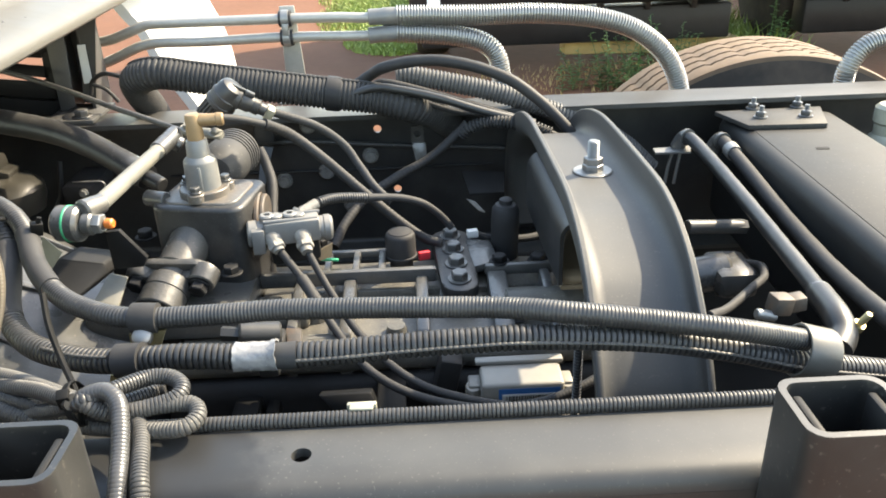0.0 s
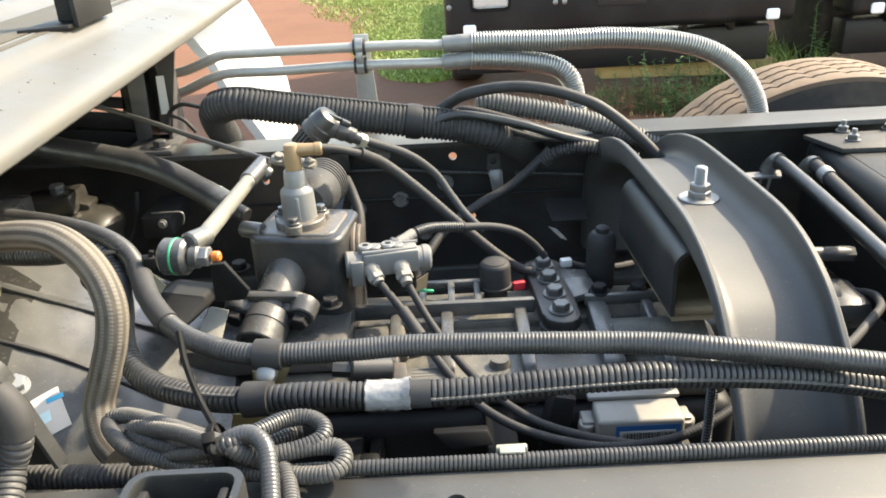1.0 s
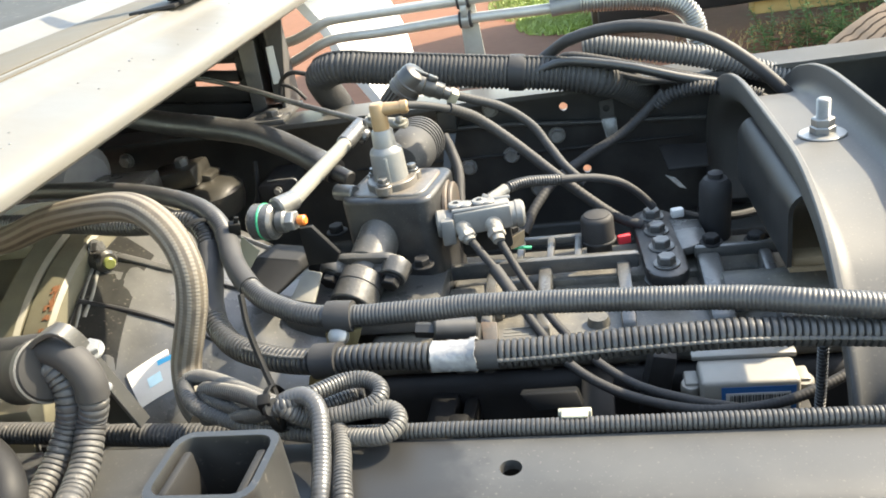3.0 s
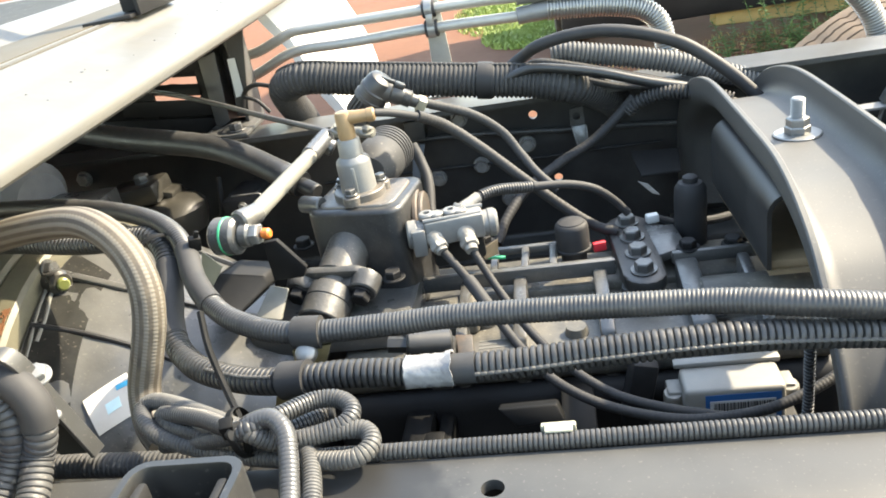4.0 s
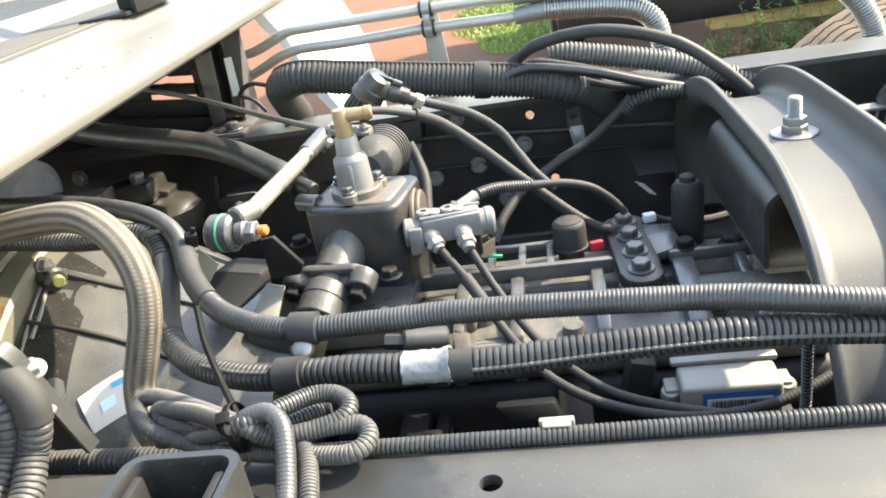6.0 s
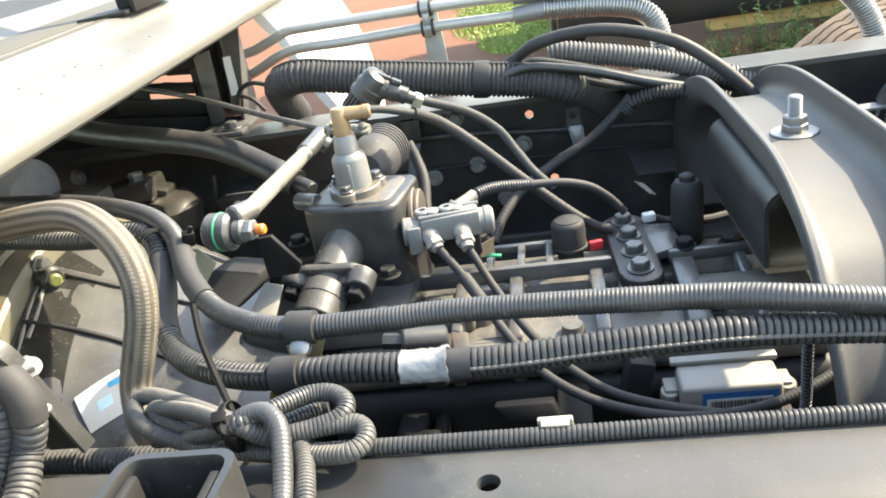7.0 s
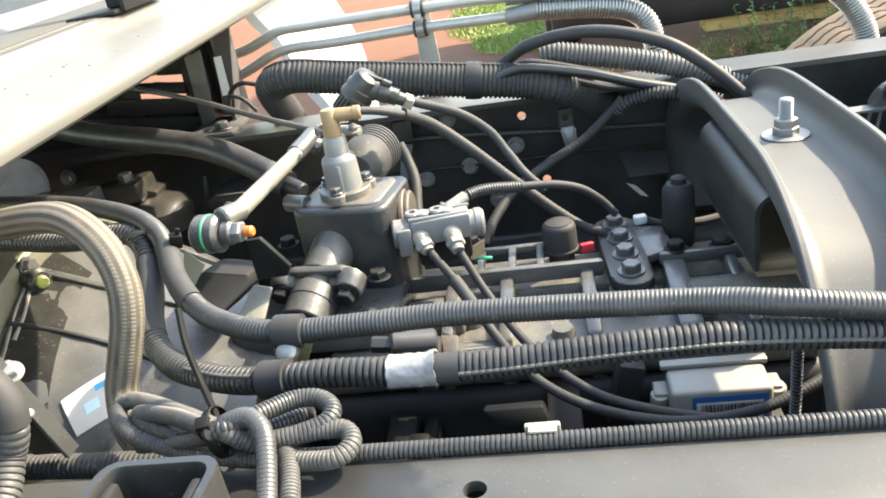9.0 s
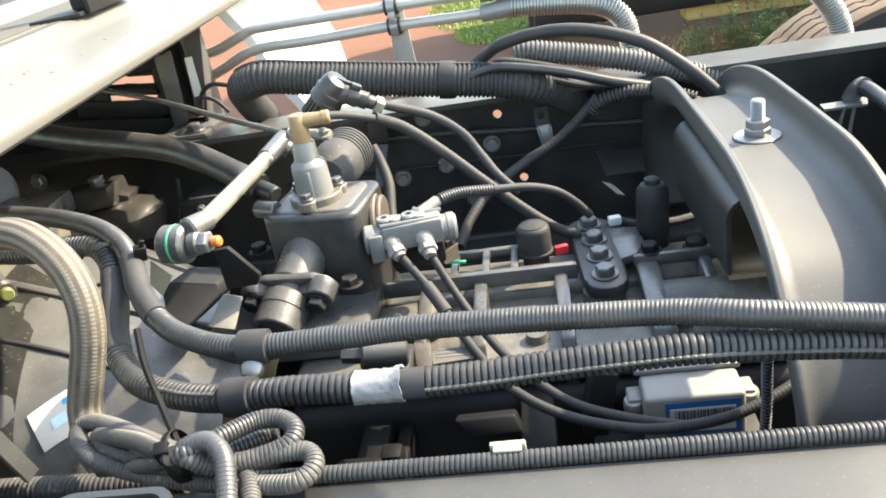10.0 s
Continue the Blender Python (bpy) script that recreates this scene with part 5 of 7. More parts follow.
# shift cover: plate with a raised rim and rungs
bm = bm_new()
box(bm, (0.045, 0.415, 0.884), (0.33, 0.075, 0.018), (0, 0, 0), 0.004)
part("shift_cover", bm, CAST_DUSTY, gearbox)
bm = bm_new()
box(bm, (-0.022, 0.384, 0.909), (0.206, 0.010, 0.018), (0, 0, 0), 0.003)
box(bm, (0.180, 0.388, 0.909), (0.086, 0.008, 0.014), (0, 0, 0), 0.003)
box(bm, (-0.03, 0.435, 0.914), (0.12, 0.009, 0.009), (0, 0, 0), 0.003)
for x in (-0.045, -0.012, 0.018):
    box(bm, (x, 0.41, 0.914), (0.008, 0.05, 0.008), (0, 0, 0), 0.002)
part("cover_rim", bm, CAST, gearbox)
for x, w in ((-0.018, 0.014), (0.064, 0.014), (-0.075, 0.012), (0.150, 0.022), (0.205, 0.012)):
    bm = bm_new()
    slab(bm, [(x - w / 2, 0.384, 0.910), (x - w / 2, 0.280, 0.898), (x - w / 2, 0.258, 0.84), (x - w / 2, 0.384, 0.84)], (w, 0, 0), 0.003)
    part("casing_rib", bm, CAST, gearbox)
for x, y, r, h in ((-0.055, 0.335, 0.013, 0.897), (0.035, 0.300, 0.012, 0.893), (-0.10, 0.30, 0.014, 0.893)):
    bm = bm_new()
    lathe(bm, (x, y, 0.86), (0, 0, 1), [(r * 1.25, 0), (r * 1.05, h - 0.872), (r * 0.8, h - 0.860)], 18)
    part("casting_boss", bm, CAST_DUSTY, gearbox)
bolts("cover_bolt", BLACK, gearbox, ((-0.1375, 0.3300, 0.9486), (-0.2464, 0.4000, 0.9633), (-0.06, 0.47, 0.910), (0.155, 0.395, 0.914), (0.20, 0.40, 0.91), (0.165, 0.30, 0.895)), (0, 0, 1), 0.015, 0.012, label="dark hexagon bolt")
bm = bm_new()
slab(bm, [(-0.0607, 0.2702, 0.9000), (-0.0249, 0.2722, 0.9000), (-0.0208, 0.2524, 0.9000), (-0.0572, 0.2487, 0.9000)], (0, 0, 0.0035))
name_plate = part("type_plate", bm, PLATE, gearbox, "small printed type plate")
bm = bm_new()
for a, c, y in ((848, 903, 606), (846, 880, 612), (850, 905, 617)):
    p0, p1 = Vector((-0.0553, 0.2693, 0.9000)), Vector((-0.0259, 0.2704, 0.9000))
    u = (p1 - p0).normalized()
    q = p0 + Vector((0, -0.0065 * (y - 606) / 6, 0.0036)) + u * 0.001
    w = u * (c - a) * 0.0005
    side = Vector((0, 0.0014, 0))
    slab(bm, [q, q + w, q + w + side, q + side], (0, 0, 0.0005))
part("print_bars", bm, PALE, name_plate, "pale stamped lettering")
bm = bm_new()
slab(bm, [(-0.0764, 0.2729, 0.9050), (-0.0600, 0.2702, 0.9050), (-0.0578, 0.2452, 0.8950), (-0.0721, 0.2473, 0.8950)], (0, 0, 0.008), 0.001)
part("plate_lug", bm, RUST_BLOOM, gearbox, "rust-browned bracket lug")
# breather cap
bm = bm_new()
lathe(bm, (0.040, 0.428, 0.893), (0, 0, 1), [(0.0140, 0), (0.0140, 0.018), (0.0192, 0.0185), (0.0196, 0.020), (0.0192, 0.0215), (0.0182, 0.022), (0.0180, 0.045), (0.0172, 0.0475), (0.0150, 0.0500), (0.0142, 0.0502), (0.0138, 0.0512), (0.0070, 0.0535), (0.002, 0.0538)], 32)
part("breather_cap", bm, RUBBER, gearbox, "round black breather cap")
bm = bm_new()
box(bm, (0.0677, 0.4300, 0.9097), (0.014, 0.006, 0.010), (0, 0, 15), 0.001)
part("red_tag", bm, RED, gearbox, "small red tag")
bm = bm_new()
box(bm, (-0.0428, 0.4000, 0.9249), (0.022, 0.004, 0.003), (0, 10, 8), 0.0005)
part("green_mark", bm, GREEN, gearbox, "green paint mark")
# lug plate with four bolts
bm = bm_new()
outline = []
for cx, cy, a0, r in ((0.101, 0.470, 0, 0.024), (0.107, 0.352, 180, 0.021)):
    for k in range(9):
        a = radians(a0 + 180 * k / 8)
        outline.append((cx + r * math.cos(a), cy + r * math.sin(a), 0.9002))
slab(bm, outline, (0, 0, 0.0138), 0.003)
lug = part("lug_plate", bm, GLOSS_CAST, gearbox, "cast plate with four bolts in a row")
bolts("plate_bolt", CAST, lug, [Vector((0.101, 0.470, 0.914)).lerp(Vector((0.1065, 0.357, 0.914)), k / 3) for k in range(4)], (0, 0, 1), 0.0165, 0.0135)
bm = bm_new()
lathe(bm, (0.104, 0.355, 0.86), (0, 0, 1), [(0.024, -0.03), (0.021, 0.02), (0.0205, 0.0395)], 22)
box(bm, (0.102, 0.42, 0.885), (0.036, 0.11, 0.029), (0, 0, 2), 0.004)
part("plate_boss", bm, CAST, gearbox)
bm = bm_new()
slab(bm, [(0.118, 0.46, 0.905), (0.150, 0.455, 0.905), (0.155, 0.40, 0.905), (0.125, 0.385, 0.905)], (0, 0, 0.010), 0.002)
part("side_lug", bm, CAST, gearbox)
# rubber capped vertical sensor
sensor = thing("vertical_sensor", (0.165, 0.455, 0.90), "upright black rubber capped sensor with a wire", "sensor")
bm = bm_new()
lathe(bm, (0.166, 0.452, 0.872), (0.03, 0.02, 1), [(0.013, 0), (0.014, 0.014), (0.0168, 0.022), (0.0172, 0.070), (0.0165, 0.084), (0.0125, 0.090), (0.008, 0.091), (0.008, 0.096), (0.005, 0.098)], 24)
part("rubber_cap", bm, RUBBER, sensor)
bm = bm_new()
tube(bm, [(0.1259, 0.4700, 0.9193), (0.1545, 0.4800, 0.9042), (0.1933, 0.4900, 0.8976), (0.2171, 0.5000, 0.8959)], 0.005, 10)
part("wire", bm, TAPE, sensor)
bm = bm_new()
box(bm, (0.1287, 0.4680, 0.9184), (0.014, 0.010, 0.010), (0, 0, 10), 0.002)
part("plug", bm, WHITE, sensor, "pale wire plug")
bm = bm_new()
rod(bm, (0.150, 0.335, 0.872), (0.262, 0.335, 0.872), 0.036, 24, 0.008)
part("casing_bulge", bm, CAST_DUSTY, gearbox)

# parts below the conduits, in the gap by the near rail
for p, size in (((-0.1190, 0.1600, 0.8600), (0.04, 0.03, 0.02)), ((-0.0934, 0.1800, 0.8550), (0.02, 0.02, 0.03))):
    bm = bm_new()
    box(bm, p, size, (0, 0, 0), 0.005)
    box(bm, (p[0], 0.22, p[2] - 0.03), (size[0] * 0.7, 0.14, 0.03), (0, 0, 0), 0.004)
    part("side_flange", bm, NYLON, gearbox)
bm = bm_new()
slab(bm, [(-0.0340, 0.1700, 0.9019), (0.0148, 0.1700, 0.9030), (0.0202, 0.1600, 0.8932), (-0.0191, 0.1600, 0.8893)], (0, 0.02, -0.01), 0.002)
box(bm, (0.03, 0.23, 0.855), (0.03, 0.12, 0.014), (0, 0, 0), 0.003)
part("side_bracket", bm, NYLON, gearbox)
bm = bm_new()
rod(bm, (-0.1052, 0.2000, 0.9519), (-0.0684, 0.2100, 0.9445), 0.012, 16, 0.002)
rod(bm, (-0.1195, 0.2000, 0.9540), (-0.1027, 0.2000, 0.9522), 0.007, 6)
box(bm, (-0.085, 0.24, 0.905), (0.02, 0.06, 0.02), (0, 0, 0), 0.003)
part("drain_plug", bm, BLACK_PAINT, gearbox)

# ---- gear shift tower ----
tower = thing("shift_tower", (-0.17, 0.41, 0.90), "cast gear shift tower with an aluminium turret", "gear shift tower")
bm = bm_new()
rounded_block(bm, (-0.1685, 0.4085), 0.104, 0.092, 0.016, 0.89, 1.0115, -10, 0.0055)
part("tower_housing", bm, GLOSS_CAST, tower)
# pale pad on the black housing: dust plus painted-in sky light
bm = bm_new()
rounded_block(bm, (-0.1685, 0.4085), 0.084, 0.074, 0.016, 1.008, 1.0138, -10, 0.0022)
part("top_cover", bm, TOP_DUST_SKY, tower, "dusty cast top cover, sky light put into its pale colour")
bm = bm_new()
rod(bm, (-0.1195, 0.413, 0.972), (-0.1135, 0.413, 0.972), 0.035, 30, 0.0015)
rod(bm, (-0.1140, 0.413, 0.972), (-0.1085, 0.413, 0.972), 0.031, 30, 0.0015)
part("rear_flange", bm, RUST_BLOOM, tower, "round flange browned by rust")
bm = bm_new()
box(bm, (-0.205, 0.36, 0.905), (0.17, 0.13, 0.035), (0, 0, 0), 0.008)
part("tower_foot", bm, CAST, tower)
bm = bm_new()
a, c = Vector((-0.1870, 0.3750, 0.9695)), Vector((-0.1996, 0.3250, 0.9456))
rod(bm, a - (c - a) * 0.3, c - (c - a) * 0.2, 0.0228, 34, 0.003)
part("spigot", bm, TOWER, tower)
d = (c - a).normalized()
x_way = Vector((1, -0.12, 0)).normalized()
up_way = d.cross(x_way).normalized()
q = c - d * 0.010


def yoke_spot(u, v, w):
    """A place in the yoke: u across, v upwards, w along the shaft from the plate."""
    return q + x_way * u + up_way * v + d * w


bm = bm_new()
slab(bm, [yoke_spot(u, v, -0.0045) for u, v in ((-0.046, -0.006), (-0.045, 0.006), (-0.036, 0.0165), (-0.022, 0.0215), (0.028, 0.0215), (0.042, 0.0135), (0.0465, 0.001), (0.044, -0.010), (0.030, -0.019), (-0.030, -0.019))], d * 0.0085, 0.0025)
for side in (-1, 1):
    slab(bm, [yoke_spot(side * u, v, 0.0035) for u, v in ((0.012, 0.0125), (0.034, 0.0150), (0.036, -0.012), (0.012, -0.014))], d * 0.0125, 0.003)
part("spigot_flange", bm, TOWER, tower, "dusty cast yoke with two bolts")
for off, long in ((-0.0345, 0.0145), (0.0345, 0.0185)):
    bm = bm_new()
    lathe(bm, yoke_spot(off, 0.004, -0.001), d, [(0.0160, 0), (0.0165, 0.002), (0.0152, 0.010), (0.0144, long - 0.0015), (0.0130, long), (0.004, long)], 26)
    part("bolt_boss", bm, TOWER, tower)
    bolts("flange_bolt", BLACK, tower, [yoke_spot(off, 0.004, long - 0.0008)], d, 0.0165, 0.0102)
bm = bm_new()
lathe(bm, q, d, [(0.0175, 0.003), (0.0175, 0.0098), (0.0212, 0.0110), (0.0232, 0.0130), (0.0236, 0.0272), (0.0226, 0.0278), (0.0226, 0.0288), (0.0236, 0.0295), (0.0236, 0.0490), (0.0224, 0.0505), (0.0180, 0.0505), (0.0172, 0.046), (0.004, 0.046)], 36)
part("shaft_seal", bm, TOWER, tower)
# raised casting marks on the spigot
for k in range(4):
    for j in range(2):
        bm = bm_new()
        m_way = (up_way * 0.93 - x_way * 0.36).normalized()
        p3 = q - d * (0.020 + 0.0045 * k) + m_way * 0.0222 - x_way * 0.004 * j
        box(bm, p3, (0.0012, 0.0022, 0.0012), (0, 0, 20 * j), 0.0003)
        part("casting_mark", bm, TOWER, tower)
# aluminium turret
bm = bm_new()
base = Vector((-0.1715, 0.402, 1.017))
lathe(bm, base, (0, 0, 1), [(0.0192, 0), (0.0187, 0.006), (0.0178, 0.034), (0.0172, 0.0365), (0.0126, 0.041), (0.0116, 0.057), (0.0102, 0.059)], 28)
box(bm, base + Vector((0.002, -0.0178, 0.0175)), (0.004, 0.004, 0.030), (-2, 0, 6), 0.001)
turret = part("turret", bm, ALU, tower, "cast aluminium turret")
bm = bm_new()
lathe(bm, base, (0, 0, 1), [(0.026, -0.0045), (0.027, -0.004), (0.027, 0.004), (0.026, 0.005)], 28)
for a3 in (30, 150, 262):
    p3 = base + Vector((0.0240 * math.cos(radians(a3)), 0.0240 * math.sin(radians(a3)), -0.0045))
    rod(bm, p3, p3 + Vector((0, 0, 0.0100)), 0.0095, 16, 0.001)
part("turret_flange", bm, TOP_DUST_SKY, tower, "dusty cast flange")
bolts("turret_bolt", CAST, tower, [base + Vector((0.0240 * math.cos(radians(a3)), 0.0240 * math.sin(radians(a3)), 0.006)) for a3 in (30, 150, 262)], (0, 0, 1), 0.010, 0.007)
bm = bm_new()
e = base + Vector((0, 0, 0.057))
lathe(bm, e, (0, 0, 1), [(0.0090, 0), (0.0090, 0.012), (0.0084, 0.016), (0.0082, 0.027), (0.0070, 0.0295), (0.004, 0.0302)], 22)
lathe(bm, e + Vector((-0.006, 0, 0.0225)), (1, 0.12, -0.02), [(0.006, 0), (0.0074, 0.002), (0.0072, 0.014), (0.0066, 0.024), (0.0064, 0.030), (0.0072, 0.0305), (0.0072, 0.0365), (0.0058, 0.038)], 20)
part("elbow", bm, BRASS, tower, "dull brass elbow")
# bellows boot behind the turret
bm = bm_new()
b0, b9 = Vector((-0.1630, 0.5200, 1.0176)), Vector((-0.1702, 0.4500, 1.0192))
ln = (b9 - b0).length
prof = [(0.022, -0.012), (0.029, -0.010)]
for k in range(5):
    prof += [(0.0305 - 0.0006 * k, 0.006 * k - 0.008), (0.0305 - 0.0006 * k, 0.006 * k - 0.0045), (0.0282 - 0.0006 * k, 0.006 * k - 0.0040), (0.0282 - 0.0006 * k, 0.006 * k - 0.0026)]
prof += [(0.0285, 0.024), (0.0285, ln * 0.55), (0.027, ln * 0.75), (0.023, ln * 0.9), (0.018, ln)]
lathe(bm, b0, b9 - b0, prof, 36)
part("bellows", bm, CONDUIT_BLACK, tower, "ribbed black rubber bellows")
bm = bm_new()
rod(bm, (-0.2354, 0.4000, 1.0119), (-0.2115, 0.3900, 1.0117), 0.009, 14, 0.001)
part("side_plug", bm, CAST, tower)

# ball joint link
link = thing("shift_link", (-0.24, 0.29, 1.0), "steel shift rod with ball joint ends and a marked bolt", "shift linkage")
bm = bm_new()
j = Vector((-0.2657, 0.2750, 1.0380))
rod(bm, j + Vector((-0.013, 0.002, 0)), j + Vector((0.013, -0.002, 0)), 0.0175, 26, 0.003)
part("joint_eye", bm, CAST, link)
bm = bm_new()
lathe(bm, j + Vector((-0.0005, 0, 0)), (1, -0.15, 0), [(0.0176, 0), (0.0179, 0.0003), (0.0179, 0.002), (0.0176, 0.0023)], 26)
part("paint_ring", bm, GREEN, link, "green paint mark")
bm = bm_new()
rod(bm, j + Vector((0.013, -0.002, 0)), j + Vector((0.024, -0.003, 0)), 0.011, 20, 0.002)
part("spacer", bm, CAST, link)
bm = bm_new()
rod(bm, (-0.2527, 0.2750, 1.0501), (-0.2413, 0.3000, 1.0480), 0.0105, 16, 0.002, 0.0095)
part("rod_end", bm, CAST, link)
bm = bm_new()
rod(bm, (-0.2470, 0.4900, 1.0347), (-0.2354, 0.5400, 1.0422), 0.0105, 16, 0.003)
rod(bm, (-0.2411, 0.5300, 1.0377), (-0.2280, 0.5300, 1.0273), 0.010, 16, 0.002)
part("rod_end", bm, CAST, link)
bm = bm_new()
rod(bm, (-0.2440, 0.2960, 1.0477), (-0.2456, 0.4950, 1.0348), 0.0085, 18, 0.001)
part("rod", bm, PALE, link, "pale plated rod")
bm = bm_new()
bolt(bm, j + Vector((0.024, -0.003, 0)), (1, -0.1, 0), 0.017, 0.0)
part("joint_nut", bm, ZINC, link)
bm = bm_new()
rod(bm, j + Vector((0.034, -0.004, 0)), j + Vector((0.0425, -0.005, 0)), 0.0050, 14, 0.0015)
part("bolt_tip", bm, ORANGE, link, "orange painted bolt tip")
bm = bm_new()
slab(bm, [(-0.2380, 0.2800, 1.0247), (-0.2244, 0.2800, 1.0259), (-0.2110, 0.3000, 0.9857), (-0.2163, 0.3000, 0.9758), (-0.2467, 0.3000, 0.9750)], (0, 0.006, 0), 0.001)
part("support_arm", bm, BLACK, link)
bm = bm_new()
slab(bm, [(-0.2736, 0.3600, 0.9505), (-0.2448, 0.3600, 0.9519), (-0.2394, 0.3600, 0.9362), (-0.2428, 0.3600, 0.9228), (-0.2769, 0.3600, 0.9267)], (0, 0.03, 0), 0.002)
part("arm_foot", bm, BLACK, link)
bm = bm_new()
rod(bm, (-0.2122, 0.5000, 1.0561), (-0.1598, 0.4600, 1.0617), 0.006, 12, 0.001)
bolt(bm, (-0.2054, 0.4900, 1.0611), (0.2, -0.3, 0.9), 0.010, 0.009)
bolt(bm, (-0.1660, 0.4600, 1.0625), (0.2, -0.3, 0.9), 0.009, 0.008)
part("cable_end", bm, PALE, link, "dull plated cable end")

# ---- aluminium valve ----
valve = thing("valve", (-0.07, 0.37, 0.965), "cast aluminium air valve with hose unions", "valve")
bm = bm_new()
va, vb = Vector((-0.107, 0.366, 0.978)), Vector((-0.044, 0.378, 0.976))
axis = (vb - va).normalized()
rod(bm, va - axis * 0.008, vb + axis * 0.004, 0.0135, 22, 0.002)
box(bm, (va + vb) / 2 + Vector((0, 0, 0.003)), (0.060, 0.030, 0.026), (0, 0, 10.8), 0.003)
rod(bm, vb, vb + axis * 0.012, 0.0145, 22, 0.003)
rod(bm, va - axis * 0.016, va - axis * 0.004, 0.0145, 22, 0.002)
for s in (0.25, 0.62):
    p = va.lerp(vb, s)
    rod(bm, p, p + Vector((0, 0, 0.020)), 0.0075, 16, 0.001)
for dz, dy in ((0.0165, -0.010), (0.0165, 0.008)):
    rod(bm, va + Vector((0.004, dy, dz)), vb + Vector((-0.002, dy, dz)), 0.0022, 8)
box(bm, va + Vector((-0.004, -0.004, -0.004)), (0.014, 0.030, 0.028), (0, 0, 10.8), 0.002)
part("valve_body", bm, ALU, valve)
for s9 in (0.1, 0.48):
    bm = bm_new()
    lathe(bm, va.lerp(vb, s9) + Vector((0, 0.002, 0.016)), (0, 0, 1), [(0.0085, 0), (0.0085, 0.003), (0.0070, 0.0045), (0.0035, 0.0046), (0.0035, 0.002)], 18)
    part("screw_plug", bm, ALU, valve)
for s9, e2 in ((0.18, (-0.0871, 0.3450, 0.9655)), (0.68, (-0.0577, 0.3450, 0.9632))):
    bm = bm_new()
    p9 = va.lerp(vb, s9) + Vector((0, -0.010, -0.001))
    e2 = Vector(e2)
    w9 = e2 - p9
    lathe(bm, p9 - w9 * 0.1, w9, [(0.0085, 0), (0.0098, w9.length * 0.1), (0.0098, w9.length * 0.35), (0.0085, w9.length * 0.45), (0.0086, w9.length * 0.7), (0.0066, w9.length * 0.8), (0.0062, w9.length * 1.15)], 14)
    hexagon(bm, p9.lerp(e2, 0.55), w9, 0.0165, 0.006)
    part("hose_union", bm, CORRODED, valve, "dirty pale hose union")
bm = bm_new()
hexagon(bm, va.lerp(vb, 0.55) + Vector((0, 0.008, 0.010)), (0.3, 0.3, 0.6), 0.012, 0.012)
rod(bm, va.lerp(vb, 0.55) + Vector((0, 0.008, 0.012)), CABLE_C[1], 0.006, 14)
part("outlet", bm, CORRODED, valve, "dirty pale hose union")
bm = bm_new()
slab(bm, [(-0.0554, 0.3900, 0.9395), (-0.0368, 0.4000, 0.9458), (-0.0392, 0.4000, 0.9286), (-0.0522, 0.3900, 0.9284)], (0, 0.003, 0))
part("union_tag", bm, TAN, valve)
bm = bm_new()
box(bm, (-0.078, 0.392, 0.950), (0.055, 0.022, 0.036), (0, 0, 15), 0.004)
part("valve_base", bm, BLACK, valve)
bm = bm_new()
box(bm, (-0.092, 0.338, 0.893), (0.060, 0.055, 0.020), (0, 0, 8), 0.006, 3)
lathe(bm, (-0.105, 0.322, 0.895), (0, 0, 1), [(0.016, 0), (0.015, 0.012), (0.010, 0.017), (0.003, 0.018)], 18)
part("casting_lug", bm, CAST_DUSTY, gearbox)

# ---- control module ----
module = thing("control_module", (0.158, 0.225, 0.85), "grey plastic control module with a blue barcode label", "control unit")
bm = bm_new()
box(bm, (0.1585, 0.2175, 0.8555), (0.081, 0.036, 0.052), (0, 0, 0), 0.004, 3)
box(bm, (0.1585, 0.2390, 0.8830), (0.088, 0.010, 0.0050), (0, 0, 0), 0.0015)
box(bm, (0.1585, 0.2385, 0.8600), (0.076, 0.008, 0.040), (0, 0, 0), 0.001)
part("module_housing", bm, ECU, module)
for s in (-1, 1):
    bm = bm_new()
    lathe(bm, (0.1585 + s * 0.047, 0.222, 0.856), (0, -0.2, 1), [(0.008, 0), (0.0085, 0.001), (0.0085, 0.010), (0.0075, 0.012), (0.004, 0.012)], 22)
    box(bm, (0.1585 + s * 0.044, 0.226, 0.864), (0.016, 0.020, 0.012), (0, 0, 0), 0.002)
    part("mounting_ear", bm, ECU, module)
bm = bm_new()
n_front, u, w = Vector((0, -1, 0)), Vector((1, 0, 0)), Vector((0, 0, 1))
o = Vector((0.1585, 0.1993, 0.8755))


def face_patch(bm, x0, x1, z0, z1, lift):
    slab(bm, [o + u * x0 + w * z0 + n_front * lift, o + u * x1 + w * z0 + n_front * lift, o + u * x1 + w * z1 + n_front * lift, o + u * x0 + w * z1 + n_front * lift], n_front * 0.0004)


face_patch(bm, -0.024, 0.036, -0.032, 0.0010, 0)
label = part("label", bm, BLUE, module, "blue label")
bm = bm_new()
face_patch(bm, -0.0205, 0.0315, -0.0285, -0.0048, 0.0006)
part("white_panel", bm, WHITE, label)
bm = bm_new()
rng = random.Random(4)
x = -0.0170
while x < 0.0290:
    wd = rng.choice((0.0005, 0.0005, 0.0009, 0.0013))
    face_patch(bm, x, x + wd, -0.0165, -0.0065, 0.0012)
    x += wd + rng.choice((0.0005, 0.0008, 0.0011))
part("barcode", bm, INK, label)
bm = bm_new()
box(bm, (0.145, 0.24, 0.826), (0.14, 0.07, 0.012), (0, 0, 0), 0.003)
box(bm, (0.084, 0.235, 0.862), (0.022, 0.03, 0.07), (0, 12, 0), 0.003)
part("module_bracket", bm, BLACK, module)

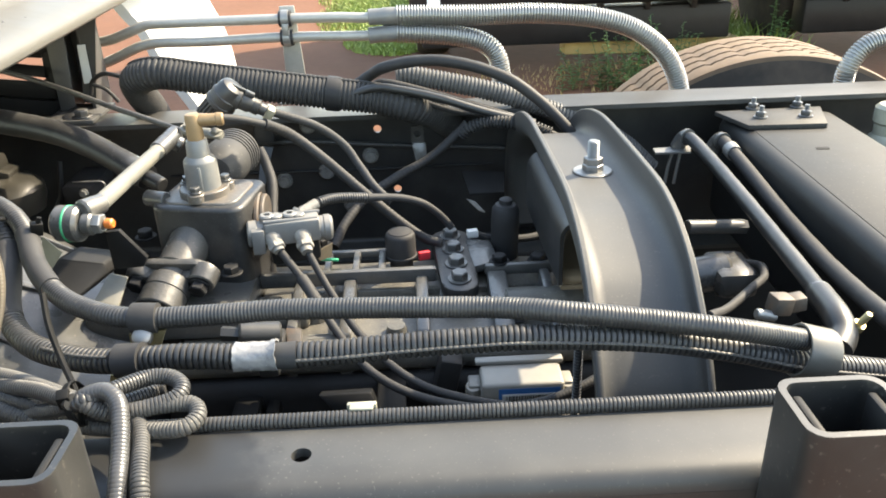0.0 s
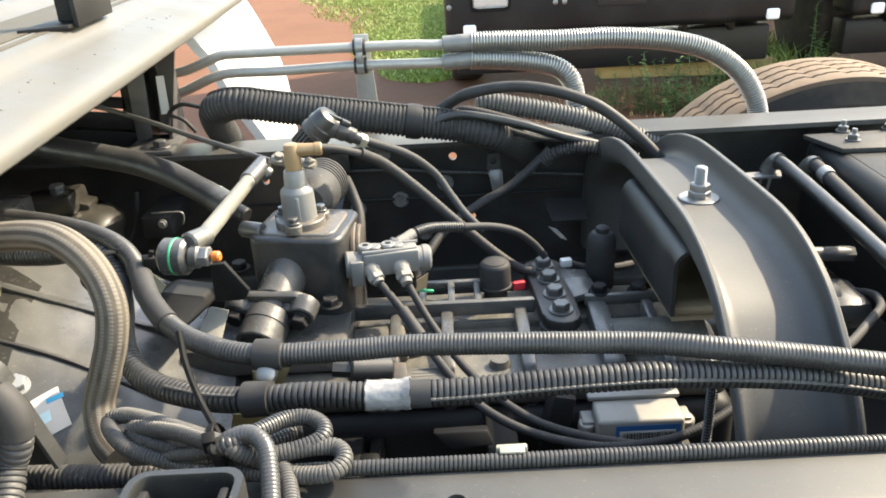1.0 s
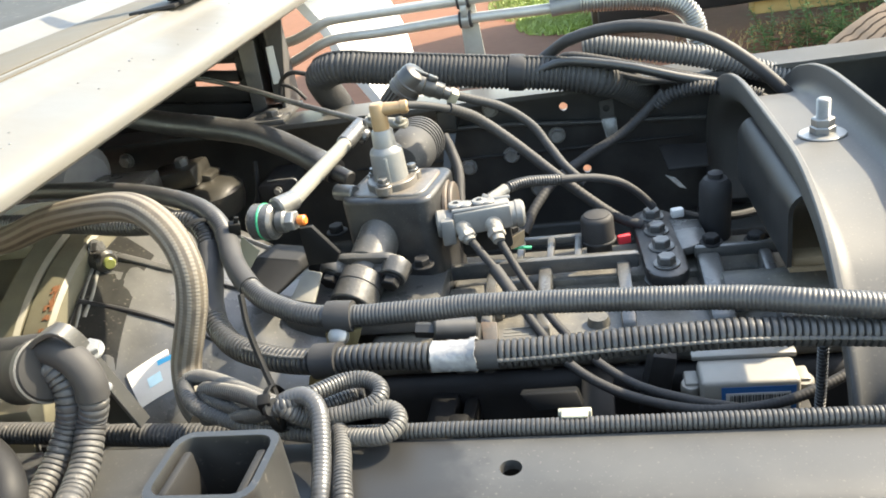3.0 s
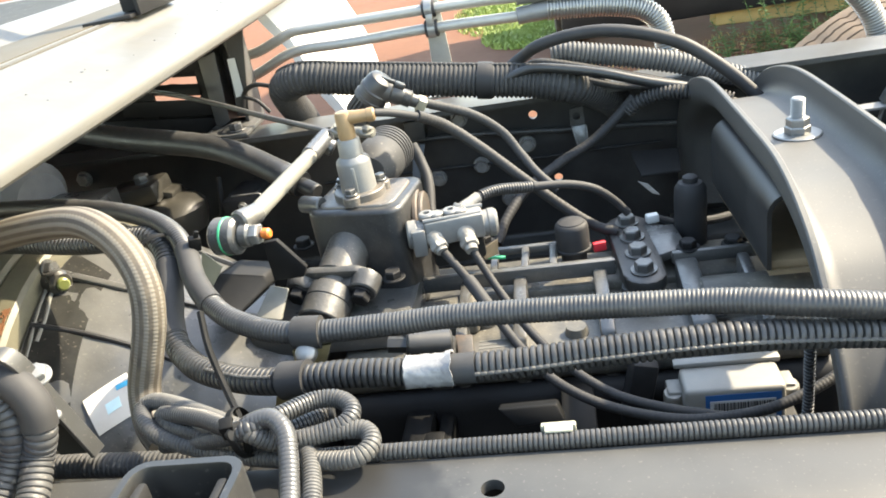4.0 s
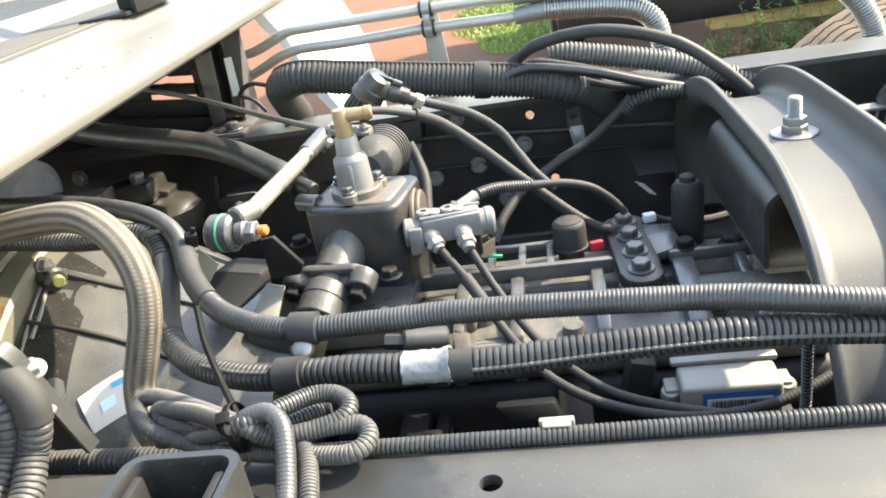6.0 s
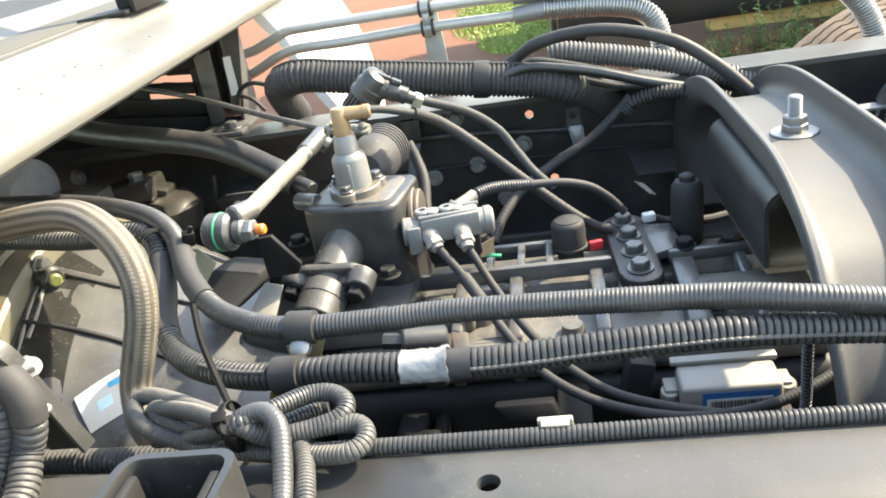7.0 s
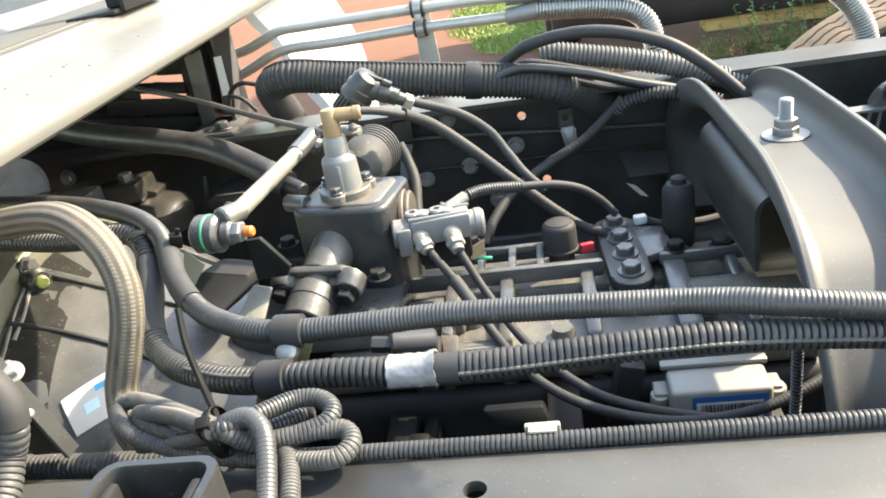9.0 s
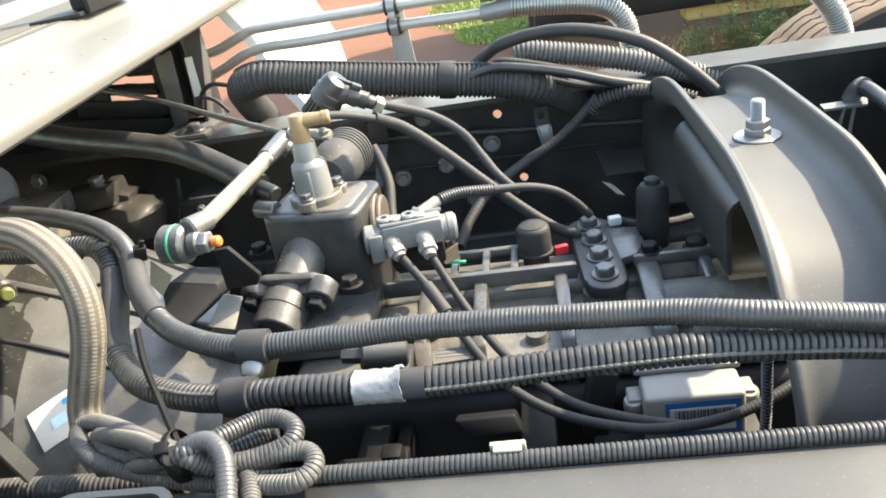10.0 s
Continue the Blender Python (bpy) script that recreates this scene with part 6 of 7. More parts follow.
# ---- bell housing and engine end ----
bell = thing("bell_housing", (-0.45, 0.36, 0.50), "dark oily cast bell housing between gearbox and engine", "bell housing")
AX_Y, AX_Z = 0.36, 0.765
PROFILE = [(-0.235, 0.10), (-0.24, 0.135), (-0.27, 0.150), (-0.31, 0.168), (-0.36, 0.192), (-0.40, 0.212), (-0.445, 0.232), (-0.478, 0.243), (-0.482, 0.258), (-0.486, 0.262), (-0.512, 0.262), (-0.516, 0.258)]


def bell_radius(x):
    xs = [-p[0] for p in PROFILE]
    return float(np.interp(-x, xs, [p[1] for p in PROFILE]))


def on_bell(x, turn, lift=0.0):
    """A place on the housing: turn in degrees from the top towards the camera's side."""
    r = bell_radius(x) + lift
    return Vector((x, AX_Y - r * math.sin(radians(turn)), AX_Z + r * math.cos(radians(turn))))


bm = bm_new()
xs = [PROFILE[0][0], PROFILE[1][0]] + [-0.24 - 0.238 * k / 40 for k in range(1, 41)]
lathe(bm, (0, AX_Y, AX_Z), (-1, 0, 0), [(bell_radius(x), -x) for x in xs] + [(0.20, 0.4785)], 180)
for v in bm.verts:
    if v.co.x > -0.475:
        out = Vector((0, v.co.y - AX_Y, v.co.z - AX_Z)).normalized()
        v.co += out * (0.0016 * noise.noise(v.co * 22) + 0.0007 * noise.noise(v.co * 70))
part("bell_casting", bm, BELL, bell)
bm = bm_new()
lathe(bm, (0, AX_Y, AX_Z), (-1, 0, 0), [(0.21, 0.4790)] + [(r, -x) for x, r in PROFILE[8:]], 72)
part("bell_flange", bm, ENGINE, bell, "olive painted joint flange")
for turn in (-20, 12, 66):
    bm = bm_new()
    a, c = on_bell(-0.28, turn), on_bell(-0.475, turn)
    side = Vector((0, -math.cos(radians(turn)), -math.sin(radians(turn)))) * 0.004
    out = Vector((0, -math.sin(radians(turn)), math.cos(radians(turn))))
    slab(bm, [a - side - out * 0.01, c - side - out * 0.01, c - side + out * 0.009, a - side + out * 0.005], side * 2, 0.0015)
    part("bell_rib", bm, BELL, bell)
bolts("bell_bolt", CAST, bell, [on_bell(-0.482, turn, -0.006) for turn in range(-60, 100, 24)], (1, 0, 0), 0.015, 0.011)
bm = bm_new()
tube(bm, [on_bell(x, t, 0.0010) for x, t in ((-0.476, 27.0), (-0.43, 28.0), (-0.384, 30.2), (-0.343, 34.0), (-0.30, 39.0))], 0.0026, 8, step=0.006)
part("casting_seam", bm, INK, bell, "black casting joint")
for pts in (((-0.4775, 17.0), (-0.4742, 24.9), (-0.4715, 33.0), (-0.4717, 38.6)), ((-0.4715, 17.4), (-0.4662, 24.6), (-0.4665, 31.1))):
    bm = bm_new()
    tube(bm, [on_bell(x, t, 0.0002) for x, t in pts], 0.0019, 8, step=0.004, wobble=0.6)
    part("sealant_run", bm, PALE, bell, "whitish run of sealant")
bm = bm_new()
nip = Vector((-0.470, 0.300, 1.003))
rod(bm, nip + Vector((-0.045, 0.02, -0.004)), nip + Vector((0.010, -0.006, -0.002)), 0.0125, 20, 0.003)
part("inspection_boss", bm, OIL_DARK, bell, "oily brown cast boss")
bm = bm_new()
rod(bm, nip + Vector((0.008, -0.005, -0.002)), nip + Vector((0.014, -0.010, -0.002)), 0.0065, 16, 0.0015)
part("boss_plug", bm, YELLOW_GREEN, bell, "yellow-green plug")
bm = bm_new()
rng = random.Random(12)
for k in range(26):
    t0 = 25 + 11 * rng.random()
    x0 = -0.4865 - 0.007 * rng.random() ** 2
    w, h = rng.uniform(0.0015, 0.005), rng.uniform(0.5, 1.6)
    slab(bm, [on_bell(x0, t0, 0.0003), on_bell(x0 - w, t0 + h * 0.2, 0.0003), on_bell(x0 - w * 0.8, t0 + h, 0.0003), on_bell(x0 + w * 0.1, t0 + h * 0.8, 0.0003)], (0, -0.0003, 0.0006))
part("rust_patch", bm, RUST, bell, "orange rust on the flange edge")


def bell_patch(bm, corners, lift, n=6):
    """A thin patch that follows the housing between four corners (x, turn)."""
    (xa, ta), (xb, tb), (xc, tc), (xd, td) = corners

    def spot(i, k, h):
        u, v = i / n, k / n
        x = (xa * (1 - u) + xb * u) * (1 - v) + (xd * (1 - u) + xc * u) * v
        t = (ta * (1 - u) + tb * u) * (1 - v) + (td * (1 - u) + tc * u) * v
        return on_bell(x, t, lift + h)
    g = [[[bm.verts.new(spot(i, k, h)) for k in range(n + 1)] for i in range(n + 1)] for h in (0, 0.0006)]
    for i in range(n):
        for k in range(n):
            bm.faces.new((g[1][i][k], g[1][i + 1][k], g[1][i + 1][k + 1], g[1][i][k + 1]))
            bm.faces.new((g[0][i][k], g[0][i][k + 1], g[0][i + 1][k + 1], g[0][i + 1][k]))
    for i in range(n):
        for a, c in (((i, 0), (i + 1, 0)), ((i + 1, n), (i, n)), ((0, i + 1), (0, i)), ((n, i), (n, i + 1))):
            bm.faces.new((g[0][a[0]][a[1]], g[0][c[0]][c[1]], g[1][c[0]][c[1]], g[1][a[0]][a[1]]))


bm = bm_new()
bell_patch(bm, [(-0.4182, 45.2), (-0.3868, 37.8), (-0.3718, 47.6), (-0.4038, 53.6)], 0.0022, 10)
sticker = part("sticker", bm, WHITE, bell, "white paper sticker with blue print")
bm = bm_new()
bell_patch(bm, [(-0.3935, 41.4), (-0.3818, 39.2), (-0.3805, 40.4), (-0.3922, 42.6)], 0.0030, 3)
part("print_bar", bm, CYAN, sticker)
bm = bm_new()
bell_patch(bm, [(-0.4000, 46.2), (-0.3900, 44.0), (-0.3870, 46.5), (-0.3970, 48.6)], 0.0030, 3)
part("print_spot", bm, PALE_BLUE, sticker)
# one black patch for wet oil and the sharp-edged shadow over it
bm = bm_new()
bell_patch(bm, [(-0.4765, 2), (-0.430, 8), (-0.428, 62), (-0.476, 66)], 0.0003, 26)
part("oil_shade_film", bm, OIL_SHADE, bell, "wet black oil film with a shadow's dark painted in")
# angular bracket between bell and tower
bm = bm_new()
slab(bm, [(-0.3107, 0.3000, 0.9837), (-0.2970, 0.3000, 0.9897), (-0.2597, 0.3100, 0.9775), (-0.2570, 0.3100, 0.9656), (-0.2824, 0.2700, 0.9532), (-0.2983, 0.2700, 0.9676)], (0, 0.05, -0.01), 0.003)
part("bell_bracket", bm, BLACK, bell)
bm = bm_new()
slab(bm, [(-0.2620, 0.2700, 0.9541), (-0.2525, 0.3000, 0.9706), (-0.2352, 0.3000, 0.9654), (-0.2379, 0.2700, 0.9483)], (0, 0.004, -0.002), 0.001)
part("pale_plate", bm, PALE, bell, "pale metal plate")
bm = bm_new()
slab(bm, [(-0.2926, 0.2700, 1.0275), (-0.2843, 0.2800, 1.0066), (-0.3002, 0.2800, 0.9871), (-0.3010, 0.2700, 1.0047)], (0, 0.003, -0.002))
part("ivory_tag", bm, CREAM_CLIP, bell, "ivory plastic tag")

engine = thing("engine", (-0.80, 0.36, 0.45), "olive painted engine end beside the bell housing", "engine")
bm = bm_new()
lathe(bm, (-0.5155, AX_Y, AX_Z), (-1, 0, 0), [(0.262, 0), (0.266, 0.004), (0.266, 0.03), (0.25, 0.036), (0.25, 0.10), (0.27, 0.11), (0.27, 0.5)], 64)
part("flywheel_housing", bm, ENGINE, engine)
for turn in (10, 30, 50, 70):
    bm = bm_new()
    a = radians(turn)
    p = Vector((-0.58, AX_Y - 0.25 * math.sin(a), AX_Z + 0.25 * math.cos(a)))
    box(bm, p, (0.10, 0.02, 0.03), (turn, 0, 0), 0.004)
    part("housing_rib", bm, ENGINE, engine)
for p in ((-0.4627, 0.0900, 0.9789), (-0.4313, 0.0900, 0.9730)):
    bm = bm_new()
    box(bm, p, (0.05, 0.06, 0.03), (0, 0, 8), 0.003)
    part("side_pad", bm, ENGINE, engine)
bm = bm_new()
slab(bm, [(-0.4540, 0.1000, 1.0678), (-0.4475, 0.1000, 1.0323), (-0.4565, 0.1000, 1.0138), (-0.5013, 0.1000, 1.0134), (-0.4918, 0.1000, 1.0582)], (0, 0.006, 0), 0.001)
part("cover_plate", bm, ENGINE, engine)
bm = bm_new()
box(bm, (-0.4210, 0.0700, 1.0131), (0.014, 0.01, 0.02), (0, 0, 0), 0.002)
part("red_cap", bm, RED, engine)

# ---- engine mount and small parts by the far rail ----
mount = thing("engine_mount", (-0.58, 0.70, 0.90), "black rubber engine mount with a plated bolt", "engine mount")
bm = bm_new()
lathe(bm, (-0.5460, 0.6800, 0.9206), (0, 0, 1), [(0.050, -0.03), (0.056, -0.01), (0.056, 0.005), (0.044, 0.018), (0.02, 0.024)], 32)
part("rubber_disc", bm, OIL_DARK, mount)
bm = bm_new()
box(bm, (-0.5843, 0.6800, 0.9549), (0.085, 0.06, 0.03), (0, -6, 0), 0.006)
box(bm, (-0.5623, 0.6900, 0.9526), (0.07, 0.04, 0.016), (0, 14, 0), 0.004)
part("mount_arm", bm, OIL_DARK, mount)
bm = bm_new()
bolt(bm, (-0.5718, 0.6800, 0.9669), (0, 0, 1), 0.019, 0.018)
bolt(bm, Vector((-0.5718, 0.6800, 0.9669)) + Vector((0, 0, 0.006)), (0, 0, 1), 0.019)
part("mount_bolt", bm, ZINC, mount)
bm = bm_new()
box(bm, (-0.6436, 0.6200, 0.9653), (0.10, 0.06, 0.03), (0, 0, 0), 0.004)
part("mount_base", bm, CAST, mount)
bm = bm_new()
rod(bm, (-0.9319, 0.7200, 1.0223), (-0.6936, 0.6200, 0.9849), 0.052, 28, 0.014)
single("air_pipe", bm, SILL_GREY, "thick grey plastic air pipe under the cab", "pipe")
jb = thing("junction_box", (-0.4367, 0.7200, 0.9101), "small black junction box bolted to the far rail", "junction box")
bm = bm_new()
box(bm, (-0.4434, 0.7300, 0.9049), (0.046, 0.09, 0.034), (0, 0, 0), 0.004)
part("box_body", bm, RUBBER, jb)
bm = bm_new()
tube(bm, [(-0.4443, 0.6800, 0.9313), (-0.4214, 0.6800, 0.9311), (-0.4014, 0.6800, 0.9302), (-0.3985, 0.6800, 0.9218), (-0.4015, 0.6800, 0.9113)], 0.0013, 6, step=0.003)
bolt(bm, (-0.4324, 0.6830, 0.9122), (0, -1, 0.1), 0.009, 0.007)
part("box_lid", bm, ZINC, jb, "plated lid edge and screw")
bm = bm_new()
tube(bm, [(-0.4933, 0.7600, 0.9374), (-0.4942, 0.7500, 0.9099), (-0.5018, 0.7500, 0.8787), (-0.5174, 0.7400, 0.8534)], 0.004, 10)
single("wire", bm, RUBBER, "thin black wire hanging by the rail", "wire")

# angle bracket on the rail's web with a folded lip
bracket = thing("rail_bracket", (0.07, 0.79, 0.93), "plain folded steel bracket on the far rail", "bracket")
bm = bm_new()
plate_with_holes(bm, [(0.0530, 0.9300), (0.0745, 0.9310), (0.0735, 0.9610), (0.0540, 0.9590)], [(0.0630, 0.9475, 0.0055)], lambda u, v: (u, 0.7890, v), (0, 0.003, 0))
part("bracket_plate", bm, FRAME_GREY, bracket)
bm = bm_new()
slab(bm, [(0.0545, 0.7865, 0.9330), (0.0750, 0.7865, 0.9335), (0.0758, 0.7790, 0.9020), (0.0610, 0.7790, 0.8985)], (0, 0.003, 0), 0.0008)
for x0, x1 in ((0.0545, 0.0610), (0.0750, 0.0758)):
    slab(bm, [(x0, 0.7865, 0.9330), (x1, 0.7790, 0.9000), (x1, 0.7720, 0.9010), (x0, 0.7790, 0.9325)], (0.0016, 0, 0))
part("bracket_tongue", bm, BOLT_WORN, bracket, "bare steel tongue")
bm = bm_new()
slab(bm, [(0.1283, 0.7000, 0.9151), (0.1927, 0.7000, 0.9113), (0.1894, 0.6600, 0.8952), (0.1376, 0.6600, 0.8939)], (0, 0, -0.004), 0.001)
part("shelf", bm, BLACK, bracket)
bm = bm_new()
slab(bm, [(0.1332, 0.6600, 0.8847), (0.1456, 0.6600, 0.8797), (0.1598, 0.6550, 0.8642), (0.1503, 0.6550, 0.8679)], (0, 0.003, 0))
part("pale_edge", bm, CORRODED, bracket)
bm = bm_new()
box(bm, (-0.1723, 0.7750, 0.9685), (0.03, 0.04, 0.03), (0, 0, 0), 0.003)
slab(bm, [(-0.1805, 0.7700, 0.9444), (-0.1635, 0.7700, 0.9421), (-0.1785, 0.7400, 0.8869), (-0.1871, 0.7400, 0.8972)], (0, 0.004, 0))
single("rail_clamp", bm, BLACK_PAINT, "black clamp block on the far rail", "clamp")
# short rod, shelf and clip past the crossmember
bm = bm_new()
rod(bm, (0.3804, 0.4200, 0.9363), (0.4553, 0.4400, 0.9243), 0.0085, 18, 0.001)
rod(bm, (0.4432, 0.4380, 0.9258), (0.4599, 0.4410, 0.9236), 0.0095, 6)
single("pivot_pin", bm, FRAME, "plain steel pivot pin beside the crossmember", "pin")
bm = bm_new()
slab(bm, [(0.4054, 0.6600, 0.9489), (0.4608, 0.6600, 0.9498), (0.4545, 0.6400, 0.9484), (0.4039, 0.6400, 0.9490)], (0, 0, 0.003))
tube(bm, [(0.4315, 0.6500, 0.9477), (0.4269, 0.6500, 0.9262), (0.4243, 0.6500, 0.8999)], 0.0025, 8)
tube(bm, [(0.4430, 0.6500, 0.9471), (0.4402, 0.6500, 0.9256), (0.4378, 0.6500, 0.8993)], 0.0025, 8)
single("tube_clip", bm, ZINC, "plated tab and wire clip holding two tubes", "clip")
bm = bm_new()
box(bm, (0.4309, 0.4000, 0.8812), (0.05, 0.07, 0.035), (0, 0, 0), 0.010)
rod(bm, (0.24, 0.40, 0.86), (0.4302, 0.4000, 0.8866), 0.022, 18, 0.004)
single("output_flange", bm, CAST, "dusty cast output flange behind the gearbox", "flange")

# ---- post on the far rail ----
post = thing("cab_post", (-0.455, 0.80, 1.0), "dark grey channel post bolted on the far rail", "post")
bm = bm_new()
box(bm, (-0.480, 0.835, 1.0835), (0.006, 0.07, 0.167), (0, 0, 0), 0.0015)
box(bm, (-0.437, 0.835, 1.0835), (0.006, 0.07, 0.167), (0, 0, 0), 0.0015)
box(bm, (-0.4585, 0.868, 1.0835), (0.049, 0.006, 0.167), (0, 0, 0), 0.0015)
part("channel", bm, FRAME_GREY, post)
bm = bm_new()
slab(bm, [(-0.4855, 0.7950, 1.1122), (-0.4574, 0.7950, 1.1200), (-0.4643, 0.7950, 1.0130), (-0.4881, 0.7950, 1.0034)], (0, 0.004, 0), 0.001)
part("side_plate", bm, FRAME_GREY, post)
bm = bm_new()
box(bm, (-0.455, 0.785, 1.004), (0.075, 0.10, 0.007), (0, 0, 0), 0.0015)
bolt(bm, (-0.440, 0.755, 1.0075), (0, 0, 1), 0.018, 0.015)
part("base_plate", bm, FRAME_GREY, post)
bm = bm_new()
slab(bm, [(-0.4411, 0.7980, 1.1057), (-0.4290, 0.7980, 1.1065), (-0.4304, 0.7980, 1.0490), (-0.4439, 0.7980, 1.0474)], (0, -0.0006, 0))
part("sticker", bm, WHITE, post, "white printed strip")
bm = bm_new()
slab(bm, [(-0.4343, 0.8000, 1.1425), (-0.4052, 0.8000, 1.1497), (-0.4334, 0.8000, 1.0154), (-0.4515, 0.8000, 1.0180)], (0, 0.004, 0))
part("face_plate", bm, FRAME, post)

stay = thing("cab_stay", (-0.56, 0.80, 1.0), "black steel cab stay with open windows", "bracket")
bm = bm_new()
for k9, pts in enumerate((((-0.6446, 0.8000, 1.0956), (-0.4875, 0.8000, 1.1122), 0.014), ((-0.6362, 0.8000, 1.0533), (-0.4908, 0.8000, 1.0372), 0.012), ((-0.6801, 0.8000, 1.0286), (-0.4878, 0.8000, 1.0074), 0.012), ((-0.4871, 0.8000, 1.1078), (-0.4845, 0.8000, 1.0088), 0.012), ((-0.5898, 0.8000, 1.0876), (-0.5966, 0.8000, 1.0198), 0.012))):
    a, c = Vector(pts[0]), Vector(pts[1])
    n = (c - a).normalized().cross(Vector((0, 1, 0))) * pts[2]
    lift = Vector((0, 0.0017 * k9, 0))
    slab(bm, [a - n + lift, c - n + lift, c + n + lift, a + n + lift], (0, 0.006, 0), 0.001)
part("stay_frame", bm, BLACK, stay)
for pts in ([(-0.5975, 0.8115, 1.0491), (-0.4843, 0.8115, 1.0330), (-0.4905, 0.8115, 0.9910), (-0.6077, 0.8115, 1.0034)], [(-0.5949, 0.8115, 1.0836), (-0.5027, 0.8115, 1.0738), (-0.4991, 0.8115, 1.0552), (-0.6023, 0.8115, 1.0682)], [(-0.5460, 0.8125, 1.1050), (-0.4800, 0.8125, 1.1170), (-0.4870, 0.8125, 1.0840), (-0.5440, 0.8125, 1.0890)], [(-0.6270, 0.8125, 1.0700), (-0.5510, 0.8125, 1.0800), (-0.4910, 0.8125, 1.0700), (-0.4960, 0.8125, 1.0540), (-0.5980, 0.8125, 1.0680)], [(-0.6390, 0.8125, 1.0640), (-0.5920, 0.8125, 1.0660), (-0.5880, 0.8125, 1.0510), (-0.5240, 0.8125, 1.0460), (-0.4880, 0.8125, 1.0610), (-0.5010, 0.8125, 1.0210), (-0.6420, 0.8125, 1.0410)], [(-0.5031, 0.8115, 1.1075), (-0.4783, 0.8115, 1.1091), (-0.4883, 0.8115, 0.9982), (-0.5105, 0.8115, 1.0013)]):
    bm = bm_new()
    slab(bm, pts, (0, 0.004, 0), 0.001)
    part("stay_web", bm, BLACK, stay)
bm = bm_new()
slab(bm, [(-0.6042, 0.8400, 1.0793), (-0.6188, 0.8400, 0.9897), (-1.1497, 0.8400, 0.9579), (-1.0814, 0.8400, 1.0848)], (0, 0.008, 0), 0.001)
part("liner_panel", bm, BLACK, stay, "black liner panel under the cab")
bm = bm_new()
tube(bm, [(-0.4344, 0.7900, 1.0321), (-0.4264, 0.7900, 1.0533), (-0.4011, 0.7750, 1.0667), (-0.3739, 0.7700, 1.0623)], 0.0035, 10)
tube(bm, [(-0.4261, 0.7850, 1.0484), (-0.4054, 0.7800, 1.0415), (-0.3900, 0.7800, 1.0216)], 0.003, 10)
single("wire", bm, RUBBER, "loose black wires at the conduit's end", "wire")

# ---- cab: rear sill and far fender ----
EDGE_Z = 1.160


def sill_x(y):
    return -0.352 - 0.055 * y


cab = thing("truck_cab", (-0.6, 0.4, EDGE_Z), "cream painted truck cab floor with a folded rear sill", "truck cab")
bm = bm_new()
PROF = [(0.000, -0.012), (0.005, -0.008), (0.0065, -0.002), (0.005, 0.004), (0.000, 0.009), (-0.008, 0.0135), (-0.020, 0.0165), (-0.034, 0.0195), (-0.060, 0.0250), (-0.070, 0.0275), (-0.077, 0.0320), (-0.084, 0.0385), (-0.092, 0.0425), (-0.102, 0.0440), (-0.117, 0.0440), (-0.121, 0.0455), (-0.125, 0.0440), (-0.150, 0.0445), (-0.216, 0.0450), (-0.225, 0.0470), (-0.236, 0.0545), (-0.246, 0.0610), (-0.252, 0.0630), (-0.262, 0.0630), (-0.268, 0.0600), (-0.272, 0.0540), (-0.285, 0.0530), (-0.90, 0.0530),
        (-0.90, 0.045), (-0.200, 0.045), (-0.150, 0.036), (-0.095, 0.034), (-0.075, 0.020), (-0.030, 0.010), (-0.006, 0.000), (-0.004, -0.012)]
for y0, y1 in ((-1.2, 1.35),):
    low = [bm.verts.new((sill_x(y0) + du, y0, EDGE_Z + dz)) for du, dz in PROF]
    mid = [[bm.verts.new((sill_x(y) + du, y, EDGE_Z + dz)) for du, dz in PROF] for y in np.linspace(y0, y1, 30)[1:]]
    for a, c in zip([low] + mid, mid):
        for k in range(len(PROF)):
            bm.faces.new((a[k], a[(k + 1) % len(PROF)], c[(k + 1) % len(PROF)], c[k]))
    bm.faces.new(low[::-1]); bm.faces.new(mid[-1])
part("sill", bm, CAB, cab)
bm = bm_new()
slab(bm, [(sill_x(-1.1) - 0.285, -1.1, EDGE_Z + 0.0475), (sill_x(1.25) - 0.285, 1.25, EDGE_Z + 0.0475), (-1.2, 1.25, EDGE_Z + 0.0475), (-1.2, -1.1, EDGE_Z + 0.0475)], (0, 0, 0.008), 0.001)
part("floor_mat", bm, FLOOR_MAT, cab, "dark grey floor mat")
bm = bm_new()
slab(bm, [(sill_x(-1.1) - 0.1265, -1.1, EDGE_Z + 0.0446), (sill_x(1.2) - 0.1265, 1.2, EDGE_Z + 0.0446), (sill_x(1.2) - 0.2150, 1.2, EDGE_Z + 0.0451), (sill_x(-1.1) - 0.2150, -1.1, EDGE_Z + 0.0451)], (0, 0, 0.0012))
slab(bm, [(sill_x(-1.1) - 0.1040, -1.1, EDGE_Z + 0.0441), (sill_x(1.2) - 0.1040, 1.2, EDGE_Z + 0.0441), (sill_x(1.2) - 0.1160, 1.2, EDGE_Z + 0.0441), (sill_x(-1.1) - 0.1160, -1.1, EDGE_Z + 0.0441)], (0, 0, 0.0010))
part("floor_sheet", bm, CAB_FLOOR, cab, "dusty beige floor strip")
for hx, hy in ((-0.731, 0.953), (-0.574, 0.931), (-0.580, 1.060)):
    bm = bm_new()
    lathe(bm, (hx, hy, EDGE_Z + 0.0452), (0, 0, 1), [(0.012, 0), (0.012, 0.0018)], 20)
    part("drain_hole", bm, INK, cab, "open drain hole seen black")
rng = random.Random(8)
bm = bm_new()
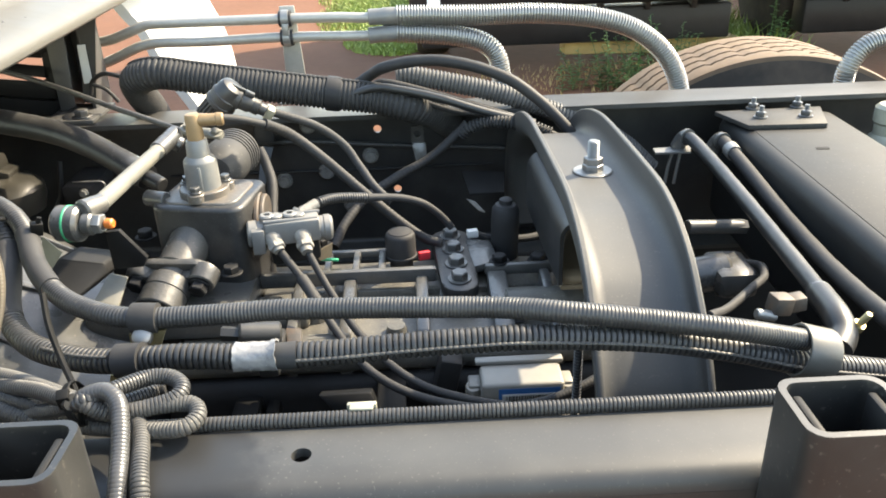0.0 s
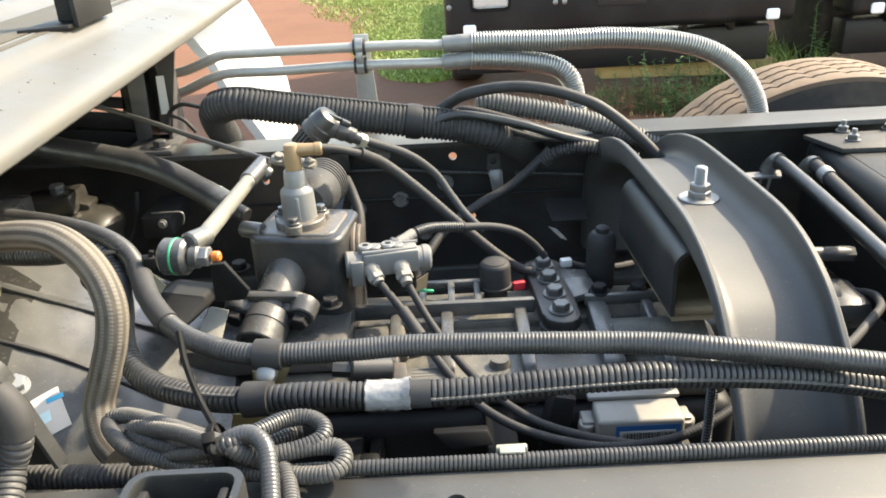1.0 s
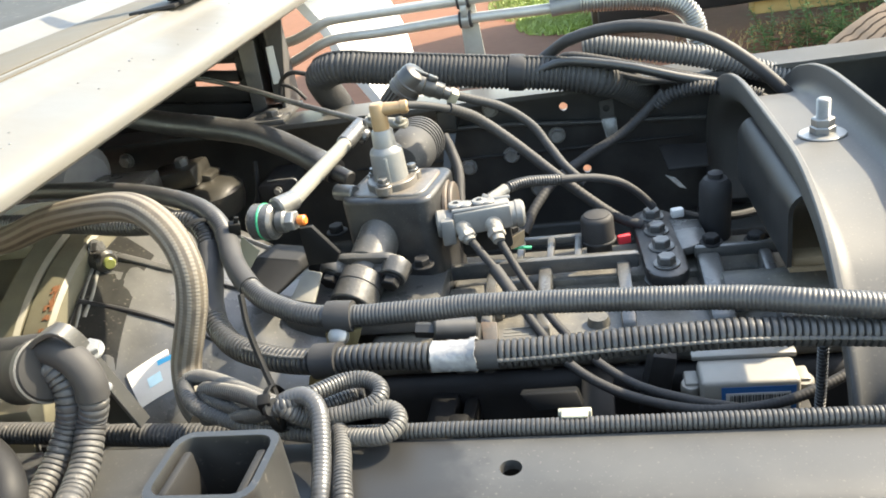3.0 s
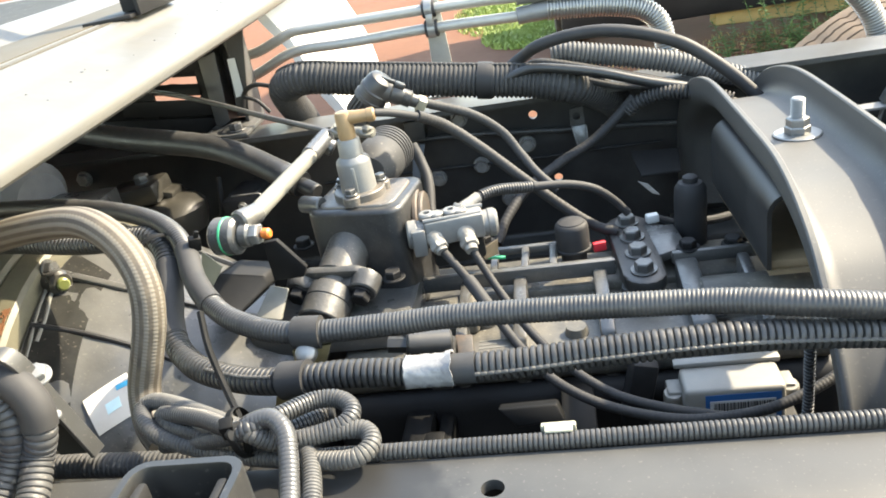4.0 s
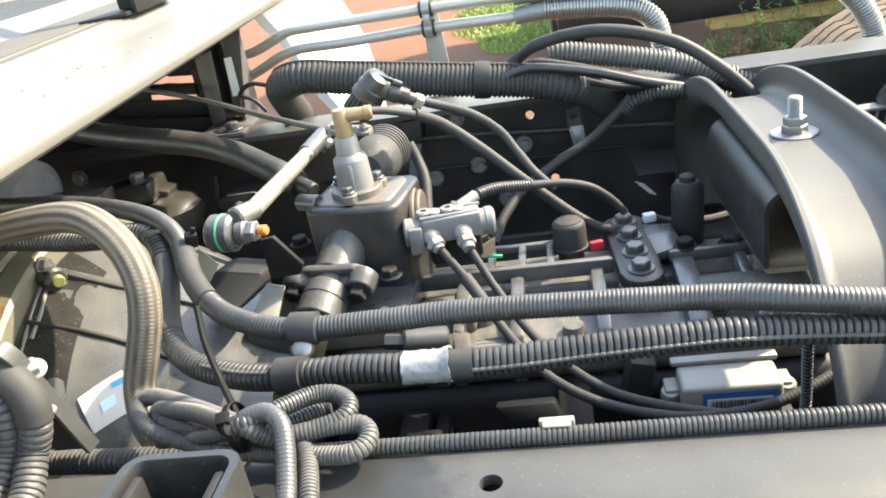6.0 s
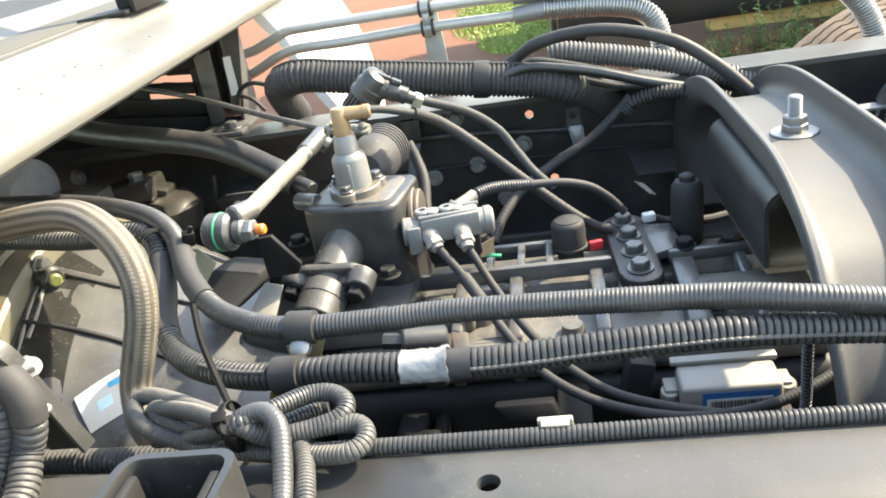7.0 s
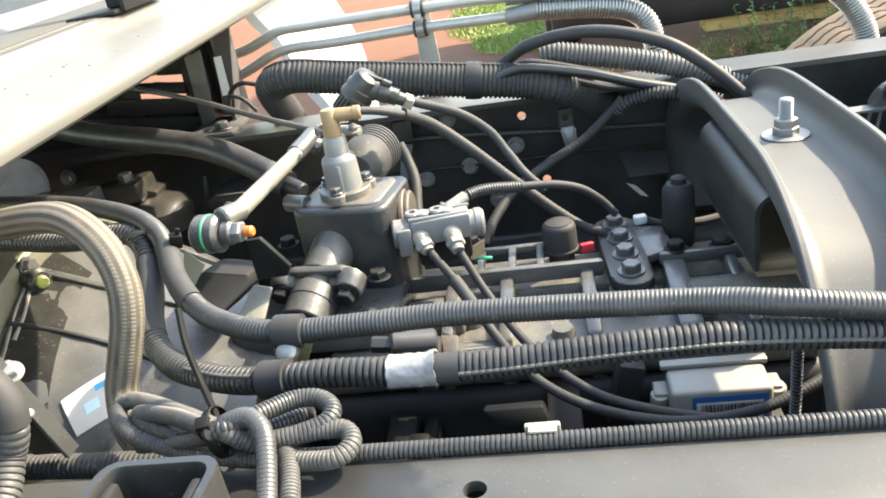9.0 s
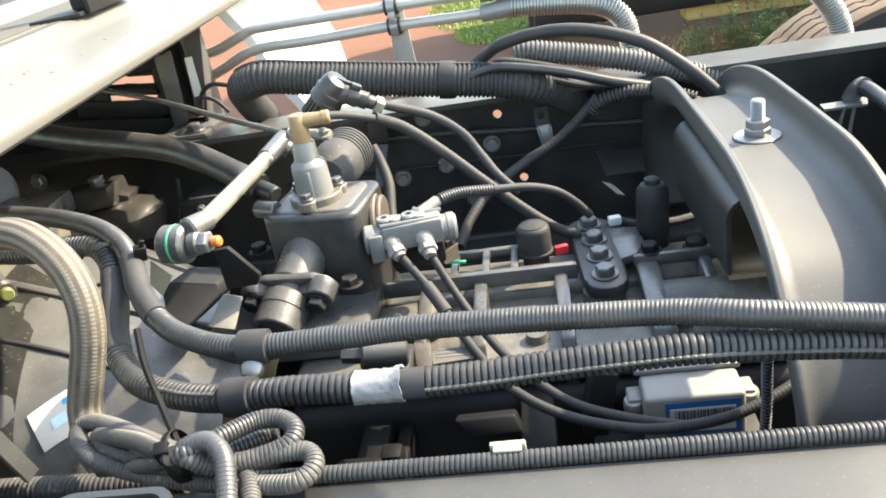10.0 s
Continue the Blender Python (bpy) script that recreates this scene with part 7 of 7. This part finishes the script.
for _ in range(26):
    y = rng.uniform(-0.1, 0.9)
    s = rng.uniform(0.1, 0.9)
    p = Vector((sill_x(y) - 0.022 - 0.045 * s, y, EDGE_Z + 0.0169 + 0.0098 * s))
    r = rng.uniform(0.0008, 0.0020)
    lathe(bm, p, (0.2, 0, 0.97), [(r, 0), (r * 0.9, r * 0.3), (r * 0.5, r * 0.55)], 10)
tagged(part("water_drops", bm, DROP, cab), "clear water drops", kind="stuff")
seat = thing("seat_bracket", (-0.49, 0.68, 1.204), "black steel angle bracket with an upright post", "bracket")
bm = bm_new()
slab(bm, [(-0.462, 0.627, 1.2052), (-0.471, 0.765, 1.2052), (-0.471, 0.765, 1.254), (-0.462, 0.627, 1.248)], (-0.006, 0, 0), 0.001)
slab(bm, [(-0.4685, 0.612, 1.2045), (-0.4775, 0.765, 1.2045), (-0.512, 0.75, 1.2045), (-0.522, 0.588, 1.2045)], (0, 0, 0.005), 0.001)
part("angle_plate", bm, BLACK, seat)
bm = bm_new()
box(bm, (-0.482, 0.655, 1.29), (0.024, 0.026, 0.16), (0, 0, 0), 0.002)
part("upright", bm, BLACK, seat)
# far fender: a curved pressing dropping beyond the far rail
bm = bm_new()
left = [(-0.5223, 1.1000, 1.2152), (-0.4719, 1.1000, 1.1229), (-0.4350, 1.1000, 1.0691), (-0.4173, 1.1000, 1.0147), (-0.3767, 1.1000, 0.9475), (-0.3441, 1.1000, 0.8817), (-0.3110, 1.1000, 0.7907)]
right = [(-0.5909, 1.7500, 1.2108), (-0.5124, 1.7500, 1.1093), (-0.4724, 1.7500, 1.0280), (-0.4414, 1.7500, 0.9476), (-0.4265, 1.7500, 0.8516), (-0.4223, 1.7500, 0.7395), (-0.4301, 1.7500, 0.5890)]
rows = []
la, lb = bezier_samples(left, 0.02)[0], bezier_samples(right, 0.02)[0]
for i in range(21):
    a, c = la[round(i * (len(la) - 1) / 20)], lb[round(i * (len(lb) - 1) / 20)]
    rows.append([a.lerp(c, s / 6) + Vector((0, 0, 0.03 * math.sin(math.pi * s / 6))) for s in range(7)])
back = Vector((-0.012, -0.004, -0.012))
g = [[[bm.verts.new(p + back * h) for p in r] for r in rows] for h in (0, 1)]
for i in range(20):
    for s in range(6):
        bm.faces.new((g[0][i][s], g[0][i + 1][s], g[0][i + 1][s + 1], g[0][i][s + 1]))
        bm.faces.new((g[1][i][s], g[1][i][s + 1], g[1][i + 1][s + 1], g[1][i + 1][s]))
for i in range(20):
    bm.faces.new((g[0][i][0], g[1][i][0], g[1][i + 1][0], g[0][i + 1][0]))
    bm.faces.new((g[0][i][6], g[0][i + 1][6], g[1][i + 1][6], g[1][i][6]))
for s in range(6):
    bm.faces.new((g[0][0][s], g[0][0][s + 1], g[1][0][s + 1], g[1][0][s]))
    bm.faces.new((g[0][20][s], g[1][20][s], g[1][20][s + 1], g[0][20][s + 1]))
part("fender", bm, CAB_WHITE, cab, "white painted fender beyond the far rail")

# ---- loose wheel standing beyond the far rail ----
def tyre_wheel(place, radius, width, yaw):
    ob = thing("spare_tyre", (place[0], place[1], 0), "worn truck tyre with dusty brown ribbed tread", "tyre")
    axis = Vector((-math.sin(radians(yaw)), math.cos(radians(yaw)), 0))
    o = Vector((place[0], place[1], radius))
    h = width / 2
    ribs = [(-h, -0.012), (-h * 0.98, -0.003)]
    for k in range(5):
        a = -h * 0.94 + k * (2 * h * 0.94) / 5
        c = a + 2 * h * 0.94 / 5
        ribs += [(a + 0.004, 0.0), (c - 0.006, 0.0), (c - 0.004, -0.010), (c, -0.010)]
    ribs = ribs[:-2] + [(h * 0.98, -0.003), (h, -0.012)]
    bm = bm_new()
    prof = [(radius - 0.05, -h, 0)] + [(radius + d, a, 0 if i < 3 or i > len(ribs) - 4 else 1) for i, (a, d) in enumerate(ribs)] + [(radius - 0.05, h, 0)]
    turn_m, seg, rows = basis(axis), 240, []
    for k in range(seg):
        w = 2 * math.pi * k / seg
        sway = 0.0035 * (1 if (k // 3) % 2 else -1)
        sipe = 0.003 if k % 6 == 0 else 0.0
        rows.append([bm.verts.new(o + turn_m @ Vector(((r - sipe * g) * math.cos(w), (r - sipe * g) * math.sin(w), a + sway * g))) for r, a, g in prof])
    for a, c in zip(rows, rows[1:] + rows[:1]):
        for i in range(len(prof) - 1):
            bm.faces.new((a[i], c[i], c[i + 1], a[i + 1]))
    part("tread", bm, TYRE_TREAD, ob, "dusty brown ribbed tread")
    for s in (-1, 1):
        bm = bm_new()
        prof = [(radius - 0.012, s * (h + 0.001)), (radius - 0.03, s * (h + 0.006)), (radius - 0.055, s * (h + 0.010)), (radius - 0.058, s * (h + 0.012)), (radius - 0.064, s * (h + 0.012)), (radius - 0.067, s * (h + 0.0105)), (radius - 0.076, s * (h + 0.0105)), (radius - 0.078, s * (h + 0.0125)), (radius - 0.083, s * (h + 0.0125)), (radius - 0.085, s * (h + 0.0100)), (radius - 0.094, s * (h + 0.0098)), (radius - 0.096, s * (h + 0.0115)), (radius - 0.101, s * (h + 0.0112)), (radius - 0.103, s * (h + 0.0085)), (radius - 0.11, s * (h + 0.008)), (radius - 0.15, s * (h - 0.012)), (radius - 0.18, s * (h - 0.02)), (radius - 0.185, s * (h - 0.05))]
        lathe(bm, o, axis, prof, 80)
        part("sidewall", bm, TYRE_WALL, ob, "black rubber sidewall")
    bm = bm_new()
    lathe(bm, o, axis, [(radius - 0.19, -h * 0.7), (radius - 0.20, -h * 0.5), (radius - 0.21, h * 0.2), (0.1, h * 0.2)], 48)
    part("rim", bm, BLACK, ob)
    return ob


tyre_wheel((0.858, 1.362, 0), 0.470, 0.215, 0)

# ---- parked trucks ----
def parked_truck(x, y):
    ob = thing("parked_truck", (x + 1.15, y, 0), "parked truck with a black front bumper and clear headlamps", "truck", "parked trucks")
    w = 2.30
    bm = bm_new()
    box(bm, (x + w / 2, y + 0.16, 0.66), (w, 0.32, 0.40), (0, 0, 0), 0.05, 4)
    bumper = part("bumper", bm, TRUCK, ob)
    bm = bm_new()
    box(bm, (x + w / 2, y + 0.32, 0.29), (w - 0.15, 0.20, 0.24), (0, 0, 0), 0.02)
    part("valance", bm, TRUCK, ob)
    for k in range(6):
        bm = bm_new()
        box(bm, (x + 0.35 + k * 0.32, y + 0.24, 0.43), (0.035, 0.10, 0.09), (0, 0, 0), 0.005)
        part("bumper_stay", bm, TRUCK, ob)
    bm = bm_new()
    box(bm, (x + w / 2, y + 0.5, 1.25), (w - 0.04, 0.6, 0.80), (0, 0, 0), 0.06, 3)
    part("front_panel", bm, TRUCK, ob)
    bm = bm_new()
    for k in range(4):
        box(bm, (x + w / 2, y + 0.185, 0.98 + 0.09 * k), (1.5, 0.03, 0.03), (0, 0, 0), 0.006)
    part("grille_bar", bm, TRUCK, ob)
    for s in (0.30, 2.0):
        bm = bm_new()
        box(bm, (x + s, y + 0.004, 0.700), (0.26, 0.03, 0.15), (0, 0, 0), 0.03, 3)
        lamp = part("headlamp", bm, TRUCK, ob)
        bm = bm_new()
        box(bm, (x + s, y - 0.008, 0.705), (0.225, 0.02, 0.115), (0, 0, 0), 0.02, 3)
        part("lens", bm, LENS, lamp, "clear headlamp lens")
    for s in (0.16, 2.14):
        bm = bm_new()
        box(bm, (x + s, y - 0.004, 0.510), (0.085, 0.03, 0.07), (0, 0, 0), 0.015, 3)
        part("marker_lamp", bm, LAMP_WHITE, ob, "white square marker lamp")
    bm = bm_new()
    for s in (0.72, 0.78, 1.52, 1.58, 0.03, 2.27):
        lathe(bm, (x + s, y + 0.002, 0.66), (0, -1, 0), [(0.017, 0), (0.017, 0.004), (0.010, 0.008)], 14)
    part("bumper_bolts", bm, ZINC, bumper)
    bm = bm_new()
    box(bm, (x + w / 2, y - 0.004, 0.665), (0.32, 0.008, 0.09), (0, 0, 0), 0.003)
    part("plate_panel", bm, INK, bumper)
    for s in (0.16, w - 0.16):
        bm = bm_new()
        lathe(bm, (x + s - 0.13, y + 0.95, 0.45), (1, 0, 0), [(0.30, 0), (0.43, 0.01), (0.45, 0.04), (0.45, 0.22), (0.43, 0.25), (0.30, 0.26)], 40)
        part("wheel", bm, TYRE_WALL, ob)
    bm = bm_new()
    box(bm, (x + w / 2, y + 3.2, 0.95), (0.86, 5.4, 0.22), (0, 0, 0), 0.02)
    part("chassis", bm, TRUCK, ob)
    bm = bm_new()
    box(bm, (x + w / 2, y + 1.4, 1.7), (w - 0.06, 1.3, 1.6), (0, 0, 0), 0.10, 3)
    part("cab_body", bm, TRUCK, ob)
    return ob


first = parked_truck(0.02, 4.9)
copy_thing(first, Matrix.Translation((0.02 + 2.66 + 1.15, 4.9, 0)))

# ---- timber, weeds and grass ----
rng = random.Random(11)
bm = bm_new()
box(bm, (1.75, 5.35, 0.10), (1.3, 0.16, 0.11), (0, 2, 4), 0.02, 2)
single("timber_baulk", bm, BARK, "weathered yellow timber baulk on the ground", "timber")


def blades(name, mat, spots, count, height, width, label, category):
    """Loose grass: many bent blades round the spots (x, y, spread in x, spread in y)."""
    verts, faces = [], []
    for cx, cy, sx, sy in spots:
        for _ in range(count):
            u, v = rng.gauss(0, 1), rng.gauss(0, 1)
            if math.hypot(u, v) > 1.9:
                continue
            x, y = cx + sx * u, cy + sy * v
            a = rng.uniform(0, 2 * math.pi)
            h, w = height * rng.uniform(0.4, 1.3), width * rng.uniform(0.6, 1.4)
            lean = Vector((rng.gauss(0, 0.4), rng.gauss(0, 0.4), 0)) * h
            dx = Vector((math.cos(a), math.sin(a), 0)) * w
            b = Vector((x, y, -0.005))
            k = len(verts)
            for p in (b - dx, b + dx, b + lean * 0.35 + dx * 0.8 + Vector((0, 0, h * 0.6)), b + lean * 0.35 - dx * 0.8 + Vector((0, 0, h * 0.6)), b + lean + Vector((0, 0, h))):
                verts.append(tuple(p))
            faces += [(k, k + 1, k + 2, k + 3), (k + 3, k + 2, k + 4)]
    me = bpy.data.meshes.new(name)
    me.from_pydata(verts, [], faces)
    me.materials.append(mat)
    ob = new(name, me)
    return tagged(ob, label, category, kind="stuff")


blades("grass", GRASS, [(-0.25, 7.6, 0.35, 0.7), (-0.15, 6.4, 0.22, 0.35), (-0.1, 9.0, 0.5, 0.8), (0.0, 10.5, 0.9, 0.9), (0.8, 9.0, 0.8, 1.0), (-0.6, 12.0, 0.8, 0.8)], 13000, 0.04, 0.006, "bright green short grass patch on the soil", "grass")
blades("grass", GRASS, [(2.45, 6.8, 0.25, 1.5), (3.3, 9.5, 1.2, 1.0)], 3000, 0.16, 0.007, "green grass between the parked trucks", "grass")
blades("dry_grass", BARK, [(0.9, 4.75, 0.5, 0.25), (1.6, 5.0, 0.4, 0.2), ], 500, 0.035, 0.003, "dry straw scattered on the soil", "grass")


def weed(x, y, tall):
    """A leafy weed: stems with pairs of pointed leaves."""
    ob = thing("weed", (x, y, 0), "leafy green weed growing from the soil", "plant", "weeds by the trucks")
    leaves = bm_new()
    for _ in range(6):
        base = Vector((x + rng.gauss(0, 0.07), y + rng.gauss(0, 0.07), -0.01))
        tip = base + Vector((rng.gauss(0, 0.08), rng.gauss(0, 0.08), tall * rng.uniform(0.6, 1.2)))
        stem = bm_new()
        tube(stem, [base, base.lerp(tip, 0.5) + Vector((0.01, 0.01, 0)), tip], 0.0022, 5, step=0.05)
        part("stem", stem, LEAF, ob)
        for k in range(22):
            s = 0.12 + 0.88 * k / 21
            p = base.lerp(tip, s)
            a = k * 2.4 + rng.uniform(-0.4, 0.4)
            d = Vector((math.cos(a), math.sin(a), 0.35)).normalized()
            n = d.cross(Vector((0, 0, 1))).normalized()
            ln = rng.uniform(0.032, 0.070) * (1.15 - 0.5 * s)
            v = [leaves.verts.new(q) for q in (p, p + d * ln * 0.45 + n * ln * 0.22, p + d * ln - Vector((0, 0, ln * 0.25)), p + d * ln * 0.45 - n * ln * 0.22)]
            leaves.faces.new(v)
    part("foliage", leaves, LEAF, ob)
    return ob


for x, y, tall in ((1.22, 4.55, 0.34), (1.42, 4.62, 0.40), (1.62, 4.55, 0.33), (1.32, 4.40, 0.22), (1.05, 4.6, 0.22), (1.78, 4.6, 0.26), (1.52, 4.42, 0.2), (2.55, 5.0, 0.5)):
    weed(x, y, tall)
